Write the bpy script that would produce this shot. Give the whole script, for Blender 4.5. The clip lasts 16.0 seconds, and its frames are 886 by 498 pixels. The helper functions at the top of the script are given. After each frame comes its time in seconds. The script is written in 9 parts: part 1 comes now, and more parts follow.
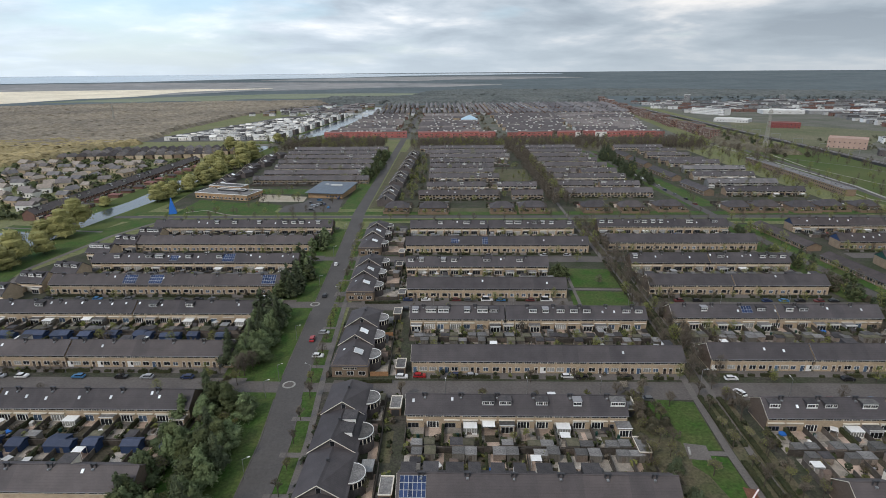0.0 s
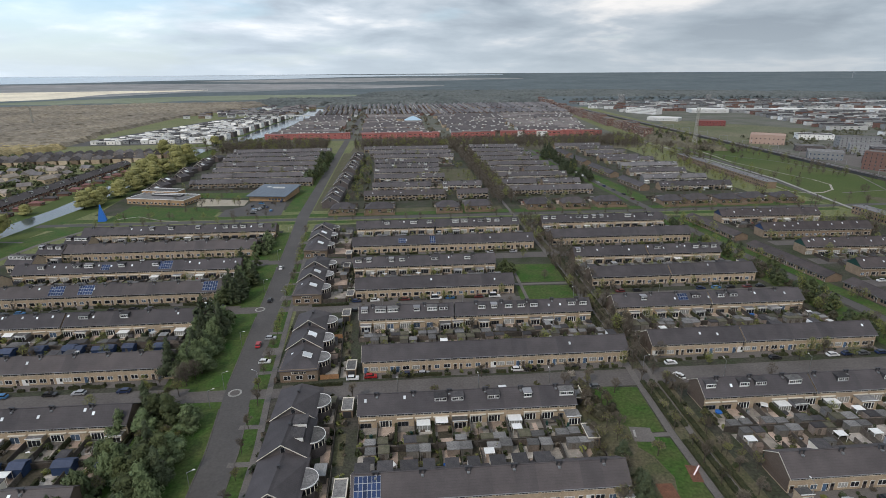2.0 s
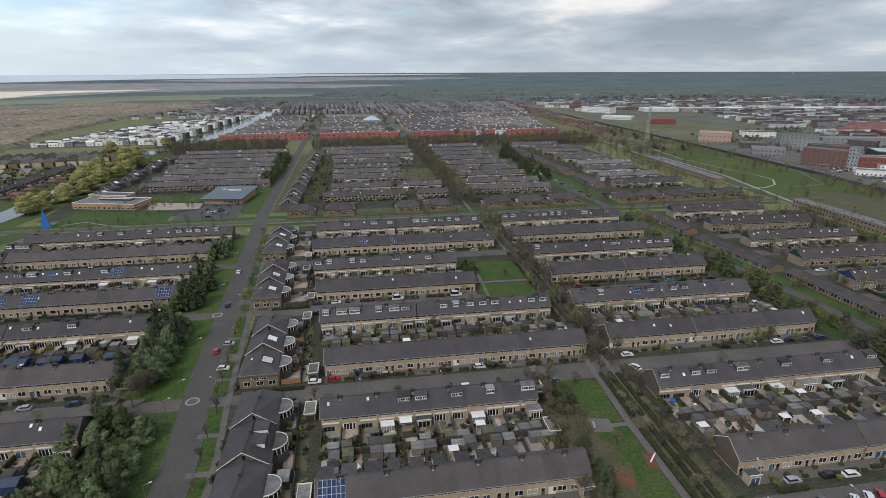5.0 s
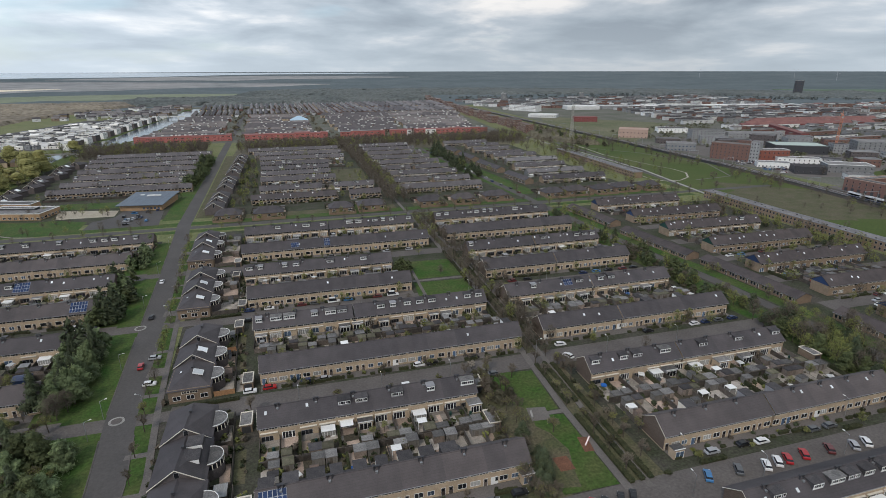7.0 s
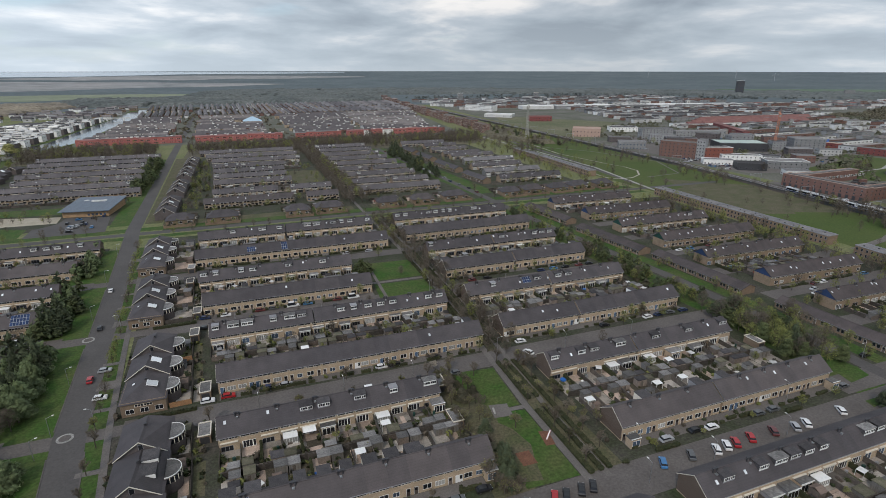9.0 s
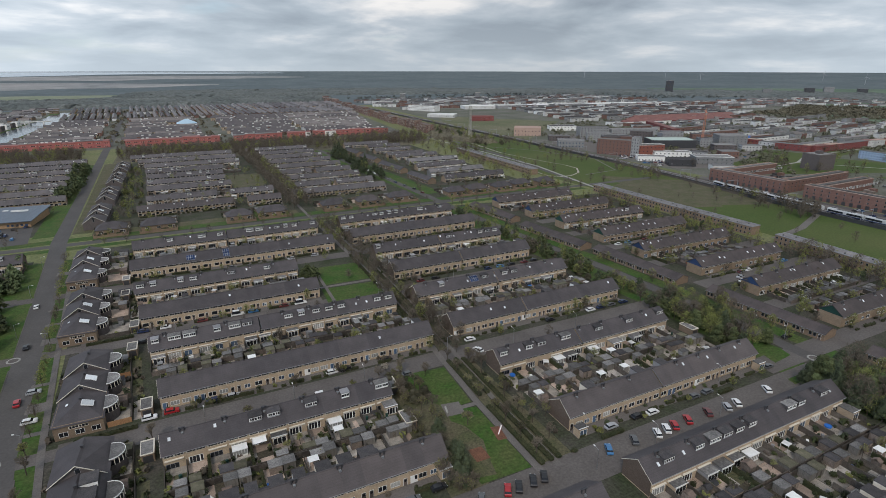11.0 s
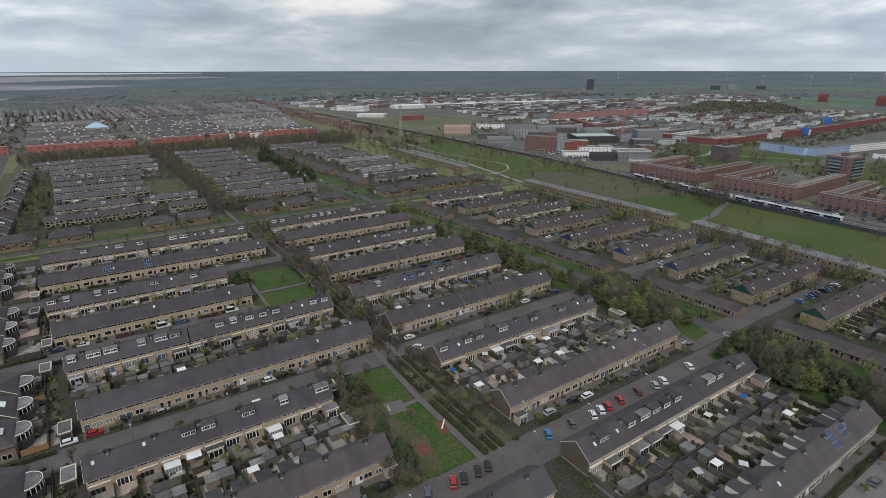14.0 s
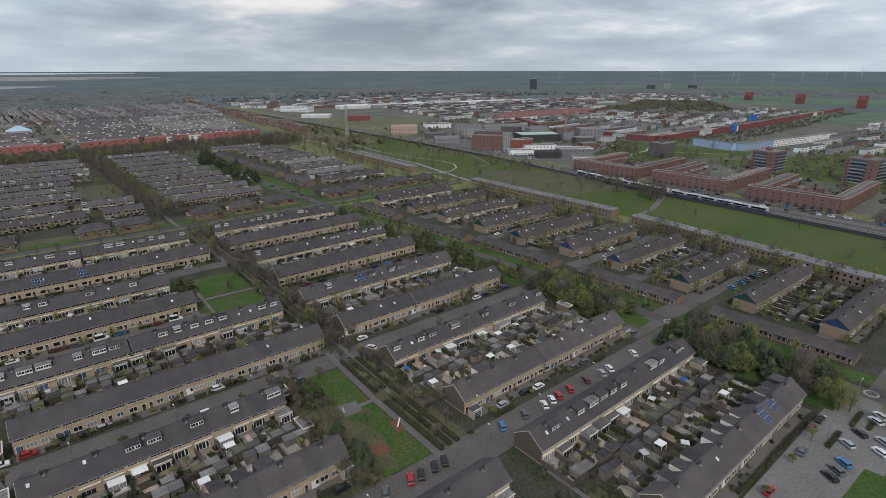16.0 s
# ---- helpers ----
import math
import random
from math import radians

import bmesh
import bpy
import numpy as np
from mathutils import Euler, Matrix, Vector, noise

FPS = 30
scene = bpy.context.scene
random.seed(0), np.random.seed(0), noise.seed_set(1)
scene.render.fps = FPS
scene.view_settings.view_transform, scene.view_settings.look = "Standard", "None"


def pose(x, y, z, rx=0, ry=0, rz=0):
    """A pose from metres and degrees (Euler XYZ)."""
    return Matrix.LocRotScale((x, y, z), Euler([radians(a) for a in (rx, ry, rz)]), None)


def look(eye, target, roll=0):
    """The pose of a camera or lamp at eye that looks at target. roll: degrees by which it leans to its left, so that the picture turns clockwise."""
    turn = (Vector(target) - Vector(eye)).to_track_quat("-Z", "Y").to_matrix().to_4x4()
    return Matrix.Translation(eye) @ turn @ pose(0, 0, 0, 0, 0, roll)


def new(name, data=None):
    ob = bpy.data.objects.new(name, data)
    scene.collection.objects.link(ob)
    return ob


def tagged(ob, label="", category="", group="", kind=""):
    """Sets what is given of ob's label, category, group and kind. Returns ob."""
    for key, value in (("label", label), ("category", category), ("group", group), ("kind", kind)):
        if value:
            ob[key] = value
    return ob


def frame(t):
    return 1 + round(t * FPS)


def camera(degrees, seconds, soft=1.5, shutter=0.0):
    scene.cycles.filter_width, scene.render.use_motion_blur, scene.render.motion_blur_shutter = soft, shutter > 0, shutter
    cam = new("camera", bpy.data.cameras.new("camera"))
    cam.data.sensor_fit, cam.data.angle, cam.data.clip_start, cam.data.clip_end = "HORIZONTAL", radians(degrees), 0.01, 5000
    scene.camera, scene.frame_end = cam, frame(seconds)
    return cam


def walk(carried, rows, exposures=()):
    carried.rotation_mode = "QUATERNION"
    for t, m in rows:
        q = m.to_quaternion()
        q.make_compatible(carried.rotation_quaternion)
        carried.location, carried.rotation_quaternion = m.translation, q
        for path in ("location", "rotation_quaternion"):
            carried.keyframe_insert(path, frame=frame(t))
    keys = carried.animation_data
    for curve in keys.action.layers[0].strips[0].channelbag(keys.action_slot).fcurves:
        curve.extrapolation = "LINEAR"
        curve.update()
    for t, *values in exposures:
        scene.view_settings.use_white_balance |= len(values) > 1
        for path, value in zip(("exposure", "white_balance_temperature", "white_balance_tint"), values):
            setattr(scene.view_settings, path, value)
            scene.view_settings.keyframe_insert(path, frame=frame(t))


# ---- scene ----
cam = camera(79.33, 16.0, soft=0.35)
PATH = [
    (0.0, pose(0.00, -0.00, 100.00, 71.436, 0.459, 0.000)),
    (0.5, pose(-0.01, -0.11, 99.59, 71.536, 0.426, -1.712)),
    (1.0, pose(-0.01, -0.20, 99.29, 71.543, 0.390, -3.255)),
    (1.5, pose(-0.01, -0.26, 99.07, 71.554, 0.411, -4.648)),
    (2.0, pose(-0.02, -0.31, 98.92, 71.528, 0.392, -5.889)),
    (2.5, pose(-0.01, -0.40, 98.84, 71.545, 0.346, -6.491)),
    (3.0, pose(0.04, -0.52, 98.83, 71.519, 0.266, -7.227)),
    (5.5, pose(0.46, -1.13, 99.24, 71.399, 0.220, -12.062)),
    (6.0, pose(0.42, -1.33, 99.24, 71.360, 0.148, -14.444)),
    (6.5, pose(0.33, -1.52, 99.35, 71.368, 0.166, -15.728)),
    (7.0, pose(0.20, -1.72, 99.53, 71.322, 0.109, -17.429)),
    (7.5, pose(0.09, -1.85, 99.71, 71.301, 0.053, -18.379)),
    (8.0, pose(0.02, -2.00, 99.86, 71.294, 0.010, -19.195)),
    (8.5, pose(0.01, -2.19, 100.01, 71.295, -0.003, -20.395)),
    (9.0, pose(0.06, -2.37, 100.19, 71.294, -0.029, -21.907)),
    (11.5, pose(-0.48, -3.48, 101.14, 71.292, -0.064, -29.173)),
    (12.0, pose(-0.59, -3.64, 101.14, 71.287, -0.050, -30.438)),
    (12.5, pose(-0.66, -3.71, 101.03, 71.281, -0.002, -31.668)),
    (13.0, pose(-0.66, -3.72, 100.82, 71.278, 0.017, -32.811)),
    (13.5, pose(-0.64, -3.74, 100.62, 71.288, 0.076, -33.902)),
    (14.0, pose(-0.73, -3.85, 100.48, 71.273, 0.058, -35.155)),
    (14.5, pose(-0.85, -4.06, 100.45, 71.221, 0.057, -36.429)),
    (15.0, pose(-1.00, -4.34, 100.48, 71.208, 0.071, -37.887)),
    (15.5, pose(-1.16, -4.62, 100.49, 71.190, 0.004, -39.201)),
    (16.0, pose(-1.33, -4.92, 100.42, 71.264, 0.034, -40.721)),
]
walk(cam, PATH, [(0.0, 0.0), (5.5, -0.06), (9.0, -0.08), (16.0, -0.15)])

# ---- world, sun ----
def node(nt, kind, **inputs):
    n = nt.nodes.new(kind)
    for k, v in inputs.items():
        n.inputs[k.replace("_", " ")].default_value = v
    return n


def math_node(nt, op, a, b=None):
    n = nt.nodes.new("ShaderNodeMath")
    n.operation = op
    for i, v in enumerate((a, b)):
        if v is None:
            continue
        if isinstance(v, (int, float)):
            n.inputs[i].default_value = v
        else:
            nt.links.new(v, n.inputs[i])
    return n.outputs[0]


def mix_node(nt, fac, a, b, blend="MIX"):
    n = nt.nodes.new("ShaderNodeMix")
    n.data_type, n.blend_type = "RGBA", blend
    for sock, v in ((n.inputs[0], fac), (n.inputs[6], a), (n.inputs[7], b)):
        if isinstance(v, (int, float)):
            sock.default_value = v
        elif isinstance(v, tuple):
            sock.default_value = (*v, 1) if len(v) == 3 else v
        else:
            nt.links.new(v, sock)
    return n.outputs[2]


def ramp_node(nt, fac, stops):
    n = nt.nodes.new("ShaderNodeValToRGB")
    e = n.color_ramp.elements
    while len(e) < len(stops):
        e.new(0.5)
    for el, (p, c) in zip(e, stops):
        el.position, el.color = p, (*c, 1)
    nt.links.new(fac, n.inputs[0])
    return n.outputs[0]


world = bpy.data.worlds.new("cloudy_sky")
scene.world = world
world.use_nodes = True
wt = world.node_tree
wt.nodes.clear()
w_out = wt.nodes.new("ShaderNodeOutputWorld")
w_bg = wt.nodes.new("ShaderNodeBackground")
sky = wt.nodes.new("ShaderNodeTexSky")
sky.sky_type, sky.sun_disc = "NISHITA", False
sky.sun_elevation, sky.sun_rotation = radians(44), radians(222)
sky.dust_density = 1.0
w_co = wt.nodes.new("ShaderNodeTexCoord")
w_sep = wt.nodes.new("ShaderNodeSeparateXYZ")
wt.links.new(w_co.outputs["Generated"], w_sep.inputs[0])
w_h = math_node(wt, "ADD", math_node(wt, "MAXIMUM", w_sep.outputs[2], 0.0), 0.17)
w_vec = wt.nodes.new("ShaderNodeCombineXYZ")
wt.links.new(math_node(wt, "DIVIDE", w_sep.outputs[0], w_h), w_vec.inputs[0])
wt.links.new(math_node(wt, "DIVIDE", w_sep.outputs[1], w_h), w_vec.inputs[1])
cl1 = node(wt, "ShaderNodeTexNoise", Scale=0.95, Detail=9.0, Roughness=0.54, Distortion=0.2)
cl2 = node(wt, "ShaderNodeTexNoise", Scale=0.75, Detail=6.0, Roughness=0.5)
for n_ in (cl1, cl2):
    wt.links.new(w_vec.outputs[0], n_.inputs["Vector"])
cloud_tone = ramp_node(wt, cl1.outputs[0], [(0.36, (0.38, 0.45, 0.535)), (0.46, (0.52, 0.605, 0.695)), (0.54, (0.68, 0.755, 0.84)), (0.60, (0.94, 0.97, 1.01)), (0.66, (1.2, 1.18, 1.17))])
gap_amount = ramp_node(wt, math_node(wt, "ADD", cl2.outputs[0], math_node(wt, "MULTIPLY", w_sep.outputs[0], -0.26)), [(0.545, (0, 0, 0)), (0.69, (0.75, 0.75, 0.75))])
blue = mix_node(wt, 1.0, sky.outputs[0], (0.125, 0.14, 0.155), "MULTIPLY")
clouded = mix_node(wt, gap_amount, cloud_tone, blue)
low = math_node(wt, "SUBTRACT", 1.0, math_node(wt, "MULTIPLY", math_node(wt, "MAXIMUM", w_sep.outputs[2], 0.0), 9.0))
low = math_node(wt, "MULTIPLY", math_node(wt, "MAXIMUM", low, 0.0), 0.75)
across = math_node(wt, "ADD", math_node(wt, "MULTIPLY", w_sep.outputs[0], 0.5), 0.5)
west = ramp_node(wt, across, [(p_, (v_,) * 3) for p_, v_ in ((0.15, 1.52), (0.35, 1.28), (0.5, 1.1), (0.67, 0.9), (0.82, 0.84), (1.0, 1.12))])
hazed = mix_node(wt, low, clouded, (0.60, 0.69, 0.77))
final_sky = mix_node(wt, 1.0, hazed, west, "MULTIPLY")
wt.links.new(final_sky, w_bg.inputs[0])
w_bg.inputs[1].default_value = 0.92
wt.links.new(w_bg.outputs[0], w_out.inputs[0])

sun = new("sun", bpy.data.lights.new("sun", "SUN"))
sun.data.energy, sun.data.angle, sun.data.color = 1.65, radians(10), (1.0, 0.90, 0.78)
sun.matrix_world = look((0, 0, 300), (150, 165, 85))


# ---- materials ----
def surf(name, c1, c2, scale=0.5, rough=0.85, metal=0.0, fine=8.0, bump=0.15, vary=0.0, place="world", streak=None, grain=0.35, island=0.0):
    """A rough surface: two tones by a large noise, grain by a small one, and a difference from object to object."""
    m = bpy.data.materials.new(name)
    m.use_nodes = True
    nt = m.node_tree
    bsdf = nt.nodes["Principled BSDF"]
    if place == "world":
        vec = nt.nodes.new("ShaderNodeNewGeometry").outputs["Position"]
    else:
        vec = nt.nodes.new("ShaderNodeTexCoord").outputs["Object"]
    if streak:
        mp = nt.nodes.new("ShaderNodeMapping")
        mp.inputs["Scale"].default_value = streak
        nt.links.new(vec, mp.inputs[0])
        vec = mp.outputs[0]
    n1 = node(nt, "ShaderNodeTexNoise", Scale=scale, Detail=4.0, Roughness=0.6)
    n2 = node(nt, "ShaderNodeTexNoise", Scale=scale * fine, Detail=3.0, Roughness=0.65)
    for n in (n1, n2):
        nt.links.new(vec, n.inputs["Vector"])
    f1 = ramp_node(nt, n1.outputs[0], [(0.34, (0, 0, 0)), (0.66, (1, 1, 1))])
    col = mix_node(nt, f1, c1, c2)
    g = ramp_node(nt, n2.outputs[0], [(0.3, (1 - grain,) * 3), (0.7, (1 + grain,) * 3)])
    col = mix_node(nt, 1.0, col, g, "MULTIPLY")
    if vary:
        oi = nt.nodes.new("ShaderNodeObjectInfo")
        v = ramp_node(nt, oi.outputs["Random"], [(0.0, (1 - vary,) * 3), (1.0, (1 + vary,) * 3)])
        col = mix_node(nt, 1.0, col, v, "MULTIPLY")
    if island:
        geo = nt.nodes.new("ShaderNodeNewGeometry")
        v = ramp_node(nt, geo.outputs["Random Per Island"], [(0.0, (1 - island, 1 - island, 1 - island)), (0.5, (1, 0.97, 0.93)), (1.0, (1 + island, 1 + island, 1 + island))])
        col = mix_node(nt, 1.0, col, v, "MULTIPLY")
    nt.links.new(col, bsdf.inputs["Base Color"])
    bsdf.inputs["Roughness"].default_value = rough
    bsdf.inputs["Metallic"].default_value = metal
    bsdf.inputs["Specular IOR Level"].default_value = 0.3
    if bump:
        b = node(nt, "ShaderNodeBump", Strength=bump, Distance=0.05)
        nt.links.new(n2.outputs[0], b.inputs["Height"])
        nt.links.new(b.outputs[0], bsdf.inputs["Normal"])
    return m


def tiled_roof(name, c1, c2):
    """Concrete roof tiles: courses across the slope, a tone of its own for each dwelling, moss and dirt."""
    m = surf(name, c1, c2, 0.22, 0.75, fine=18, bump=0.25, vary=0.13, place="object", grain=0.12)
    nt = m.node_tree
    bsdf = nt.nodes["Principled BSDF"]
    old = bsdf.inputs["Base Color"].links[0].from_socket
    sep = nt.nodes.new("ShaderNodeSeparateXYZ")
    nt.links.new(nt.nodes.new("ShaderNodeTexCoord").outputs["Object"], sep.inputs[0])
    unit = math_node(nt, "FLOOR", math_node(nt, "DIVIDE", sep.outputs[0], 5.4))
    wn = nt.nodes.new("ShaderNodeTexWhiteNoise")
    wn.noise_dimensions = "1D"
    nt.links.new(unit, wn.inputs["W"])
    tone = ramp_node(nt, wn.outputs["Value"], [(0, (0.9, 0.9, 0.91)), (1, (1.12, 1.1, 1.08))])
    col = mix_node(nt, 1.0, old, tone, "MULTIPLY")
    course = math_node(nt, "FRACT", math_node(nt, "MULTIPLY", sep.outputs[1], 1.7))
    line = ramp_node(nt, course, [(0.0, (0.8, 0.8, 0.8)), (0.18, (1, 1, 1))])
    col = mix_node(nt, 1.0, col, line, "MULTIPLY")
    nt.links.new(col, bsdf.inputs["Base Color"])
    return m


def bricked(name, c1, c2, mortar):
    m = surf(name, c1, c2, 0.5, 0.9, fine=10, bump=0.1, vary=0.08, place="object", grain=0.18)
    nt = m.node_tree
    bsdf = nt.nodes["Principled BSDF"]
    old = bsdf.inputs["Base Color"].links[0].from_socket
    mp = nt.nodes.new("ShaderNodeMapping")
    mp.inputs["Rotation"].default_value = (radians(90), 0, 0)
    nt.links.new(nt.nodes.new("ShaderNodeTexCoord").outputs["Object"], mp.inputs[0])
    br = node(nt, "ShaderNodeTexBrick", Scale=1.0, Mortar_Size=0.012)
    br.inputs["Brick Width"].default_value, br.inputs["Row Height"].default_value = 0.24, 0.075
    br.inputs["Color1"].default_value, br.inputs["Color2"].default_value = (1.1, 1.08, 1.05, 1), (0.88, 0.86, 0.86, 1)
    br.inputs["Mortar"].default_value = (*mortar, 1)
    nt.links.new(mp.outputs[0], br.inputs["Vector"])
    nt.links.new(mix_node(nt, 1.0, old, br.outputs[0], "MULTIPLY"), bsdf.inputs["Base Color"])
    return m


def plain(name, c, rough=0.5, metal=0.0, vary=0.0, coat=0.0):
    m = surf(name, c, tuple(v * 0.88 for v in c), 1.3, rough, metal, fine=9, bump=0.03, vary=vary, place="object", grain=0.08)
    m.node_tree.nodes["Principled BSDF"].inputs["Coat Weight"].default_value = coat
    return m


def glazing(name, c):
    m = plain(name, c, 0.1, 0.0, vary=0.35)
    m.node_tree.nodes["Principled BSDF"].inputs["Specular IOR Level"].default_value = 0.32
    return m


ROOF = tiled_roof("dark_grey_roof_tiles", (0.058, 0.0525, 0.0555), (0.077, 0.0695, 0.073))
ROOF_MID = tiled_roof("mid_grey_roof_tiles", (0.088, 0.081, 0.084), (0.118, 0.108, 0.111))
ROOF_BROWN = tiled_roof("brown_roof_tiles", (0.074, 0.0645, 0.065), (0.095, 0.083, 0.083))
# Darker tiles for the east estate; cloud shade is partly in the colour.
ROOF_DARK = tiled_roof("near_black_roof_tiles", (0.0546, 0.04531, 0.04535), (0.0777, 0.06501, 0.06369))
ROOF_LIGHT = tiled_roof("light_grey_roof_tiles", (0.14, 0.135, 0.14), (0.20, 0.19, 0.19))
ROOF_RED = tiled_roof("red_roof_tiles", (0.175, 0.085, 0.078), (0.225, 0.112, 0.1))
FELT = surf("grey_roofing_felt", (0.105, 0.105, 0.108), (0.175, 0.173, 0.172), 0.25, 0.9, vary=0.5, place="object", island=0.3)
FELT_DARK = surf("dark_roofing_felt", (0.0446, 0.0419, 0.0451), (0.0714, 0.0661, 0.0664), 0.6, 0.9, vary=0.3, place="object")
BUFF = bricked("buff_brick", (0.48, 0.382, 0.272), (0.38, 0.302, 0.215), (0.85, 0.85, 0.85))
TAN = bricked("tan_brown_brick", (0.222, 0.168, 0.12), (0.18, 0.135, 0.098), (0.9, 0.9, 0.9))
RED_TAN = bricked("dull_brown_brick", (0.235, 0.17, 0.12), (0.19, 0.138, 0.098), (0.9, 0.9, 0.9))
RED_BRICK = bricked("red_brick", (0.182, 0.108, 0.09), (0.15, 0.09, 0.076), (1.0, 0.95, 0.9))
BRIGHT_RED = bricked("bright_red_facing", (0.215, 0.072, 0.068), (0.175, 0.06, 0.058), (0.9, 0.8, 0.8))
DARK_BRICK = bricked("dark_grey_brick", (0.1155, 0.0985, 0.0965), (0.08925, 0.0788, 0.0772), (1, 1, 1))
# Cooled a little: the far town's blue haze is put into this grey.
GREY_RENDER = surf("grey_render", (0.235, 0.243, 0.25), (0.185, 0.192, 0.2), 0.3, 0.9, vary=0.25, place="object", island=0.25)
WHITE_RENDER = surf("white_render", (0.76, 0.75, 0.72), (0.66, 0.65, 0.62), 0.3, 0.85, vary=0.08, place="object", grain=0.08)
CREAM_RENDER = surf("cream_render", (0.55, 0.45, 0.33), (0.47, 0.39, 0.29), 0.3, 0.85, vary=0.1, place="object", grain=0.1)
PINK_RENDER = surf("pale_pink_stone", (0.40, 0.285, 0.235), (0.35, 0.245, 0.20), 0.3, 0.85, vary=0.05, place="object", grain=0.1)
WHITE = plain("white_paint", (0.80, 0.80, 0.78), 0.5, vary=0.06)
CREAM = plain("cream_paint", (0.68, 0.63, 0.54), 0.6, vary=0.1)
GREY_TRIM = plain("grey_paint", (0.24, 0.24, 0.25), 0.6, vary=0.2)
CURTAIN = glazing("curtained_window_glass", (0.30, 0.30, 0.285))
EAST_BRICK = bricked("light_brown_brick", (0.275, 0.21, 0.147), (0.22, 0.168, 0.119), (0.9, 0.9, 0.9))
ORANGE_FENCE = surf("orange_brown_fence", (0.30, 0.17, 0.085), (0.24, 0.13, 0.07), 0.8, 0.85, vary=0.2, place="object")
# Brighter than BRIGHT_RED: sunlight on the red terrace is put into it.
FAR_RED = surf("sunlit_red_facing", (0.42, 0.145, 0.13), (0.33, 0.115, 0.105), 0.1, 0.85, vary=0.15, place="object", grain=0.2)
ESTATE_WHITE = surf("bright_white_render", (0.84, 0.83, 0.79), (0.72, 0.71, 0.68), 0.2, 0.85, place="object", grain=0.12, island=0.15)
# Lighter tile colour that holds the sunlight on the canal estate's roofs.
PALE_TILE = surf("pale_sunlit_tiles", (0.235, 0.21, 0.185), (0.30, 0.265, 0.235), 0.12, 0.85, place="object", grain=0.25, island=0.3)
RED_TILE = surf("pinkish_red_tiles", (0.30, 0.15, 0.14), (0.23, 0.115, 0.108), 0.12, 0.85, place="object", grain=0.25)
FIELD = surf("rough_town_grass", (0.092, 0.105, 0.05), (0.15, 0.14, 0.09), 0.012, 1.0, fine=24, grain=0.4)
STREET_PALE = surf("pale_street_pavers", (0.19, 0.18, 0.17), (0.15, 0.142, 0.135), 0.09, 0.9, fine=16, grain=0.2)
# Lightened for distance: haze over the far roofs is put into the colour.
FAR_ROOF = surf("haze_lightened_far_roofs", (0.145, 0.134, 0.134), (0.21, 0.192, 0.188), 0.08, 0.85, vary=0.3, place="object", grain=0.2, island=0.2)
GLASS = glazing("dark_window_glass", (0.0176, 0.02, 0.024))
# Near-white base colour stands in for the sky reflected in the panes.
SKYLIGHT = glazing("sky_reflection_glass", (0.74, 0.77, 0.79))
BLUE_GLASS = glazing("blue_window_glass", (0.065, 0.095, 0.14))
SOLAR = glazing("blue_solar_cells", (0.025, 0.045, 0.11))
BLUE_CLAD = plain("blue_cladding", (0.022, 0.042, 0.098), 0.6, vary=0.25)
BLUE_ROOF = surf("blue_grey_shed_roof", (0.045, 0.058, 0.098), (0.06, 0.072, 0.112), 0.5, 0.7, vary=0.2, place="object", grain=0.15)
PALE_BLUE = plain("pale_blue_render", (0.34, 0.44, 0.58), 0.8, vary=0.1)
BRIGHT_BLUE = plain("bright_blue_cladding", (0.03, 0.16, 0.55), 0.5)
GREEN_CLAD = plain("green_cladding", (0.017, 0.055, 0.045), 0.6, vary=0.2)
GABLE_BROWN = surf("dark_brown_gable_boards", (0.095, 0.07, 0.055), (0.13, 0.10, 0.08), 0.8, 0.85, vary=0.15, place="object", streak=(1, 1, 6))
TIMBER = surf("weathered_timber", (0.1418, 0.1202, 0.1061), (0.1995, 0.1694, 0.1496), 0.8, 0.9, vary=0.35, place="object", streak=(1, 1, 0.3), island=0.3)
FENCE = surf("dark_fence_timber", (0.074, 0.066, 0.059), (0.118, 0.105, 0.093), 0.8, 0.9, vary=0.35, place="object", island=0.3)
DOOR_WOOD = plain("painted_door", (0.10, 0.08, 0.07), 0.5, vary=0.6)
BLACK = plain("black_rubber", (0.02, 0.02, 0.02), 0.7)
METAL = plain("galvanised_steel", (0.38, 0.39, 0.40), 0.4, 0.7)
STEEL_DARK = plain("dark_steel", (0.07, 0.07, 0.075), 0.5, 0.4)
CONCRETE = surf("concrete", (0.33, 0.32, 0.30), (0.25, 0.245, 0.23), 0.4, 0.9)
ASPHALT = surf("road_asphalt", (0.075, 0.07, 0.068), (0.092, 0.086, 0.083), 0.06, 0.9, fine=20, grain=0.14)
STREET = surf("street_pavers", (0.0945, 0.08422, 0.07913), (0.1218, 0.1093, 0.1023), 0.09, 0.9, fine=16, grain=0.2)
PAVER = surf("grey_pavement_slabs", (0.147, 0.133, 0.1245), (0.1208, 0.1093, 0.1023), 0.12, 0.9, fine=18, grain=0.2)
PATIO = surf("patio_slabs", (0.36, 0.33, 0.295), (0.17, 0.156, 0.14), 0.3, 0.9, fine=12, grain=0.25, island=0.5)
PATIO_WARM = surf("warm_patio_slabs", (0.40, 0.31, 0.255), (0.25, 0.20, 0.165), 0.3, 0.9, fine=12, grain=0.25, island=0.4)
SOIL = surf("garden_soil", (0.04725, 0.04235, 0.02895), (0.0735, 0.06205, 0.04439), 0.2, 1.0, fine=10, grain=0.5)
YARD = surf("garden_ground", (0.034, 0.044, 0.02), (0.066, 0.06, 0.05), 0.09, 1.0, fine=14, grain=0.45)
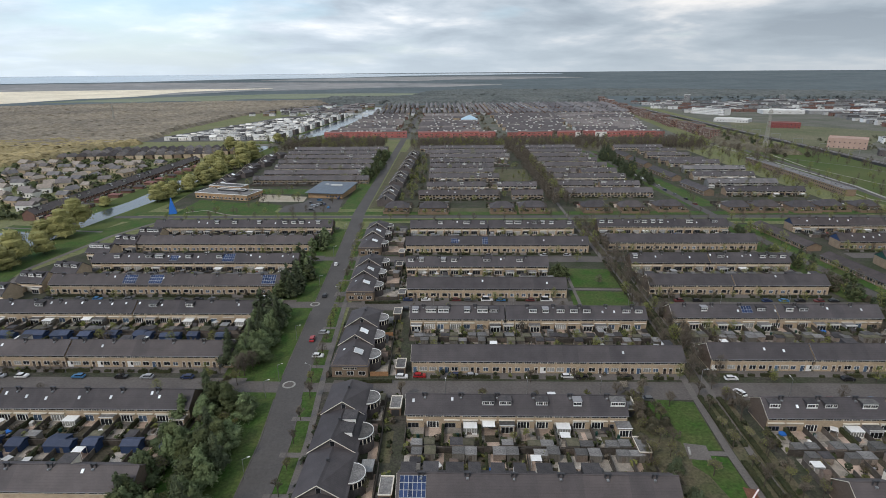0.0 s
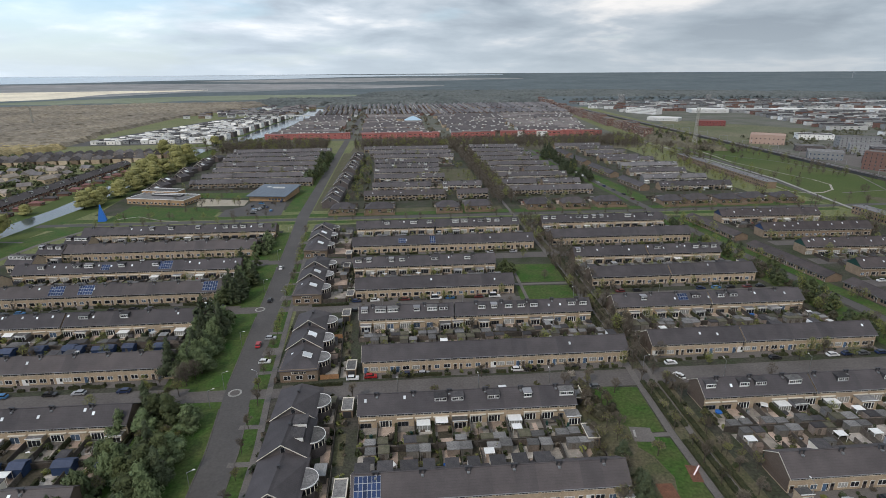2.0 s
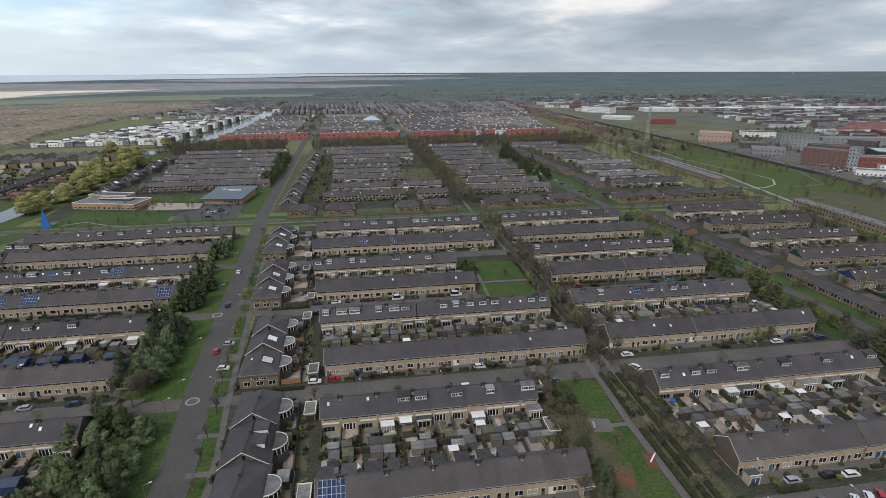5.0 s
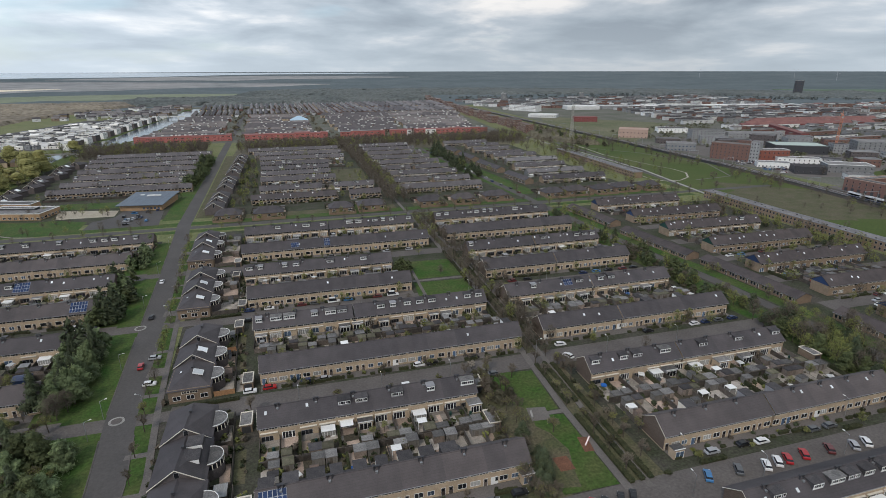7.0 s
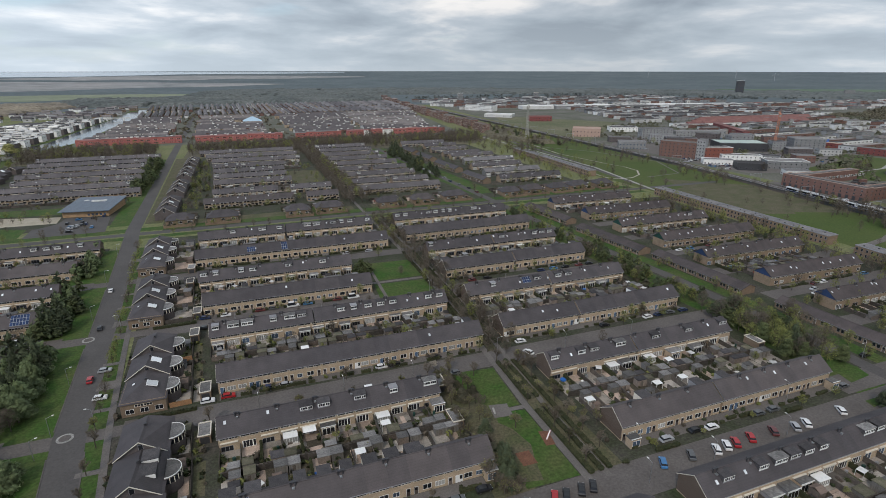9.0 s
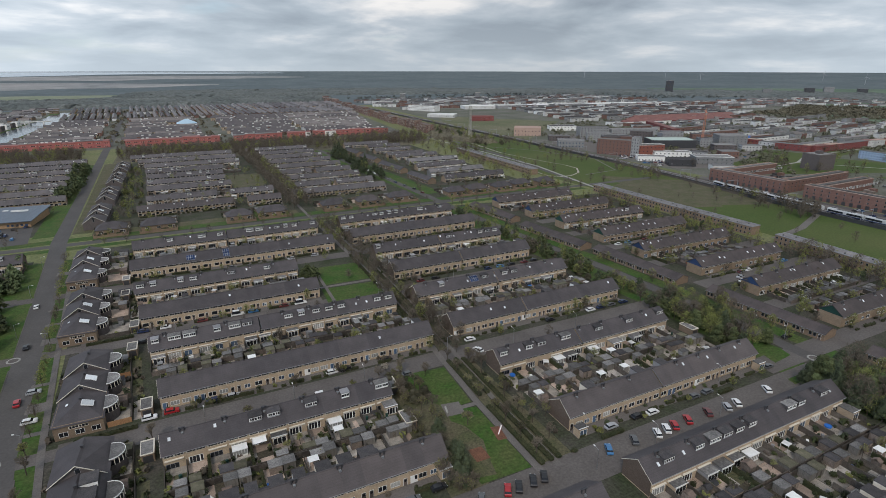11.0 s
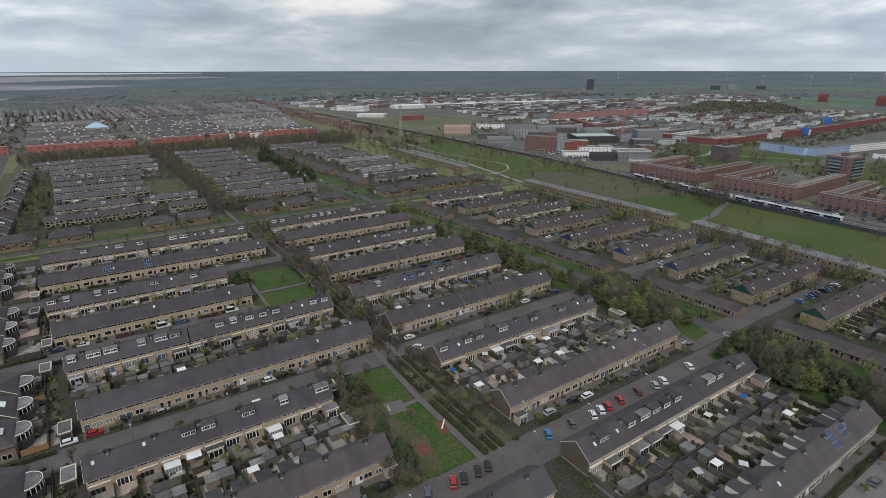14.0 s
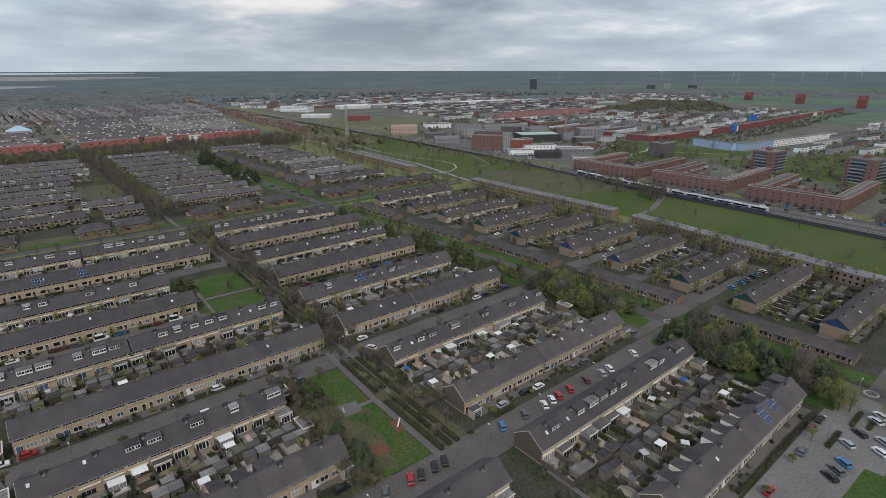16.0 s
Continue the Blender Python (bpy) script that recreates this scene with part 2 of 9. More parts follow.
LAWN = surf("mown_grass", (0.032, 0.08, 0.011), (0.068, 0.085, 0.026), 0.1, 0.95, fine=10, grain=0.4)
LAWN_WORN = surf("worn_grass", (0.068, 0.075, 0.034), (0.105, 0.09, 0.058), 0.11, 0.95, fine=12, grain=0.4)
MEADOW = surf("rough_meadow", (0.118, 0.138, 0.052), (0.16, 0.16, 0.078), 0.018, 0.95, fine=25, grain=0.35)
PARK = surf("green_pasture", (0.048, 0.078, 0.014), (0.08, 0.094, 0.029), 0.011, 0.95, fine=70, grain=0.22)
SAND = surf("pale_sand", (0.80, 0.72, 0.56), (0.62, 0.55, 0.42), 0.006, 0.95, fine=12, grain=0.12)
SANDPIT = surf("rubber_safety_tiles", (0.125, 0.058, 0.037), (0.165, 0.08, 0.05), 0.6, 0.95)
WOODFLOOR = surf("woodland_floor", (0.21, 0.195, 0.155), (0.28, 0.26, 0.20), 0.01, 1.0, fine=15, grain=0.5)
# Bluish tone of the distance haze is put into these two colours.
FARLAND = surf("haze_tinted_woodland", (0.073, 0.095, 0.102), (0.107, 0.128, 0.134), 0.0035, 1.0, fine=9, grain=0.18, bump=0)
FARWOODS = surf("haze_tinted_tree_tops", (0.082, 0.094, 0.092), (0.125, 0.134, 0.128), 0.008, 1.0, fine=14, grain=0.4, bump=0)
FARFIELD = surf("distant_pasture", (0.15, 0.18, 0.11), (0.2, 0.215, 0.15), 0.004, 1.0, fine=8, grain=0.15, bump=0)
# Pale distance haze, put into a ground colour.
FARHAZE = surf("distant_pale_haze", (0.20, 0.205, 0.205), (0.28, 0.27, 0.26), 0.0025, 1.0, fine=6, grain=0.2, bump=0)
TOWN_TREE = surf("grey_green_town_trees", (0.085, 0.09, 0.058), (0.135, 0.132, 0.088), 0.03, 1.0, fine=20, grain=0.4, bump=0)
BALLAST = surf("railway_ballast", (0.07875, 0.06698, 0.05983), (0.1155, 0.0985, 0.08685), 0.3, 0.95)
BARK = surf("bark", (0.0638, 0.051, 0.039), (0.0938, 0.0788, 0.0638), 1.5, 0.95, place="object")
TWIG = surf("bare_twigs", (0.105, 0.0877, 0.0681), (0.152, 0.129, 0.0984), 0.9, 0.95, vary=0.3, place="object", bump=0)
BUD = surf("spring_buds", (0.16, 0.175, 0.05), (0.23, 0.24, 0.08), 0.6, 0.9, vary=0.25, place="object", bump=0)
FIR = surf("evergreen_leaves", (0.038, 0.051, 0.028), (0.072, 0.087, 0.044), 0.5, 0.85, vary=0.3, place="object", bump=0)
PINE = surf("pine_needles", (0.084, 0.115, 0.052), (0.135, 0.168, 0.078), 0.4, 0.85, vary=0.3, place="object", bump=0)
BRUSH = surf("brown_green_brush", (0.046, 0.046, 0.028), (0.086, 0.078, 0.05), 0.5, 0.9, vary=0.25, place="object", bump=0)
OLIVE = surf("olive_leaves", (0.05, 0.064, 0.026), (0.077, 0.091, 0.036), 0.4, 0.85, vary=0.25, place="object", bump=0)
WILLOW = surf("willow_leaves", (0.195, 0.19, 0.07), (0.27, 0.255, 0.10), 0.4, 0.85, vary=0.15, place="object", bump=0)
HEDGE = surf("hedge_leaves", (0.028, 0.038, 0.016), (0.056, 0.056, 0.027), 0.7, 0.9, vary=0.2, place="object", bump=0)
BLOSSOM = surf("pale_blossom", (0.42, 0.38, 0.34), (0.30, 0.27, 0.22), 0.6, 0.9, place="object", bump=0)
THICKET = surf("spring_thicket", (0.21, 0.175, 0.095), (0.33, 0.27, 0.14), 0.012, 1.0, fine=20, grain=0.3, bump=0)
TOWN_GROUND = surf("town_ground", (0.082, 0.088, 0.062), (0.14, 0.135, 0.118), 0.02, 1.0, fine=20, grain=0.35)
# Faintly blue: haze over the far town is put into the colour.
TOWN_WHITE = surf("pale_town_render", (0.60, 0.61, 0.61), (0.47, 0.48, 0.485), 0.1, 0.85, vary=0.3, place="object", grain=0.2, island=0.25)
# Paler than the grey-sandy court: sunlight is partly put into the colour.
SCHOOL_SAND = surf("sun_paled_school_sand", (0.40, 0.355, 0.28), (0.30, 0.27, 0.21), 0.2, 0.95, grain=0.25)
BELTWOOD = surf("bare_tree_belt", (0.088, 0.079, 0.056), (0.14, 0.125, 0.085), 0.03, 1.0, fine=30, grain=0.5, bump=0)
TIN = surf("pale_corrugated_roof", (0.30, 0.31, 0.32), (0.235, 0.24, 0.245), 0.5, 0.6, 0.1, vary=0.3, place="object", streak=(4, 0.4, 1), island=0.3)
SHED_TILE = surf("brown_shed_tiles", (0.115, 0.088, 0.075), (0.15, 0.115, 0.098), 0.6, 0.85, vary=0.3, place="object", streak=(0.5, 4, 1), island=0.3)
SHED_GREEN = surf("mossy_shed_felt", (0.07875, 0.0788, 0.05307), (0.126, 0.1162, 0.08685), 0.7, 0.95, vary=0.3, place="object", island=0.3)
BROWNWOOD = surf("bare_woodland", (0.15, 0.13, 0.106), (0.265, 0.228, 0.17), 0.004, 1.0, fine=30, grain=0.4, bump=0)

WATER = plain("canal_water", (0.05, 0.07, 0.085), 0.12)
# Pale base colour takes in the sky's reflection on the lake.
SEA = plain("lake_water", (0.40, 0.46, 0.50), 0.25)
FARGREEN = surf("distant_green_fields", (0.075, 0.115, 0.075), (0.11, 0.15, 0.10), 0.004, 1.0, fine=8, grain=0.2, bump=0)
# Sunlight falling on far roofs is put into this pale colour.
PALE_ROOF = surf("sunlit_pale_roofs", (0.58, 0.57, 0.55), (0.46, 0.455, 0.44), 0.2, 0.8, vary=0.2, place="object", grain=0.15)
COURT_ROOF = surf("brown_roof_gravel", (0.115, 0.09, 0.082), (0.15, 0.12, 0.108), 0.2, 0.95, place="object", grain=0.25)


# ---- mesh tools ----
class Build:
    """Collects faces with a material number each and makes one mesh of them."""

    def __init__(self):
        self.v, self.f, self.m = [], [], []

    def face(self, pts, m=0):
        n = len(self.v)
        self.v += [tuple(p) for p in pts]
        self.f.append(tuple(range(n, n + len(pts))))
        self.m.append(m)
        return self

    def box(self, x0, x1, y0, y1, z0, z1, m=0, top=None):
        n = len(self.v)
        self.v += [(x0, y0, z0), (x1, y0, z0), (x1, y1, z0), (x0, y1, z0), (x0, y0, z1), (x1, y0, z1), (x1, y1, z1), (x0, y1, z1)]
        for q in ((0, 3, 2, 1), (0, 1, 5, 4), (1, 2, 6, 5), (2, 3, 7, 6), (3, 0, 4, 7)):
            self.f.append(tuple(n + i for i in q))
            self.m.append(m)
        self.f.append((n + 4, n + 5, n + 6, n + 7))
        self.m.append(m if top is None else top)
        return self

    def prism(self, outline, a, b, axis="x", m=0):
        """A closed outline in the plane across the axis, drawn out from a to b."""
        put = (lambda t, p: (t, p[0], p[1])) if axis == "x" else (lambda t, p: (p[0], t, p[1])) if axis == "y" else (lambda t, p: (p[0], p[1], t))
        n, k = len(self.v), len(outline)
        self.v += [put(a, p) for p in outline] + [put(b, p) for p in outline]
        self.f += [tuple(range(n + k - 1, n - 1, -1)), tuple(range(n + k, n + 2 * k))]
        self.f += [(n + i, n + (i + 1) % k, n + k + (i + 1) % k, n + k + i) for i in range(k)]
        self.m += [m] * (k + 2)
        return self

    def tube(self, p, q, r0, r1, n=5, m=0):
        p, q = Vector(p), Vector(q)
        d = (q - p).normalized()
        u = d.orthogonal().normalized()
        w = d.cross(u)
        k = len(self.v)
        for c, r in ((p, r0), (q, r1)):
            self.v += [tuple(c + (u * math.cos(6.2832 * i / n) + w * math.sin(6.2832 * i / n)) * r) for i in range(n)]
        self.f += [(k + i, k + (i + 1) % n, k + n + (i + 1) % n, k + n + i) for i in range(n)]
        self.f.append(tuple(range(k + n, k + 2 * n)))
        self.m += [m] * (n + 1)
        return self

    def mesh(self, name, *mats):
        me = bpy.data.meshes.new(name)
        me.from_pydata(self.v, [], self.f)
        for mt in mats:
            me.materials.append(mt)
        if len(mats) > 1:
            me.polygons.foreach_set("material_index", self.m)
        me.update()
        return me


def part(name, me, parent, at=(0, 0, 0), label="", turn=0.0):
    ob = new(name, me)
    ob.parent = parent
    ob.location = at
    if turn:
        ob.rotation_euler = (0, 0, turn)
    if label:
        ob["label"] = label
    return ob


def root(name, m, label, category, group=""):
    ob = new(name)
    ob.empty_display_size = 0.5
    ob.matrix_world = m
    return tagged(ob, label, category, group)


class Pile:
    """Gathers many copies of meshes, each at a pose, into one mesh."""

    def __init__(self):
        self.got = []

    def add(self, me, m):
        self.got.append((me, m))

    def done(self, name, parent=None, label="", category=""):
        if not self.got:
            return None
        mats, slot, cache, vs, fs, mi, base = [], {}, {}, [], [], [], 0
        for me, m in self.got:
            if me.name not in cache:
                co = np.empty(len(me.vertices) * 3, dtype=np.float64)
                me.vertices.foreach_get("co", co)
                for mt in me.materials:
                    if mt.name not in slot:
                        slot[mt.name] = len(mats)
                        mats.append(mt)
                cache[me.name] = (co.reshape(-1, 3), [tuple(p.vertices) for p in me.polygons], [slot[me.materials[p.material_index].name] for p in me.polygons])
            co, polys, idx = cache[me.name]
            mm = np.array(m)
            vs.append(co @ mm[:3, :3].T + mm[:3, 3])
            fs += [tuple(i + base for i in f) for f in polys]
            mi += idx
            base += len(co)
        me = bpy.data.meshes.new(name)
        me.from_pydata(np.concatenate(vs).tolist(), [], fs)
        for mt in mats:
            me.materials.append(mt)
        me.polygons.foreach_set("material_index", mi)
        ob = new(name, me)
        if parent:
            ob.parent = parent
        return tagged(ob, label, category, "", "stuff")


def sheet(name, outline, z, mt, label, category="ground", thick=0.0):
    b = Build()
    if thick:
        b.prism(outline, z - thick, z, "z")
    else:
        b.face([(x, y, z) for x, y in outline])
    return tagged(new(name, b.mesh(name, mt)), label, category, "", "structure")


def ribbon(line, w):
    """The outline of a band of width w along a line of points."""
    left, right = [], []
    for i, (x, y) in enumerate(line):
        ax, ay = line[max(i - 1, 0)]
        bx, by = line[min(i + 1, len(line) - 1)]
        d = math.hypot(bx - ax, by - ay)
        nx, ny = -(by - ay) / d * w / 2, (bx - ax) / d * w / 2
        left.append((x + nx, y + ny))
        right.append((x - nx, y - ny))
    return right + left[::-1]


def band(name, line, w, z, mt, label, category="road", thick=0.0):
    """A road or path: one quad for each stretch of its line."""
    out = ribbon(line, w)
    n = len(line)
    b = Build()
    for i in range(n - 1):
        quad = [out[i], out[i + 1], out[2 * n - 2 - i], out[2 * n - 1 - i]]
        if thick:
            b.prism(quad, z - thick, z, "z")
        else:
            b.face([(x, y, z) for x, y in quad])
    return tagged(new(name, b.mesh(name, mt)), label, category, "", "structure")


def rise(r):
    """The land's height far out, where it climbs into the hazy distance."""
    return 0.0 if r < 2600 else 74 * min(1.0, (r - 2600) / 2300) ** 1.25


rng = random.Random(7)
SLOPE = -0.025
TURN = -1.43


# ---- ground, roads, lawns, water ----
def sector(name, az0, az1, near0, near1, far0, far1, lift, mt, label, steps=14, rings=5):
    """A patch of far land between two bearings, laid on the rising ground."""
    b = Build()
    pts = []
    for i in range(steps + 1):
        k = i / steps
        a = radians(az0 + (az1 - az0) * k)
        n, f = near0 + (near1 - near0) * k, far0 + (far1 - far0) * k
        thin = (f - n) / 2 * abs(2 * k - 1) ** 1.7
        n, f = n + thin * 0.98, f - thin * 0.98
        wob = (45 * math.sin(i * 1.3) + 30 * math.sin(i * 0.6 + 1)) * min(1.0, (f - n) / 300)
        pts.append([(r * math.sin(a), r * math.cos(a), rise(r) + (lift if q else -0.5)) for q, r in enumerate(n + wob + (f - n - wob) * q / rings for q in range(rings + 1))])
    for i in range(steps):
        for j in range(rings):
            b.face([pts[i][j], pts[i + 1][j], pts[i + 1][j + 1], pts[i][j + 1]])
    return tagged(new(name, b.mesh(name, mt)), label, "land", "", "structure")


gb = Build()
rings_ = [0.5, 150, 300, 600, 900, 1250, 1600, 2000, 2600, 2850, 3100, 3400, 3700, 4000, 4300, 4600, 4900]
for i in range(120):
    a0, a1 = i * 2 * math.pi / 120, (i + 1) * 2 * math.pi / 120
    for r0, r1 in zip(rings_, rings_[1:]):
        gb.face([(r0 * math.sin(a0), r0 * math.cos(a0), rise(r0)), (r1 * math.sin(a0), r1 * math.cos(a0), rise(r1)),
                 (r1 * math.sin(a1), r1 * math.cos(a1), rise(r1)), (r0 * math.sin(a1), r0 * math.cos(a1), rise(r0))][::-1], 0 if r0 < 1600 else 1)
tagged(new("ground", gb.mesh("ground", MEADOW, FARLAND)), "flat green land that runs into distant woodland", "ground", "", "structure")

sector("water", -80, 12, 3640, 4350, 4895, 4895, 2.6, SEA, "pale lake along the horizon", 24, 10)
sector("sand_flat", -66, -17, 1850, 2900, 3300, 3250, 3.0, SAND, "bright bare sand beyond the woods", 24, 12)
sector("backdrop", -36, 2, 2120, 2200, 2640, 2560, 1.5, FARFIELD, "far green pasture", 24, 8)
# The next two sectors hold the haze of the far left as colour.
sector("backdrop", -75, 6, 2720, 2760, 4100, 3700, 2.0, FARHAZE, "far land with pale haze in its colour", 30, 10)
sector("backdrop", -18, 14, 3700, 3800, 4200, 4250, 2.2, FARHAZE, "farther land with pale haze in its colour", 18, 8)
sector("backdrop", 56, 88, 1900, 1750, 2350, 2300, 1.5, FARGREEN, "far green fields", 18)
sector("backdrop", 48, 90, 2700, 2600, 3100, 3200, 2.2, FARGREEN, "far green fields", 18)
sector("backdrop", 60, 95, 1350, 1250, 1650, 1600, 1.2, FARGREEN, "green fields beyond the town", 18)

# the built-up ground of the estates
sheet("estate_ground", [(-205, 20), (-70, 20), (-70, 345), (-195, 350), (-225, 250)], 0.02, YARD, "paved and planted ground between the terraces")
sheet("estate_ground", [(-41, 20), (230, -30), (315, -40), (325, 330), (180, 352), (-45, 355), (-42, 200)], 0.02, YARD, "paved and planted ground between the terraces")
sheet("estate_ground", [(-215, 400), (-70, 400), (-70, 690), (-240, 700)], 0.02, YARD, "paved ground between far terraces")
sheet("estate_ground", [(-45, 372), (300, 366), (310, 690), (-45, 690)], 0.02, YARD, "paved ground between far terraces")
sheet("estate_ground", [(-225, 815), (360, 800), (480, 1650), (-330, 1650)], 0.02, TOWN_GROUND, "paved ground between far terraces")
sheet("estate_ground", [(470, 60), (1150, -120), (1600, 200), (1750, 700), (1450, 1250), (560, 1500), (480, 700)], 0.02, TOWN_GROUND, "built-up ground of the far town")

ROAD_LINE = [(-46, 20), (-47.6, 80), (-48.5, 127), (-51.5, 156), (-54, 210), (-57.5, 290), (-60, 340), (-62.5, 380), (-62, 504), (-61, 700), (-60, 873), (-58, 1263), (-56, 1500)]
band("road", ROAD_LINE, 8.6, 0.104, ASPHALT, "straight grey asphalt road through the estate")
band("verge", [(-61.5, 60), (-62.5, 100), (-65.5, 156), (-68.5, 210), (-70.5, 340)], 22, 0.06, LAWN, "green grass bank under trees", "grass")
band("verge", [(-41.5, 60), (-42.5, 127), (-45.6, 156), (-48, 210), (-52, 290), (-54.5, 340)], 6.4, 0.08, LAWN, "grass strip with parking bays beside the road", "grass")
band("pavement", [(-38, 60), (-39.2, 127), (-41.6, 156), (-44.5, 210), (-48.5, 290), (-51, 345)], 1.9, 0.16, PAVER, "grey slab pavement beside the road", "pavement", 0.14)
for ya, yb in ((62, 147), (160, 213), (224, 275), (287, 356)):
    for s_ in (-4.5, 4.5):
        pts = [(x_ + s_, y_) for x_, y_ in ((-47.2, 62), (-48.5, 127), (-51.5, 156), (-54, 210), (-57.5, 290), (-60.7, 356))]
        run_ = [(np.interp(v, [p[1] for p in pts], [p[0] for p in pts]), v) for v in np.linspace(ya, yb, 9)]
        band("kerb", [(float(a_), float(b_)) for a_, b_ in run_], 0.3, 0.2, STREET, "grey concrete kerb along the road", "kerb", 0.18)
band("verge", [(-72, 395), (-72, 500), (-72, 690)], 13, 0.06, LAWN, "green grass beside the road", "grass")
band("verge", [(-52, 395), (-51, 500), (-50, 690)], 11, 0.06, LAWN_WORN, "worn grass beside the road", "grass")
band("verge", [(-72, 690), (-70, 820)], 40, 0.07, MEADOW, "rough grass beside the road", "grass")


for y_ in (92, 104, 121, 137, 167, 182, 197, 232, 249, 265, 297, 316):
    xv = -42.2 - max(0, y_ - 120) * 0.055
    band("crossing", [(xv - 3.4, y_), (xv + 3.4, y_ - 0.2)], 2.0 if y_ % 2 else 5.5, 0.115, PAVER, "paved crossing through the grass strip", "pavement")


def street(x0, x1, y0, w, mt=STREET, label="paved residential street", z=0.09, k=SLOPE):
    return band("road", [(x0, y0 + k * x0), ((x0 + x1) / 2, y0 + k * (x0 + x1) / 2), (x1, y0 + k * x1)], w, z, mt, label)


for y0_, w_ in ((84.5, 14.0), (152.3, 12.0), (218.0, 12.0), (280.0, 11.0)):
    street(-190, -68, y0_ + 0.8, w_ - 2)
    street(-69, -49, y0_ + 0.6, 6.5, z=0.094)
    street(-52, -36, y0_ + 0.5, 5.5, z=0.098)
    street(-38, 196, y0_, w_ - 2, z=0.086)
street(178, 300, 96, 9.5, z=0.094)
street(178, 300, 45, 6)
for y0_ in (122, 153, 185, 217, 249, 281):
    street(225, 318, y0_ + 5.5, 8.5, STREET, "narrow estate street")
street(60, 197, 19.5, 20, STREET_PALE, "wide paved parking street", 0.082)
street(196.5, 320, 19.5, 9, STREET, "paved street past the junction", 0.08)
street(-240, 420, 370, 6.5, ASPHALT, "asphalt cross road between the estates", 0.11)
for y0_, k_ in ((361, 3.0), (380, 4.5)):
    street(-230, 330, y0_, k_ * 2, LAWN, "long green grass strip by the cross road", 0.07)
band("road", [(199, -60), (200.5, 15), (201.5, 86), (203, 120), (202, 150), (201.3, 193), (197.5, 231), (193.5, 304), (192, 372), (190, 480), (186, 600), (183, 690)], 6.2, 0.105, ASPHALT, "narrow asphalt distributor road")
band("verge", [(187, -30), (188, 86), (190, 150), (189, 200), (185, 300), (183, 345)], 14, 0.06, LAWN, "grass and shrubs beside the road", "grass")
band("verge", [(211, -30), (211, 86), (210.5, 150), (207, 215), (202, 260), (199, 345)], 7, 0.065, LAWN, "green verge beside the road", "grass")
band("verge", [(192, -10), (193, 78)], 9, 0.075, LAWN, "green verge by the junction", "grass")
band("verge", [(193, 95), (194, 135)], 9, 0.075, LAWN, "green verge by the junction", "grass")
band("verge", [(198, 395), (186, 600), (180, 690)], 24, 0.06, LAWN, "green verge between the terraces", "grass")

# the footpath between the columns of terraces
PATHX = [(76.5, 86), (77.5, 120), (80, 150), (84, 192), (87, 240), (88, 358), (90, 520), (92, 730)]
band("path", PATHX, 2.2, 0.13, PAVER, "straight slab footpath between hedges", "path")
band("path", [(82.3, 86), (83.3, 120), (86, 150), (90, 192), (92.5, 240), (93.5, 340)], 1.8, 0.13, PAVER, "second slab footpath beside the hedge", "path")
band("verge", [(79.5, 86), (80.5, 120), (83.2, 150), (87, 192), (90, 240), (91, 340)], 3.4, 0.08, LAWN_WORN, "grass strip between two footpaths", "grass")
band("verge", [(86, 86), (87, 145)], 5, 0.08, LAWN_WORN, "grass strip beside the footpath", "grass")

# playground green and second green
sheet("lawn", [(60, 89.6), (75.2, 88.8), (76, 118.6), (66, 121.6), (60, 116)], 0.10, LAWN, "bright green play lawn with daisies", "grass")
sheet("lawn", [(60, 121.8), (76, 121.6), (78, 144), (63, 146.3), (60, 134)], 0.104, LAWN, "bright green play lawn with daisies", "grass")
sheet("worn_ground", [(51, 88), (62, 88), (64, 112), (68, 121), (60, 136), (53, 140)], 0.08, LAWN_WORN, "bare trodden ground under shrubs", "ground")
sheet("paved_square", [(65.5, 118.3), (71.4, 117.5), (72.4, 123.6), (66.5, 124.8)], 0.131, PAVER, "small paved square in the green", "pavement")
band("path", [(71.4, 120.5), (77, 120.2)], 1.8, 0.137, PAVER, "slab path across the green", "path")
sheet("play_surface", [(63.2, 97), (67.4, 96.8), (67.6, 102), (63.4, 102.3)], 0.14, SANDPIT, "reddish brown safety surface", "play area")
sheet("play_surface", [(73.2, 101.8), (76.0, 101.4), (77.0, 107.2), (74.3, 108)], 0.14, SANDPIT, "reddish brown safety surface below the slide", "play area")
sheet("lawn", [(57, 214), (84, 213), (86.5, 232), (59, 234)], 0.10, LAWN, "bright green lawn between terraces", "grass")
sheet("lawn", [(62, 238), (86.5, 237), (87, 262), (64, 264)], 0.10, LAWN, "green lawn beyond a path", "grass")
band("path", [(59, 236), (87, 234.7)], 2.2, 0.125, PAVER, "slab path across the green", "path")
band("path", [(60.3, 214), (63, 264)], 1.5, 0.12, PAVER, "slab path along the green", "path")
sheet("lawn", [(48, 385), (62, 385), (62, 405), (48, 405)], 0.10, LAWN, "green lawn between hipped houses", "grass")
sheet("lawn", [(52, 470), (80, 469), (86, 560), (56, 560)], 0.10, LAWN_WORN, "long green between far terraces", "grass")

sheet("worn_ground", [(60, 92), (65.5, 90.8), (67, 97), (69.5, 104), (68, 112), (64, 118), (60, 112)], 0.108, LAWN_WORN, "trodden brownish grass by the play area", "grass")
sheet("lawn", [(180, 31), (199, 33), (198.4, 23.4), (181, 22.7)], 0.12, LAWN, "green corner lawn by the junction", "grass")
sheet("lawn", [(205, 23.2), (210.5, 27), (215, 24), (213, 20.2)], 0.12, LAWN, "small green island by the junction", "grass")
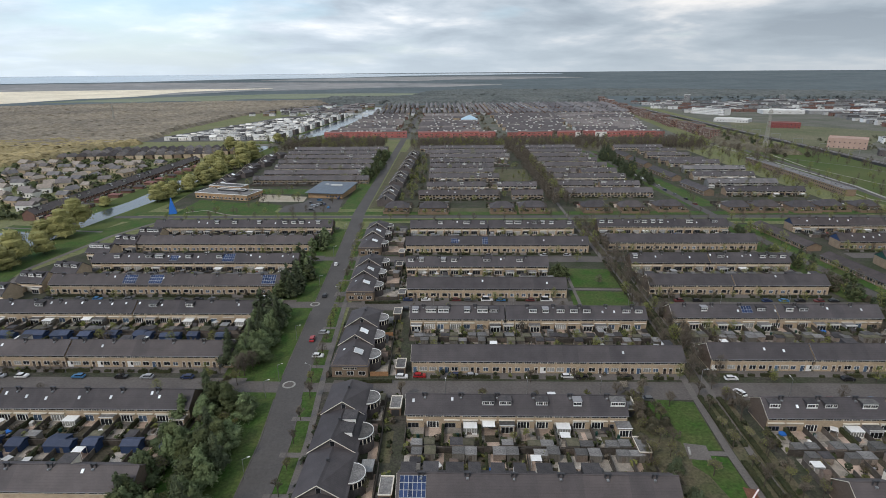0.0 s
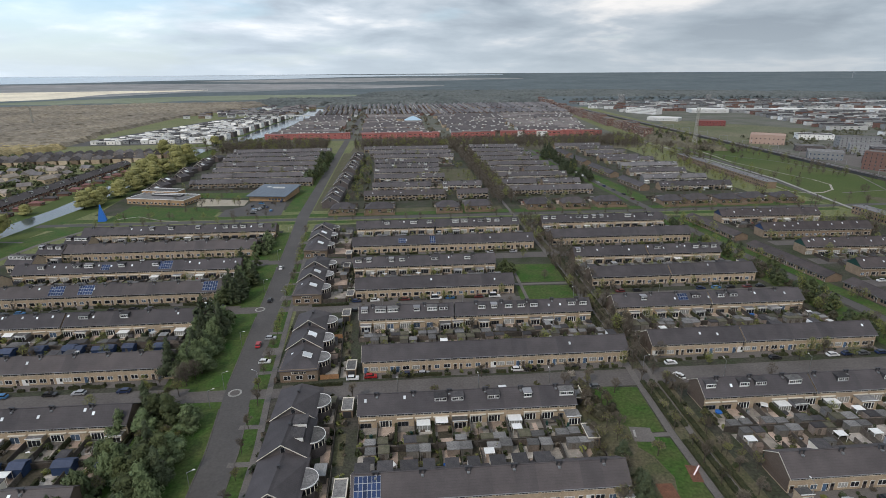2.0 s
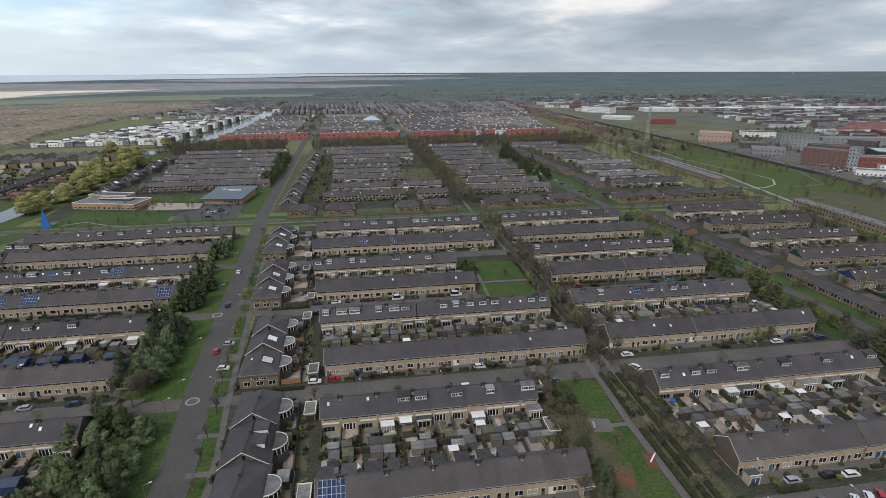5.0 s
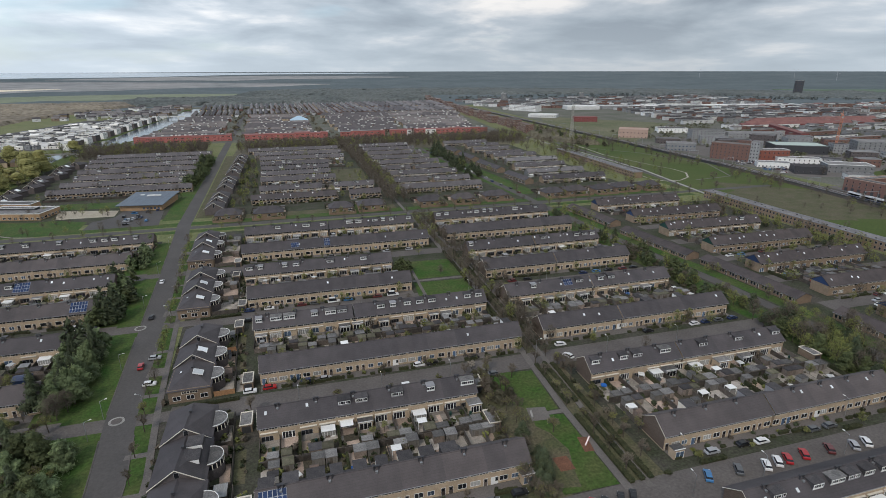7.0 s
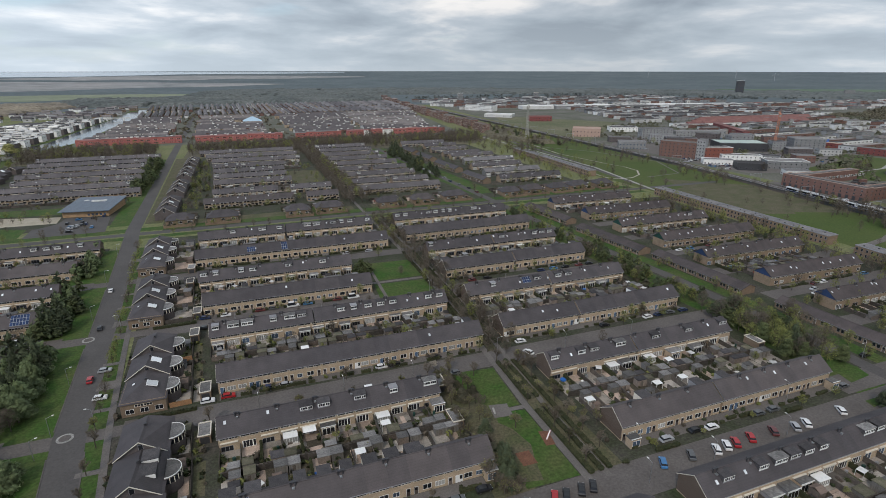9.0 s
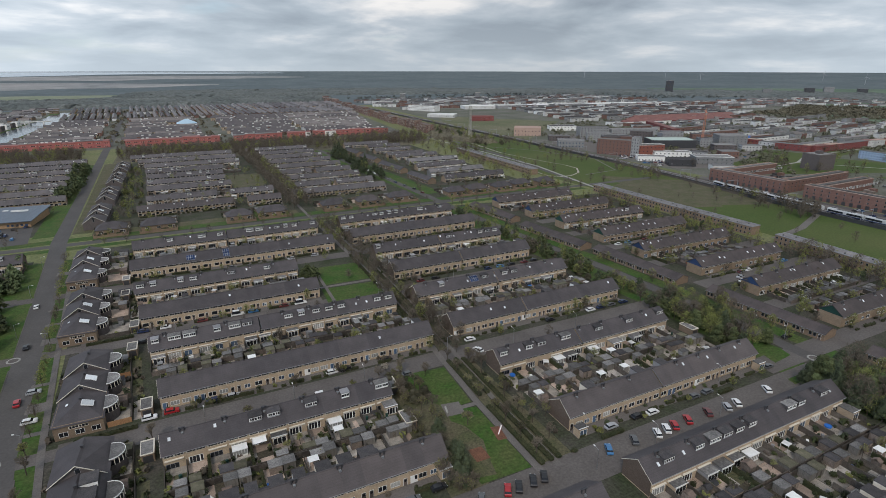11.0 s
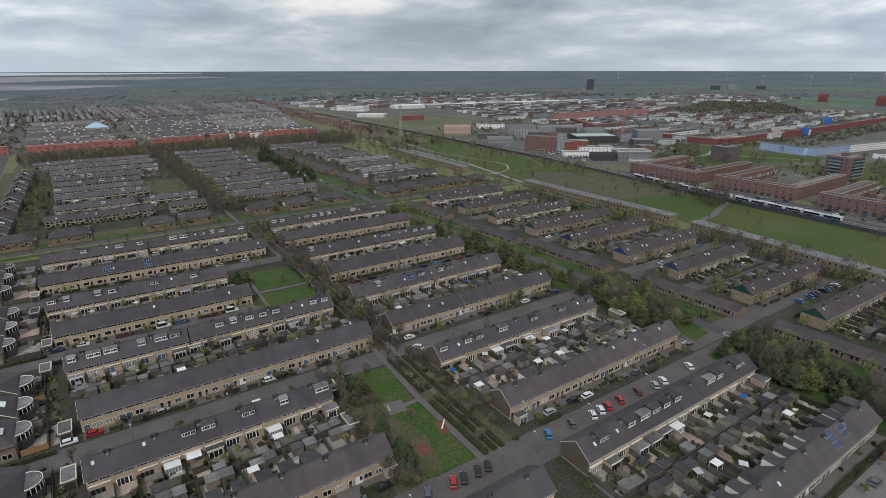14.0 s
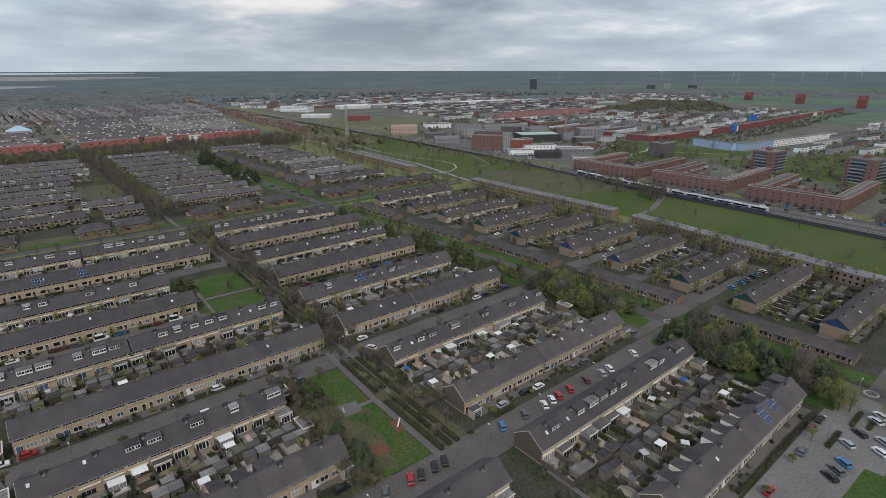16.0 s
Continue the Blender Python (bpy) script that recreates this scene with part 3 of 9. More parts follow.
sheet("lawn", [(140, 10.6), (158, 9.6), (158.4, 4.5), (120, 0), (120, 10)], 0.12, LAWN, "green lawn beside the parking bays", "grass")
sheet("lawn", [(178.8, 82.4), (194.5, 82), (195.3, 79.4), (177.8, 79.2)], 0.125, LAWN, "green corner lawn by the junction", "grass")
sheet("lawn", [(187.3, 96.6), (185.6, 90.8), (196.2, 91.6), (198, 97)], 0.125, LAWN, "green corner lawn by the junction", "grass")

sheet("worn_ground", [(57, 113), (64, 111), (66, 118), (66, 125), (62, 131), (57, 128)], 0.118, LAWN_WORN, "bare brown ground round the paved square", "ground")

# school grounds
sheet("lawn", [(-200, 383), (-127, 381), (-127, 408), (-150, 419), (-162, 417), (-200, 429)], 0.09, LAWN, "grass field before the school", "grass")
band("path", [(-193, 388), (-181, 394), (-161, 381), (-148, 377)], 1.6, 0.105, PATIO, "pale winding path over the school grass", "path")
sheet("play_surface", [(-150, 421), (-113, 419), (-114, 437), (-156, 448)], 0.10, SCHOOL_SAND, "sandy school playground", "play area")
sheet("lawn", [(-157, 450), (-115, 446), (-118, 467), (-163, 471)], 0.09, LAWN, "small lawn behind the playground", "grass")
sheet("car_park", [(-124, 386), (-79, 385), (-82, 426), (-110, 434), (-112, 417), (-124, 406)], 0.10, ASPHALT, "grey asphalt car park", "car park")

# canal, banks and greenway
CANAL = [(-262, 250), (-258, 330), (-253, 374), (-246, 424), (-247, 500), (-251, 600), (-249, 740), (-232, 830), (-213, 915), (-207, 1040), (-197, 1180), (-178, 1380), (-182, 1560)]
band("grass_bank", CANAL, 54, 0.045, PARK, "rough green grass along the canal", "grass")
band("water", CANAL, 20, 0.075, WATER, "still dark canal water", "water")
band("water", [(-232, 842), (-212, 905), (-206, 1040), (-197, 1180), (-188, 1300), (-182, 1500)], 40, 0.09, WATER, "wide canal basin beside white houses", "water")
sheet("water", [(-300, 250), (-262, 262), (-256, 358), (-272, 372), (-290, 340), (-330, 300)], 0.085, WATER, "pond at the end of the canal", "water")
br = tagged(new("footbridge", Build().box(-272, -226, 738, 742, 3.0, 3.6).box(-272, -226, 737.8, 738, 3.6, 4.6).box(-272, -226, 742, 742.2, 3.6, 4.6).box(-262, -260, 738, 742, -1, 3).box(-240, -238, 738, 742, -1, 3).box(-276, -272, 737, 743, 0, 3.2).box(-226, -222, 737, 743, 0, 3.2).mesh("footbridge", CONCRETE)), "pale concrete footbridge over the canal", "bridge")
br = tagged(new("footbridge", Build().box(-228, -172, 1258, 1263, 4.0, 4.8).box(-228, -172, 1257.6, 1258, 4.8, 6.0).box(-215, -213, 1258, 1263, -1, 4).box(-186, -184, 1258, 1263, -1, 4).mesh("footbridge", WHITE_RENDER)), "white footbridge over the canal", "bridge")
sheet("paved_ground", [(484, 380), (560, 352), (725, 420), (742, 640), (560, 665), (492, 600)], 0.065, PAVER, "paved ground of the station quarter", "pavement")
band("grass_bank", [(-300, 350), (-262, 344), (-226, 338)], 13, 0.11, LAWN, "green dam with a path between two waters", "grass")
band("path", [(-300, 350), (-262, 344), (-226, 338)], 2.4, 0.125, PAVER, "pale path over the green dam", "path")
band("path", [(-205, 205), (-224, 270), (-214, 330), (-196, 372)], 3.0, 0.10, PAVER, "pale path along the green bank", "path")
band("grass_bank", [(-219, 190), (-236, 270), (-226, 330), (-206, 372)], 20, 0.065, LAWN, "green bank beside the canal", "grass")
sheet("greenway", [(325, 20), (338, 190), (336, 330), (332, 520), (390, 740), (472, 700), (455, 448), (432, 262), (412, 20)], 0.05, PARK, "long green meadow beside the railway", "grass")
band("path", [(345, 520), (351, 485), (340, 440), (337, 412), (345, 403), (360, 403), (377, 413), (391, 432), (393, 455), (388, 480), (380, 560), (395, 660)], 1.8, 0.16, PATIO, "pale curved gravel path in the meadow", "path")
sheet("worn_ground", [(352, 345), (378, 353), (397, 276), (378, 250), (352, 262)], 0.10, LAWN_WORN, "rough brownish grass in the meadow", "ground")
sheet("greenway", [(560, -60), (1100, -260), (1250, -100), (900, 120), (620, 260), (570, 80)], 0.055, PARK, "wide lawns round the apartment blocks", "grass")
sheet("greenway", [(480, 640), (720, 860), (560, 1080), (482, 900)], 0.055, FIELD, "open green land beyond the railway", "grass")
sheet("greenway", [(520, 336), (568, 302), (630, 278), (690, 244), (728, 250), (722, 300), (708, 345), (802, 356), (930, 376), (930, 384), (748, 378), (714, 380), (708, 425), (690, 436), (650, 395), (568, 377)], 0.07, PARK, "green field before the red terraces", "grass")
band("path", [(566, 340), (640, 345), (705, 372), (760, 368), (930, 372)], 3.0, 0.10, CONCRETE, "pale path across the green field", "path")
band("path", [(640, 345), (668, 300), (690, 262)], 2.2, 0.105, CONCRETE, "pale path across the green field", "path")
sheet("bare_field", [(352, 268), (425, 235), (440, 330), (382, 390)], 0.07, LAWN_WORN, "worn brownish ground in the meadow", "ground")
band("path", [(333, 182), (372, 188), (424, 205)], 4.5, 0.10, PAVER, "pale paved way to the underpass", "path")
band("path", [(340, 350), (362, 463), (366, 631), (365, 771), (330, 900)], 3.0, 0.135, CONCRETE, "pale cycle path through the meadow", "path")
band("path", [(378, 640), (430, 560), (452, 470), (420, 405), (375, 400)], 2.0, 0.09, PAVER, "winding footpath in the meadow", "path")
band("road", [(345, 380), (372, 560), (382, 690), (360, 830), (330, 1050), (320, 1300)], 7.0, 0.10, ASPHALT, "asphalt road by the greenway")

RAIL = [(408, -60), (412, 20), (419, 110), (425, 190), (433, 262), (446, 340), (460, 448), (470, 612), (482, 882), (494, 1143), (520, 1700)]
sheet("road", [(417, -60), (420.5, 20), (427.5, 110), (433.5, 190), (441.5, 262), (453, 335), (461.5, 335), (461.5, 180), (451.5, 60), (450, -60)], 0.06, ASPHALT, "grey street along the railway", "road")
band("railway_embankment", RAIL, 15, 1.7, BALLAST, "dark railway embankment", "embankment", 1.7)
for off in (-3.4, -1.9, 1.9, 3.4):
    band("rail", [(x + off, y) for x, y in RAIL], 0.25, 1.86, METAL, "steel rail on the embankment", "rail", 0.16)
band("railway_wall", [(x - 7.3, y) for x, y in RAIL], 0.5, 2.7, STEEL_DARK, "dark low wall beside the track", "wall", 2.7)
band("pavement", [(x + 22, y) for x, y in RAIL[1:6]], 9, 0.10, PAVER, "pale street before the courtyard blocks", "pavement")


# ---- facade parts, shared ----
def strip_window(w, h, panes):
    """A framed window in one piece: the frame stands proud, the panes lie back in it."""
    b, at = Build(), {}

    def v(x, y, z):
        key = (round(x, 4), round(y, 4), round(z, 4))
        if key not in at:
            at[key] = len(b.v)
            b.v.append(key)
        return at[key]

    def quad(pts, m):
        b.f.append(tuple(v(*p) for p in pts))
        b.m.append(m)

    xs = [0.0]
    for i in range(panes):
        a = (w - 0.09) * i / panes
        xs += [a + (0.26 if i % 3 == 0 and panes > 3 else 0.09), (w - 0.09) * (i + 1) / panes]
    xs.append(w)
    zs = (0.0, 0.08, h - 0.07, h)
    f, g = -0.06, -0.015
    for i in range(len(xs) - 1):
        for k in range(3):
            x0, x1, z0, z1 = xs[i], xs[i + 1], zs[k], zs[k + 1]
            if k == 1 and i % 2 == 1:
                quad([(x0, g, z0), (x1, g, z0), (x1, g, z1), (x0, g, z1)], 1)
                for p, q in (((x0, z0), (x1, z0)), ((x1, z0), (x1, z1)), ((x1, z1), (x0, z1)), ((x0, z1), (x0, z0))):
                    quad([(p[0], f, p[1]), (q[0], f, q[1]), (q[0], g, q[1]), (p[0], g, p[1])], 0)
            else:
                quad([(x0, f, z0), (x1, f, z0), (x1, f, z1), (x0, f, z1)], 0)
    for i in range(len(xs) - 1):
        quad([(xs[i], f, 0), (xs[i], 0.03, 0), (xs[i + 1], 0.03, 0), (xs[i + 1], f, 0)], 0)
        quad([(xs[i], f, h), (xs[i + 1], f, h), (xs[i + 1], 0.03, h), (xs[i], 0.03, h)], 0)
    return b


WIN_STRIP = strip_window(4.9, 0.85, 6).mesh("strip_window", CREAM, GLASS)
WIN_FRONT = strip_window(2.3, 1.55, 2).mesh("front_window", WHITE, GLASS)
FAR_STRIP = Build().box(0, 4.9, -0.03, 0.05, 0, 0.95, 1).box(0, 0.4, -0.06, 0, 0, 0.95, 0).box(2.25, 2.55, -0.06, 0, 0, 0.95, 0).box(4.6, 4.9, -0.06, 0, 0, 0.95, 0).mesh("far_window", CREAM, GLASS)
MID_STRIP = Build().box(0, 4.9, -0.02, 0.03, 0, 0.85, 0)
for i_ in range(5):
    MID_STRIP.box(0.12 + i_ * 0.96, 0.94 + i_ * 0.96, -0.05, -0.02, 0.1, 0.76, 1)
MID_STRIP = MID_STRIP.mesh("far_window", CREAM, GLASS)
MID_PATIO = Build().box(0, 3.8, -0.02, 0.03, 0, 2.1, 0)
for i_ in range(3):
    MID_PATIO.box(0.12 + i_ * 1.22, 1.2 + i_ * 1.22, -0.05, -0.02, 0.12, 1.95, 1)
MID_PATIOS = [MID_PATIO.mesh("far_window", WHITE, GLASS), MID_PATIO.mesh("far_window", WHITE, CURTAIN), MID_PATIO.mesh("far_window", GREY_TRIM, GLASS)]
FAR_WIN = Build().box(0, 2.4, -0.05, 0.05, 0, 1.7, 0).box(0.14, 2.26, -0.08, 0.05, 0.14, 1.56, 1).mesh("far_window", CREAM, GLASS)
FAR_DARK = Build().box(0, 1.2, -0.03, 0.05, 0, 1.5, 1).box(0.1, 1.1, -0.05, -0.03, 0.1, 1.4, 0).mesh("far_window", GLASS, GREY_TRIM)
WIN_PATIO = strip_window(3.6, 2.2, 4).mesh("patio_window", WHITE, GLASS)
WIN_PATIO_B = strip_window(4.3, 2.1, 5).mesh("patio_window", WHITE, CURTAIN)
WIN_PATIO_C = strip_window(2.6, 2.1, 2).mesh("patio_window", WHITE, BLUE_GLASS)
WIN_PATIO_D = strip_window(3.2, 1.6, 3).mesh("patio_window", GREY_TRIM, GLASS)
WIN_FRONT_B = strip_window(2.6, 1.5, 3).mesh("front_window", WHITE, CURTAIN)
WIN_FRONT_C = strip_window(1.8, 1.4, 2).mesh("front_window", WHITE, BLUE_GLASS)
DOOR_WHITE = Build().box(0, 1.0, -0.06, 0.02, 0, 2.15, 0).box(-0.1, 1.9, -0.03, 0.02, 0, 2.3, 0).box(1.1, 1.8, -0.05, 0.02, 0.9, 2.1, 1).mesh("door", WHITE, GLASS)
WIN_SMALL = strip_window(1.0, 1.2, 1).mesh("small_window", WHITE, GLASS)
WIN_DARK = strip_window(1.1, 1.4, 1).mesh("dark_window", GREY_TRIM, GLASS)
WIN_BLUE = strip_window(1.5, 1.4, 2).mesh("blue_window", BLUE_CLAD, BLUE_GLASS)
DOOR = Build().box(0, 1.0, -0.06, 0.02, 0, 2.15, 0).box(-0.08, 1.08, -0.03, 0.02, 0, 2.25, 1).box(0.2, 0.8, -0.075, -0.06, 1.2, 1.9, 2).mesh("door", DOOR_WOOD, WHITE, GLASS)
DOOR_BLUE = Build().box(0, 1.0, -0.06, 0.02, 0, 2.15, 0).box(-0.08, 1.5, -0.03, 0.02, 0, 2.25, 1).box(1.08, 1.42, -0.05, -0.03, 0.3, 2.1, 2).mesh("door", plain("blue_door_paint", (0.07, 0.12, 0.2), 0.5, vary=0.3), WHITE, GLASS)
AWNING = Build().prism([(0, 2.72), (0, 3.0), (-0.42, 2.92), (-0.42, 2.72)], 0, 4.7, "x").mesh("canopy", CREAM)
AWNING_OUT = Build().prism([(0, 2.9), (0, 3.0), (-2.6, 2.45), (-2.6, 2.38)], 0, 3.6, "x").mesh("awning", WHITE)
CONSERVATORY = Build().box(0, 3.8, -2.6, 0, 0, 0.5, 0).box(0.08, 3.72, -2.52, 0, 0.5, 2.2, 1).box(-0.1, 3.9, -2.75, 0, 2.2, 2.4, 2)
for i_ in range(6):
    CONSERVATORY.box(i_ * 0.74, i_ * 0.74 + 0.1, -2.6, -2.5, 0.5, 2.2, 0)
CONSERVATORY = CONSERVATORY.mesh("conservatory", WHITE, CURTAIN, WHITE)
REAR_ROOMS = []
for d_, m_ in ((2.4, BUFF), (3.0, GREY_TRIM), (1.8, BUFF)):
    b_ = Build().box(0, 4.2, -d_, 0, 0, 2.7, 0).box(-0.12, 4.32, -d_ - 0.15, 0, 2.7, 2.82, 1).box(-0.14, 4.34, -d_ - 0.2, -d_ - 0.12, 2.64, 2.9, 2).box(0.3, 3.9, -d_ - 0.05, -d_, 0.1, 2.3, 2)
    for i_ in range(3):
        b_.box(0.42 + i_ * 1.16, 1.44 + i_ * 1.16, -d_ - 0.08, -d_ - 0.05, 0.2, 2.18, 3)
    REAR_ROOMS.append(b_.mesh("extension", m_, FELT, WHITE, GLASS))
CHIMNEY = Build().box(-0.32, 0.32, -0.3, 0.3, 0, 0.75).box(-0.38, 0.38, -0.36, 0.36, 0.75, 0.86).mesh("chimney", STEEL_DARK)
VENT = Build().tube((-0.55, 0, 0), (-0.55, 0, 1.15), 0.2, 0.2, 6).tube((0.55, 0, 0), (0.55, 0, 1.15), 0.2, 0.2, 6).box(-0.85, 0.85, -0.26, 0.26, 1.15, 1.3, 0).box(-0.3, 0.3, -0.9, -0.3, -0.35, 0.05, 1).mesh("vent_pair", STEEL_DARK, METAL)


def dormer_meshes(w, face, cap):
    """A box dormer: front at y = 0, flat roof that runs back into the slope."""
    body = Build().box(0, w, 0.05, 2.3, -0.1, 1.7, 0).box(-0.16, w + 0.16, -0.2, 2.45, 1.7, 1.86, 1).box(0, w, 0.0, 0.06, 0, 0.42, 2).box(0, w, 0.0, 0.06, 1.36, 1.7, 2)
    pane = strip_window(w, 0.94, max(2, round(w / 0.75)))
    pane.v = [(x, y, z + 0.42) for x, y, z in pane.v]
    return body.mesh("dormer_body", FELT_DARK, cap, face), pane.mesh("dormer_window", WHITE, GLASS)


DORMERS = [dormer_meshes(3.1, WHITE, FELT_DARK), dormer_meshes(4.2, WHITE, FELT), dormer_meshes(2.4, WHITE, GREY_TRIM), dormer_meshes(3.5, GREY_TRIM, FELT_DARK)]
PITCH = math.atan2(3.2, 4.7)
LIGHT_MESH = Build().box(0, 0.8, 0, 1.15, 0, 0.1, 0).box(0.07, 0.73, 0.08, 1.07, 0.1, 0.12, 1).mesh("skylight", GREY_TRIM, SKYLIGHT)


SOLARS = [(6, 3), (4, 2), (3, 3)]
SOLAR_RACK = {s: Build().box(0, s[0] * 1.05, 0, s[1] * 1.65, 0, 0.08).mesh("solar_rack", METAL) for s in SOLARS}
SOLAR_PANEL = Build().box(0.03, 1.02, 0.03, 1.62, 0.08, 0.11, 1).box(0.07, 0.98, 0.07, 1.58, 0.11, 0.118, 0).mesh("solar_panel", SOLAR, METAL)


def on_slope(name, me, parent, x, d, label="", slope=PITCH, run=4.7, top=8.25, turn=0):
    """Lay a flat part on the south slope, d metres down from the ridge in plan."""
    ob = new(name, me)
    ob.parent = parent
    ob.location = (x, -d, top - d * math.tan(slope) + 0.02)
    ob.rotation_euler = (slope, 0, 0)
    if label:
        ob["label"] = label
    return ob


REAR_BOXES = [(Build().box(0, w, 0.7, 4.3, -2.6, -0.12, 0).box(-0.12, w + 0.12, 0.6, 4.45, -0.12, 0.02, 1).mesh("rear_dormer", c, FELT_DARK)) for w, c in ((3.6, CREAM), (4.2, STEEL_DARK), (2.8, WHITE), (3.2, GREY_TRIM))]


def terrace(x0, x1, y, front=True, level=2, dorm=0.3, sky=0.35, roof=None, wall=None, gaps=(), solars=(), ang=TURN, eave=5.0, ridge=8.2, hd=4.7,
            label="", group="terraced rows", unit=5.4, windows=True, west=None, canopy=True, strip=None, cx=None):
    """A row of dwellings under one pitched roof, ridge along its own x, seen side towards -y."""
    roof, wall = roof or ROOF, wall or BUFF
    length = x1 - x0
    cxx = (x0 + x1) / 2 if cx is None else cx
    label = label or ("buff brick terrace with a dark tiled roof, " + ("doors facing the street" if front else "gardens before it"))
    r = root("terraced_house_row", pose(cxx, y, 0, 0, 0, ang), label, "terrace", group)
    h = length / 2
    cuts = [-h] + [v for g in gaps for v in (g - cxx - 0.6, g - cxx + 0.6)] + [h]
    slope = math.atan2(ridge - eave, hd)
    t = math.tan(slope)
    for a, b_ in zip(cuts[::2], cuts[1::2]):
        part("wall", Build().prism([(-hd, 0), (hd, 0), (hd, eave), (0, ridge - 0.1), (-hd, eave)], a, b_, "x").mesh("wall", wall), r)
        o = 0.5
        shape = [(-hd - o, eave - o * t), (0, ridge), (hd + o, eave - o * t), (hd + o, eave - o * t + 0.2), (0, ridge + 0.22), (-hd - o, eave - o * t + 0.2)]
        rb = Build().prism(shape, a - 0.3, b_ + 0.3, "x", 0).box(a - 0.3, b_ + 0.3, -0.16, 0.16, ridge + 0.18, ridge + 0.3, 0)
        ro = part("roof", rb.mesh("roof", roof), r)
        part("gutter", Build().box(a - 0.3, b_ + 0.3, -hd - o - 0.13, -hd - o, eave - o * t, eave - o * t + 0.14).mesh("gutter", GREY_TRIM), r)
        if level >= 2:
            trim = [(-hd - o, eave - o * t - 0.02), (0, ridge - 0.02), (hd + o, eave - o * t - 0.02), (hd + o, eave - o * t + 0.16), (0, ridge + 0.16), (-hd - o, eave - o * t + 0.16)]
            part("verge_trim", Build().prism(trim, a - 0.36, a - 0.302, "x").mesh("verge_trim", CREAM if a == -h else GREY_TRIM), r)
    for g in gaps:
        part("link_wall", Build().box(g - cxx - 0.6, g - cxx + 0.6, -hd + 1.2, hd, 0, eave - 0.2).mesh("link_wall", STEEL_DARK), r)
    if west is GABLE_BROWN:
        tri = [(-hd, 0.4), (hd, 0.4), (hd, eave), (0, ridge - 0.15), (-hd, eave)]
        for s in (-1, 1):
            a, b_ = sorted((s * h, s * (h + 0.08)))
            part("gable_cladding", Build().prism(tri, a, b_, "x").mesh("gable_cladding", west), r, label="dark brown boards on the gable")
    elif west:
        tri = [(-hd, eave - 0.3), (hd, eave - 0.3), (hd, eave), (0, ridge - 0.15), (-hd, eave)]
        part("gable_cladding", Build().prism(tri, -h - 0.08, -h, "x").mesh("gable_cladding", west), r, label="painted board cladding on the gable")
    n = max(1, round(length / unit))
    u = length / n
    pile, far = Pile(), y > 215
    gapu = {int((g - cxx + h) / u) for g in gaps}
    for i in range(n):
        x = -h + i * u
        if windows == "low":
            pile.add(FAR_DARK, pose(x + 0.7, -hd, 0.9)), pile.add(FAR_DARK, pose(x + 2.3, -hd, 0.9)), pile.add(DOOR, pose(x + 4.2, -hd, 0.05))
        elif far:
            if windows:
                pile.add(FAR_STRIP if y > 380 else MID_STRIP, pose(x + (u - 4.9) / 2, -hd, eave - 1.3))
                if front:
                    pile.add(rng.choice((FAR_WIN, FAR_WIN, WIN_FRONT_C)), pose(x + 0.4, -hd, 0.7))
                    pile.add(FAR_WIN if y > 380 else DOOR, pose(x + 3.3, -hd, 0.1))
                else:
                    pile.add(rng.choice(MID_PATIOS), pose(x + 0.6, -hd, 0.15))
                    if canopy and rng.random() < 0.8:
                        pile.add(AWNING, pose(x + (u - 4.7) / 2, -hd, 0))
                    if rng.random() < 0.28:
                        pile.add(rng.choice((CONSERVATORY, *REAR_ROOMS)), pose(x + 0.5, -hd - 0.44, 0))
        elif windows:
            part("window", strip or WIN_STRIP, r, (x + (u - 4.9) / 2, -hd, eave - 1.25))
        if level >= 1 and windows is True and not far:
            if front:
                flip = i % 2
                part("window", rng.choice((WIN_FRONT, WIN_FRONT, WIN_FRONT_B, WIN_FRONT_C)), r, (x + (0.5 if flip else u - 2.8), -hd, 0.75))
                if level >= 2:
                    part("door", rng.choice((DOOR, DOOR, DOOR_BLUE, DOOR_WHITE)) if not flip else rng.choice((DOOR, DOOR, DOOR, DOOR_BLUE)), r, (x + (u - 1.5 if flip else 0.5), -hd, 0.05))
            else:
                part("window", rng.choice((WIN_PATIO, WIN_PATIO_B, WIN_PATIO_C, WIN_PATIO_D, WIN_PATIO)), r, (x + rng.uniform(0.3, max(0.4, u - 4.6)), -hd, 0.1))
                if level >= 2 and rng.random() < 0.18:
                    part("extension", rng.choice(REAR_ROOMS), r, (x + 0.5, -hd, 0), "flat-roofed ground-floor room with white windows")
                elif level >= 2 and rng.random() < 0.08:
                    part("conservatory", CONSERVATORY, r, (x + 0.8, -hd - 0.45, 0), "white-framed glass conservatory")
                if level >= 2 and canopy and rng.random() < 0.8:
                    part("canopy", AWNING, r, (x + (u - 4.7) / 2, -hd, 0))
                if level >= 2 and rng.random() < 0.03:
                    part("awning", AWNING_OUT, r, (x + 0.9, -hd, 0), "extended white awning")
        if level >= 1 and i % 2 == 1 and i not in gapu and windows is True and (not front or x0 < -60 or y < 110):
            if far:
                pile.add(VENT, pose(x, -0.5, ridge - 0.2))
            else:
                part("vent", VENT, r, (x, -0.55 if i % 4 == 1 else -0.5, ridge - 0.2))
        if level >= 1 and rng.random() < dorm and i not in gapu:
            body, pane = DORMERS[rng.choice((0, 0, 1, 2, 3))]
            if not front:
                d = part("dormer", body, r, (x + rng.uniform(0.4, 1.2), -2.9, ridge - 2.9 * t + 0.25))
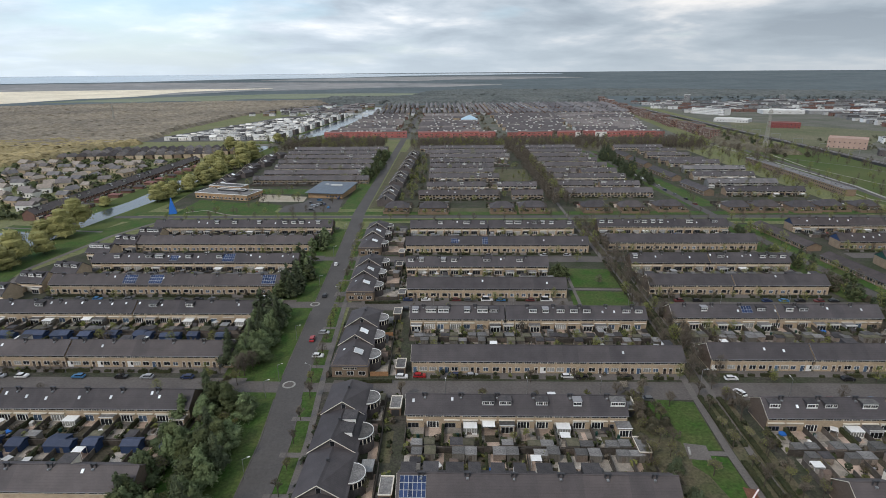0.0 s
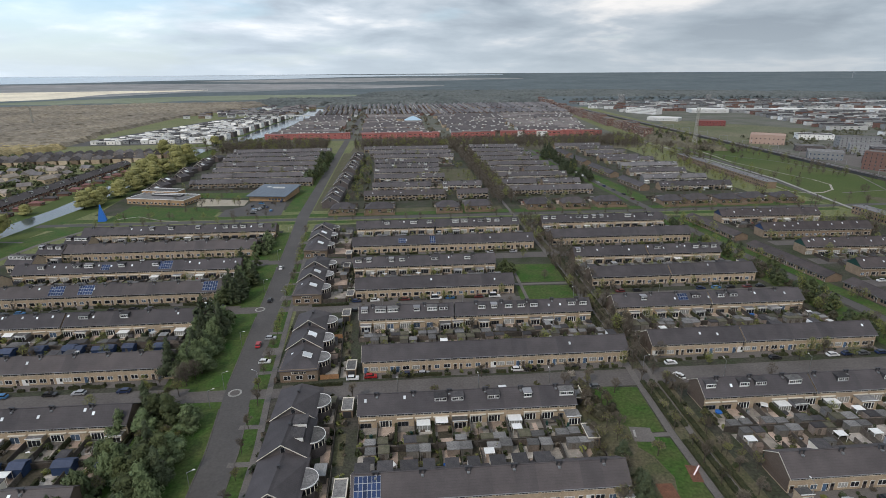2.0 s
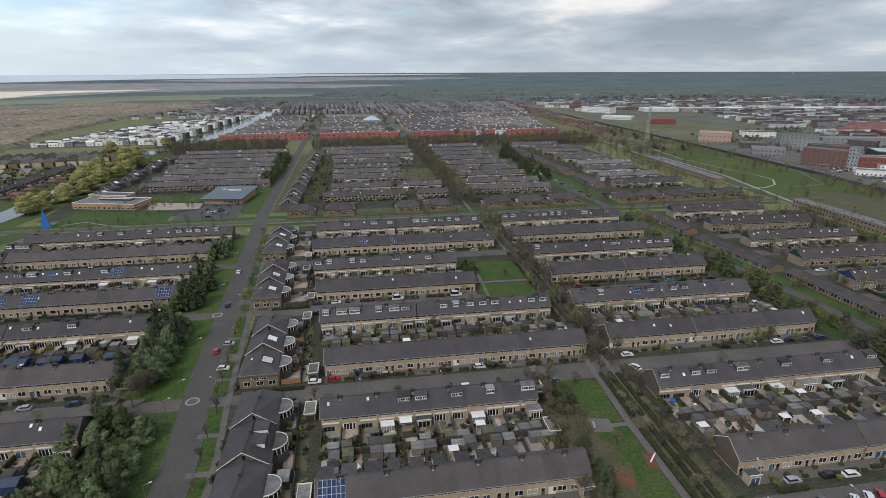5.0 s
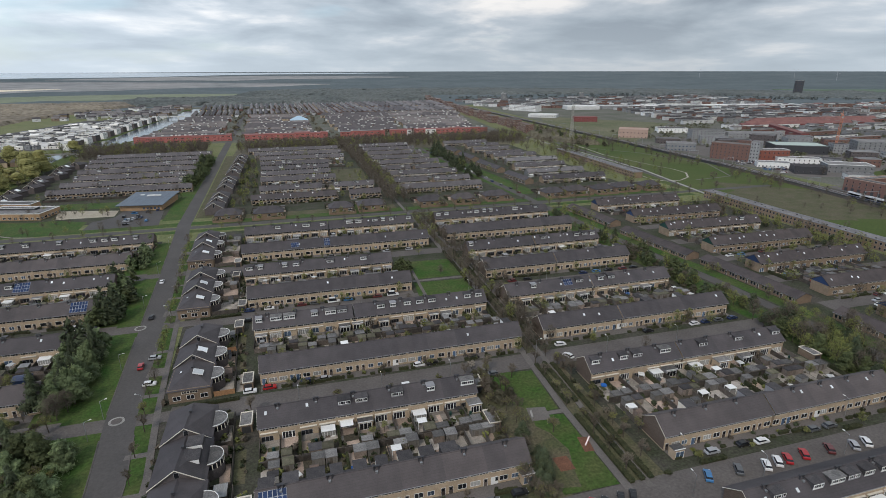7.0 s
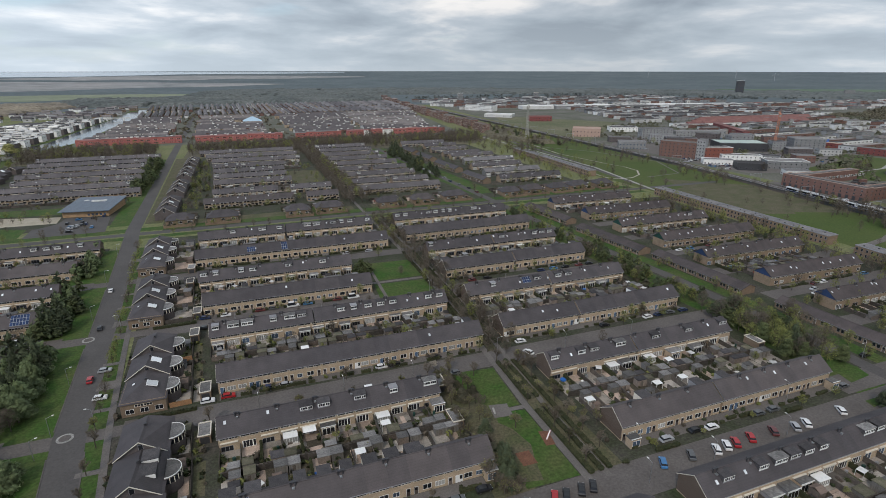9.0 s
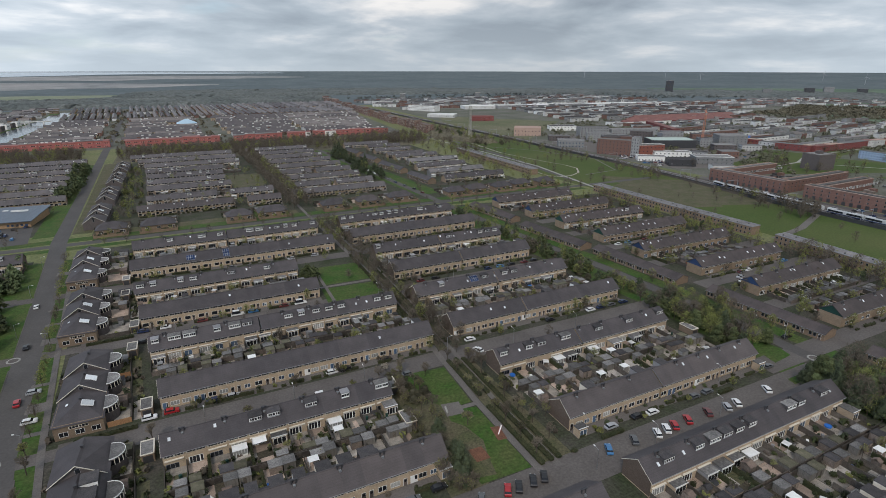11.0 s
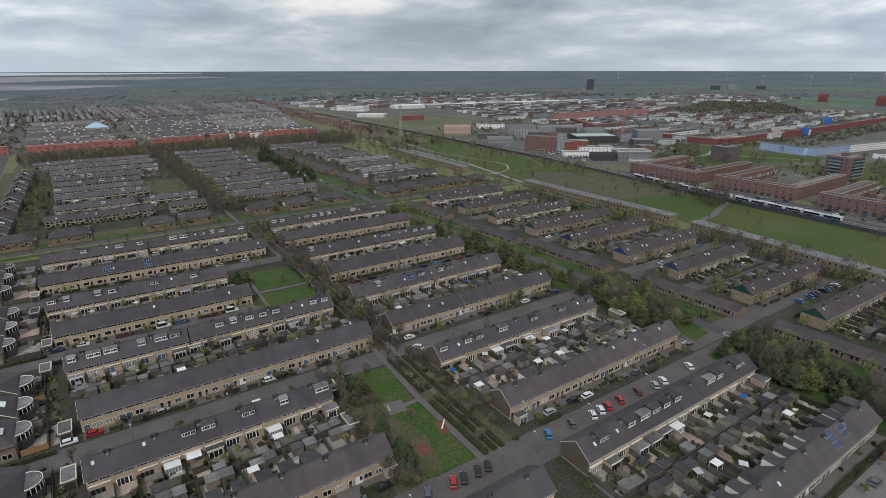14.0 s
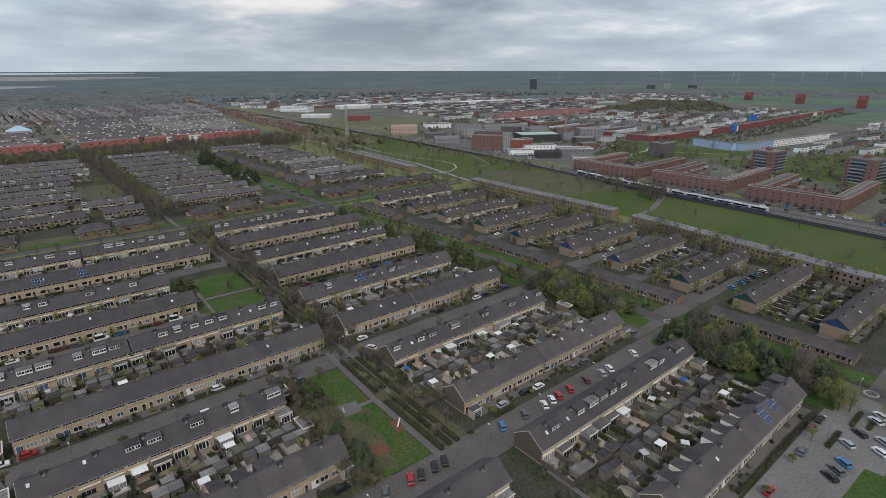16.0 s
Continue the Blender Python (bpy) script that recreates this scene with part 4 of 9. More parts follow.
                part("dormer_window", pane, d)
            elif level >= 2:
                part("rear_dormer", rng.choice(REAR_BOXES), r, (x + 0.4, 0, ridge + rng.uniform(-0.3, 0.0)), "flat dark dormer behind the ridge with pale cheeks")
        elif level >= 1 and rng.random() < sky:
            on_slope("skylight", LIGHT_MESH, r, x + rng.uniform(0.4, u - 1.4), rng.uniform(1.6, 3.2), slope=slope, top=ridge + 0.22)
    pile.done("window_rest", r)
    for sx, kind, d in solars:
        rack = on_slope("solar_array", SOLAR_RACK[SOLARS[kind]], r, sx - cxx, d, "blue solar panels in pale frames", slope=slope, top=ridge + 0.25)
        for i in range(SOLARS[kind][0]):
            for j in range(SOLARS[kind][1]):
                part("solar_panel", SOLAR_PANEL, rack, (i * 1.05, j * 1.65, 0))
    return r


# ---- gardens ----
def shed_meshes(w, d, h, wallm, roofm, pitched):
    body = Build().box(0, w, 0, d, 0, h).box(w * 0.3, w * 0.3 + 0.85, -0.03, 0, 0.05, 1.95).mesh("shed_body", wallm)
    if pitched:
        top = Build().prism([(-0.15, h - 0.05), (d / 2, h + 0.75), (d + 0.15, h - 0.05), (d + 0.15, h + 0.05), (d / 2, h + 0.87), (-0.15, h + 0.05)], -0.15, w + 0.15, "x")
    else:
        top = Build().box(-0.12, w + 0.12, -0.15, d + 0.12, h, h + 0.13).box(0.05, w - 0.05, 0.0, d - 0.05, h + 0.13, h + 0.15)
    return body, top.mesh("shed_roof", roofm), Build().box(w * 0.3, w * 0.3 + 0.85, -0.05, -0.03, 0.05, 1.95).mesh("shed_door", FENCE)


GREY_BOARD = surf("grey_weathered_boards", (0.17, 0.165, 0.155), (0.12, 0.115, 0.108), 0.4, 0.9, vary=0.25, place="object", streak=(9, 9, 0.4), island=0.2)
SHEDS = [shed_meshes(3.2, 4.4, 2.4, TIMBER, FELT, False), shed_meshes(3.8, 3.2, 2.4, GREY_RENDER, FELT, False), shed_meshes(2.4, 3.0, 2.2, FENCE, FELT_DARK, True),
         shed_meshes(3.4, 4.8, 2.4, TIMBER, FELT, False), shed_meshes(2.2, 2.4, 2.1, GREY_RENDER, FELT_DARK, True),
         shed_meshes(3.6, 4.6, 2.5, FENCE, TIN, False), shed_meshes(3.0, 4.0, 2.3, TIMBER, SHED_TILE, True), shed_meshes(4.2, 3.4, 2.4, FENCE, SHED_GREEN, False), shed_meshes(4.6, 5.2, 2.6, GREY_RENDER, FELT_DARK, False)]
PAIR_SHEDS = [shed_meshes(3.1, 2.9, 2.35, w_, r_, False) for w_, r_ in ((TIMBER, FELT), (GREY_BOARD, FELT), (GREY_BOARD, SHED_GREEN), (GREY_BOARD, FELT), (TIMBER, FELT_DARK))]
BLUE_SHEDS = [shed_meshes(4.4, 4.8, 2.5, BLUE_CLAD, BLUE_ROOF, True), shed_meshes(4.0, 4.2, 2.4, BLUE_CLAD, BLUE_ROOF, True)]
SHED_LABEL = {0: "weathered timber garden shed with a flat grey roof", 1: "grey garden store with a flat roof", 2: "dark brown garden shed with a pitched roof",
              3: "large weathered timber shed with a flat dark roof", 4: "small grey shed with a pitched roof", 5: "timber shed under a pale corrugated roof", 6: "timber shed with a brown tiled roof", 7: "wide dark shed with a mossy flat roof", 8: "large grey store with a dark flat roof"}
BACK_FENCES = [Build().box(0, 5.3, -0.05, 0.05, 0, h_).box(0, 5.3, -0.08, 0.08, h_, h_ + 0.06).mesh("fence_panel", m_) for h_, m_ in ((1.8, FENCE), (1.7, TIMBER), (1.9, FENCE))]
FENCES = {n: Build().box(-0.05, 0.05, 0, n, 0, 1.75).box(-0.08, 0.08, 0, n, 1.75, 1.82).mesh("fence_panel", FENCE) for n in (7, 9, 11)}


def leaf_ball(name, count, shape, leaf, mt, seed, core=0.35):
    """A crown of small leaf clumps: tilted quads scattered through an uneven solid."""
    g = np.random.default_rng(seed)
    verts, faces = [], []
    lobes = [(np.array(s[:3]), np.array(s[3:6])) for s in shape]
    vol = np.array([s[1].prod() ** 0.66 for s in lobes])
    pick = g.choice(len(lobes), count, p=vol / vol.sum())
    d = g.normal(size=(count, 3))
    d /= np.linalg.norm(d, axis=1)[:, None]
    rad = (core + (1 - core) * g.random(count) ** 0.5)[:, None]
    bump = 1 + 0.16 * np.sin(d[:, :1] * 5 + seed) + 0.13 * np.sin(d[:, 1:2] * 7 + 2 * seed) + 0.1 * np.sin(d[:, 2:] * 9)
    pos = np.array([lobes[k][0] for k in pick]) + d * rad * bump * np.array([lobes[k][1] for k in pick])
    out = d + np.array([0, 0, 0.35]) + g.normal(size=(count, 3)) * 0.42
    u = np.cross(out, g.normal(size=(count, 3)))
    u /= np.linalg.norm(u, axis=1)[:, None]
    w = np.cross(out, u)
    w /= np.linalg.norm(w, axis=1)[:, None] + 1e-9
    s = (leaf * (0.6 + 0.8 * g.random(count)))[:, None]
    q = np.stack([pos - u * s - w * s * 0.42, pos + u * s * 1.2 - w * s * 0.3, pos + u * s * 0.9 + w * s * 0.45, pos - u * s * 0.8 + w * s * 0.4], 1).reshape(-1, 3)
    me = bpy.data.meshes.new(name)
    me.from_pydata(q.tolist(), [], [(4 * i, 4 * i + 1, 4 * i + 2, 4 * i + 3) for i in range(count)])
    me.materials.append(mt)
    return me


FAR_PILES = {k: Pile() for k in ("shrub", "fence", "shed", "bare", "ever", "row", "car")}
SHRUBS = [leaf_ball("shrub", 220, [(0, 0, 0.7, 0.9, 0.8, 0.75), (0.5, 0.3, 0.5, 0.6, 0.6, 0.55)], 0.20, m_, i) for i, m_ in enumerate((HEDGE, OLIVE, FIR, TWIG, BUD, OLIVE))]
FAR_SHRUBS = [leaf_ball("far_shrub", 26, [(0, 0, 0.8, 0.95, 0.9, 0.85)], 0.5, m_, i) for i, m_ in enumerate((HEDGE, OLIVE, FIR, TWIG, BUD, OLIVE))]
SHRUB_LABEL = ("dull green rounded garden shrub", "loose olive green garden shrub", "dark evergreen shrub beside a fence", "brownish bare-looking garden shrub", "bright spring-green garden shrub", "airy olive garden shrub")


def shrub(x, y, s, k=None):
    k = rng.randrange(6) if k is None else k
    m = pose(x, y, -0.05, 0, 0, rng.uniform(0, 360)) @ Matrix.Diagonal((s, s, s * rng.uniform(0.7, 1.4), 1))
    if y > 112 or x < -92 or x > 150:
        return FAR_PILES["shrub"].add(FAR_SHRUBS[k], m)
    ob = new("shrub", SHRUBS[k])
    ob.matrix_world = m
    return tagged(ob, SHRUB_LABEL[k], "shrub", "garden shrubs")


def shed(x, y, turn, kinds=SHEDS, full=True, size=1.0):
    k = rng.randrange(len(kinds))
    lab = SHED_LABEL[k] if kinds is SHEDS else "grey boarded garden shed under a flat felt roof" if kinds is PAIR_SHEDS else "dark blue garden shed with a pitched blue-grey roof"
    m = pose(x, y, 0.02, 0, 0, turn) @ Matrix.Diagonal((size * rng.uniform(0.85, 1.15), size * rng.uniform(0.75, 1.1), rng.uniform(0.88, 1.1) * (0.9 if size < 1 else 1), 1))
    if not full:
        for me in kinds[k][:2]:
            FAR_PILES["shed"].add(me, m)
        return
    r = root("shed", m, lab, "shed", "garden sheds")
    body, top, door = kinds[k]
    part("shed_body", body, r)
    part("shed_roof", top, r)
    if rng.random() < 0.45:
        part("shed_door", door, r)


def canopy_white(x, y):
    r = root("garden_canopy", pose(x, y, 0.05, 0, 0, TURN), "white flat garden canopy on thin posts", "canopy", "garden canopies")
    for px, py in ((0.1, 0.1), (2.7, 0.1), (0.1, 2.3), (2.7, 2.3)):
        part("post", POST, r, (px, py, 0))
    part("cover", CANOPY, r)


POST = Build().box(-0.05, 0.05, -0.05, 0.05, 0, 2.25).mesh("post", WHITE)
CANOPY = Build().box(0, 2.8, 0, 2.4, 2.25, 2.33).mesh("cover", WHITE)
TABLE_TOP = Build().box(-0.8, 0.8, -0.45, 0.45, 0.7, 0.75).mesh("tabletop", TIMBER)
TABLE_LEG = Build().box(-0.04, 0.04, -0.04, 0.04, 0, 0.7).mesh("leg", TIMBER)


CLUTTER = [("garden_bin", Build().box(-0.3, 0.3, -0.35, 0.35, 0, 1.0).box(-0.33, 0.33, -0.38, 0.38, 1.0, 1.08).mesh("garden_bin", GREEN_CLAD), "dark green wheeled bin in a garden", "bin"),
           ("garden_bin", Build().box(-0.3, 0.3, -0.35, 0.35, 0, 1.0).box(-0.33, 0.33, -0.38, 0.38, 1.0, 1.08).mesh("garden_bin", GREY_TRIM), "grey wheeled bin in a garden", "bin"),
           ("planter", Build().box(-0.9, 0.9, -0.35, 0.35, 0, 0.5).box(-0.8, 0.8, -0.25, 0.25, 0.5, 0.75).mesh("planter", TIMBER), "long weathered timber planter box", "planter"),
           ("playhouse", Build().box(-0.5, 0.5, -0.45, 0.45, 0, 0.8).prism([(-0.6, 0.75), (0, 1.25), (0.6, 0.75)], -0.52, 0.52, "y").mesh("playhouse", plain("red_plastic", (0.20, 0.06, 0.05), 0.6)), "small faded red plastic play house", "playhouse"),
           ("storage_box", Build().box(-0.8, 0.8, -0.45, 0.45, 0, 0.95).box(-0.85, 0.85, -0.5, 0.5, 0.95, 1.05).mesh("storage_box", TOWN_WHITE), "white plastic storage box in a garden", "storage box"),
           ("garden_tent", Build().box(-1.1, 1.1, -1.0, 1.0, 1.9, 2.0).box(-1.1, -1.02, -1.0, -0.92, 0, 1.9).box(1.02, 1.1, -1.0, -0.92, 0, 1.9).box(-1.1, -1.02, 0.92, 1.0, 0, 1.9).box(1.02, 1.1, 0.92, 1.0, 0, 1.9).mesh("garden_tent", TOWN_WHITE), "small pale canopy on four posts", "canopy"),
           ("garden_bench", Build().box(-0.7, 0.7, -0.2, 0.25, 0.4, 0.46).box(-0.7, 0.7, 0.22, 0.28, 0.46, 0.9).box(-0.68, -0.6, -0.2, 0.25, 0, 0.4).box(0.6, 0.68, -0.2, 0.25, 0, 0.4).mesh("garden_bench", TIMBER), "weathered wooden bench on a patio", "bench"),
           ("paddling_pool", Build().tube((0, 0, 0), (0, 0, 0.4), 1.0, 1.05, 12).mesh("paddling_pool", BRIGHT_BLUE), "round bright blue paddling pool", "pool"),
           ("storage_box", Build().box(-0.7, 0.7, -0.35, 0.35, 0, 0.65).box(-0.74, 0.74, -0.39, 0.39, 0.65, 0.72).mesh("storage_box", WHITE), "white plastic storage box in a garden", "box"),
           ("trampoline", Build().tube((0, 0, 0.55), (0, 0, 0.62), 1.5, 1.5, 14).tube((-1.2, 0, 0), (-1.2, 0, 0.55), 0.04, 0.04, 4).tube((1.2, 0, 0), (1.2, 0, 0.55), 0.04, 0.04, 4).tube((0, 1.2, 0), (0, 1.2, 0.55), 0.04, 0.04, 4).tube((0, -1.2, 0), (0, -1.2, 0.55), 0.04, 0.04, 4).mesh("trampoline", STEEL_DARK), "round dark trampoline on a lawn", "trampoline")]


def hedge_block(ln, w, h, seed):
    g = np.random.default_rng(seed)
    b = Build().box(0.05, ln - 0.05, -w * 0.4, w * 0.4, 0, h * 0.86)
    for _ in range(int(ln * 70)):
        c = Vector((g.random() * ln, g.uniform(-0.5, 0.5) * w, h * g.random() ** 0.45))
        u = Vector(g.normal(size=3)).normalized() * 0.16
        v = u.orthogonal().normalized() * 0.15
        b.face([c - u, c + v, c + u, c - v])
    return b


HEDGE_BLOCKS = [hedge_block(ln, 0.9, h, i).mesh("hedge", HEDGE) for i, (ln, h) in enumerate(((2.2, 0.9), (3.4, 1.1), (4.8, 1.2), (1.6, 0.8)))]


def far_hedge(ln, w, h, seed):
    g = np.random.default_rng(seed)
    b = Build().box(0.05, ln - 0.05, -w * 0.4, w * 0.4, 0, h * 0.86)
    for _ in range(int(ln * 6)):
        c = Vector((g.random() * ln, g.uniform(-0.5, 0.5) * w, h * g.random() ** 0.35))
        u = Vector(g.normal(size=3)).normalized() * 0.4
        v = u.orthogonal().normalized() * 0.35
        b.face([c - u, c + v, c + u, c - v])
    return b


FAR_HEDGES = {n: far_hedge(n, 0.8, 1.7, n).mesh("far_hedge", HEDGE) for n in (7, 9, 11)}
FAR_BLOCKS = [far_hedge(ln, 0.9, h, i).mesh("far_hedge", HEDGE) for i, (ln, h) in enumerate(((2.2, 0.9), (3.4, 1.1), (4.8, 1.2)))]
LONG_HEDGES = {n: hedge_block(n, 0.8, 1.7, n).mesh("garden_hedge", HEDGE) for n in (7, 9, 11)}


def clutter(x, y):
    name, me, lab, cat = rng.choice(CLUTTER[:3] + CLUTTER[5:] + CLUTTER[:3] + CLUTTER[5:6] + CLUTTER[:4] + CLUTTER[4:5])
    ob = tagged(new(name, me), lab, cat, "garden things")
    ob.matrix_world = pose(x, y, 0.06, 0, 0, rng.uniform(0, 180))


def gardens(x0, x1, y, side, depth=11.5, kinds=SHEDS, full=True, unit=5.4, hd=4.7, plants=1.0):
    """Fenced back gardens along one side (-1 south, 1 north) of a terrace, one for each dwelling."""
    n = max(1, round((x1 - x0) / unit))
    u = (x1 - x0) / n
    mid = (x0 + x1) / 2
    beds, (lawn, warm, slab, soil) = Build(), range(4)

    def lay(b, xa, xb, ya, yb, z):
        lo, hi = sorted((ya, yb))
        beds.face([(xa, lo, z), (xb, lo, z), (xb, hi, z), (xa, hi, z)], b)

    for i in range(n + 1):
        x = x0 + i * u
        yw = y + SLOPE * (x - mid) + side * hd
        f = rng.choice((7, 9, 11, 11))
        m = pose(x, yw, 0, 0, 0, TURN if side > 0 else 180 + TURN)
        green = rng.random() < 0.33
        if full and green:
            ob = new("garden_hedge", LONG_HEDGES[f])
            ob.matrix_world = m @ pose(0, 0, 0, 0, 0, 90)
            tagged(ob, "dark green hedge between two back gardens", "hedge", "garden hedges")
        elif green:
            FAR_PILES["shrub"].add(FAR_HEDGES[f], m @ pose(0, 0, 0, 0, 0, 90))
        elif full:
            ob = new("garden_fence", FENCES[f])
            ob.matrix_world = m
            tagged(ob, "dark timber fence between two back gardens", "fence", "garden fences")
        else:
            FAR_PILES["fence"].add(FENCES[f], m)
        if i == n:
            break
        d0, d1, d2 = rng.uniform(2.5, 4.6), rng.uniform(5.0, 7.4), depth - rng.uniform(0.2, 0.8)
        xa, xb = x + 0.12, x + u - 0.12
        lay(warm if rng.random() < 0.42 else slab, xa, xb, yw + side * 0.05, yw + side * d0, 0.05)
        xm = xa + rng.uniform(0.8, 3.6)
        for p, q in ((xa, xm), (xm + 0.06, xb)):
            lay(rng.choice((lawn, slab, slab, warm, soil)), p, q, yw + side * (d0 + 0.05), yw + side * d1, 0.05)
        lay(rng.choice((slab, slab, soil, warm)), xa, xb, yw + side * (d1 + 0.05), yw + side * d2, 0.05)
        if rng.random() < 0.4:
            c = xa + rng.uniform(0.4, 2.4)
            lay(rng.choice((warm, slab, lawn)), c, c + rng.uniform(1.2, 2.4), yw + side * rng.uniform(1.0, 2.2), yw + side * rng.uniform(3.4, 5.6), 0.066)
        FAR_PILES["fence"].add(BACK_FENCES[rng.randrange(3)], pose(x, yw + side * depth, 0, 0, 0, TURN) @ Matrix.Diagonal((u / 5.4, 1, 1, 1)))
        # sheds stand in pairs across every second fence, with their backs to the path
        if rng.random() < 0.9:
            own = PAIR_SHEDS if kinds is SHEDS else kinds
            shed(x + (u - 3.35 if i % 2 == 0 else 0.2), yw + side * depth - (3.2 if side > 0 else 0.0), TURN, own, full)
        if rng.random() < 0.2:
            shed(x + rng.uniform(0.2, 2.2), yw + side * rng.uniform(4.6, 6.0) - (side < 0) * 1.0, TURN, kinds, full, rng.uniform(0.5, 0.75))
        for _ in range(int(plants * rng.choice((2, 3, 4, 5, 6)))):
            shrub(x + rng.choice((rng.uniform(0.3, 1.0), rng.uniform(u - 1.0, u - 0.3), rng.uniform(0.4, u - 0.4))), yw + side * rng.uniform(2.2, depth), rng.uniform(0.4, 1.05))
        if full and y < 175:
            for _ in range(rng.choice((0, 1, 1, 2))):
                clutter(x + rng.uniform(0.9, u - 0.9), yw + side * rng.uniform(1.2, depth - 4.5))
        elif rng.random() < 0.5:
            FAR_PILES["shed"].add(rng.choice(CLUTTER)[1], pose(x + rng.uniform(0.9, u - 0.9), yw + side * rng.uniform(1.4, depth - 3), 0.06, 0, 0, rng.uniform(0, 180)))
        if full and rng.random() < 0.05:
            canopy_white(x + 0.8, yw + side * 7.0)
        if full and y < 150 and rng.random() < 0.2:
            tb = root("garden_table", pose(x + u / 2, yw + side * 2.4, 0.05, 0, 0, rng.uniform(0, 90)), "weathered wooden garden table on a patio", "table", "garden tables")
            part("tabletop", TABLE_TOP, tb)
            for px, py in ((-0.7, -0.35), (0.7, -0.35), (-0.7, 0.35), (0.7, 0.35)):
                part("leg", TABLE_LEG, tb, (px, py, 0))
    tagged(new("garden_surface", beds.mesh("garden_surface", LAWN_WORN, PATIO_WARM, PATIO, SOIL)), "slabs, small lawns and beds behind the houses", "garden ground", "", "structure")


def front_hedges(x0, x1, y, side, hd=4.7):
    """Paved strips, hedge blocks and shrubs before the fronts of a terrace."""
    mid = (x0 + x1) / 2
    k = SLOPE
    yf = lambda x, d: y + k * (x - mid) + side * (hd + d)
    band("pavement", [(x0, yf(x0, 2.0)), (x1, yf(x1, 2.0))], 3.8, 0.05, PAVER, "small paved front gardens", "pavement")
    x = x0 + 0.5
    while x < x1 - 4:
        if rng.random() < 0.88:
            m = pose(x, yf(x, rng.uniform(3.3, 3.9)), 0.02, 0, 0, TURN)
            if y < 175 and x < 200:
                ob = tagged(new("hedge", rng.choice(HEDGE_BLOCKS)), "dark green clipped front-garden hedge", "hedge", "front hedges")
                ob.matrix_world = m
            else:
                FAR_PILES["shrub"].add(rng.choice(FAR_BLOCKS), m)
        if rng.random() < 0.5:
            shrub(x + 1, yf(x, rng.uniform(0.9, 2.6)), rng.uniform(0.45, 0.9), rng.choice((0, 2, 3, 4, 5)))
        x += rng.uniform(2.4, 5.0)


def extension(x, y, w, d, h=2.9, label="flat-roofed brick extension with white windows"):
    """A small flat-roofed corner room with windows towards -y; its back stands against the house."""
    r = root("extension", pose(x, y, 0, 0, 0, TURN), label, "extension", "extensions")
    part("wall", Build().box(0, w, -d, 0, 0, h).mesh("wall", BUFF), r)
    part("roof", Build().box(-0.15, w + 0.15, -d - 0.15, 0, h, h + 0.15, 0).box(-0.15, w + 0.15, -d - 0.15, -d + 0.05, h + 0.15, h + 0.3, 1).mesh("roof", FELT, WHITE), r)
    part("window", WIN_PATIO_C if w < 4 else WIN_PATIO, r, (0.4, -d, 0.3))


# rows: start, end, ridge line, front towards -y, dormers, gaps, solar panels
ROWS_A = [(-8, 80.3, 70.5, False, 0.2, (), ()), (-11.5, 54.8, 103.6, True, 0.75, (), ((-11.0, 0, 4.6),)), (-11.5, 52.8, 136.6, False, 0.3, (), ()), (-11.5, 82, 166.4, True, 0.15, (), ()),
          (-14, 81, 199.4, False, 0.75, (24.5,), ()), (-17.2, 56, 231.2, True, 0.1, (), ()), (-19.5, 53, 260.5, False, 0.6, (), ()),
          (-22, 82.5, 295.3, True, 0.1, (), ((4, 1, 4.3), (22, 2, 4.8))), (-21.5, 82.3, 330.6, False, 0.6, (28,), ())]
ROWS_B = [(100, 176.5, 35.5, True, 0.8, (), ((150, 2, 4.0), (156, 1, 3.2))), (94.5, 176, 70, False, 0.5, (), ()), (94, 178, 99.5, True, 0.1, (131,), ()), (92.5, 172, 133.6, False, 0.35, (128,), ()),
          (92, 178, 166.3, True, 0.08, (127,), ()), (92, 175, 199, False, 0.3, (134,), ((120, 1, 3.5),)), (95, 177, 233, True, 0.1, (134,), ()), (97, 178, 263.5, False, 0.3, (137,), ()),
          (95, 180, 297.5, True, 0.1, (), ()), (98, 180, 330.5, False, 0.5, (), ())]
ROWS_L = [(-190, -75.5, 109, True, 0.1, (), ()), (-190, -76.5, 142, False, 0.03, (-136,), ()), (-190, -75.5, 173, True, 0.4, (-135,), ()), (-190, -76.5, 208, False, 0.2, (-130,), ()),
          (-188, -76, 238.5, True, 0.05, (), ((-152.5, 0, 4.6), (-140, 0, 4.6), (-86, 0, 4.6))), (-187, -77, 269.2, False, 0.3, (), ((-117, 0, 4.6), (-145, 1, 4.2))), (-187, -76.5, 301.5, True, 0.05, (), ()), (-188, -72, 336, False, 0.35, (), ())]
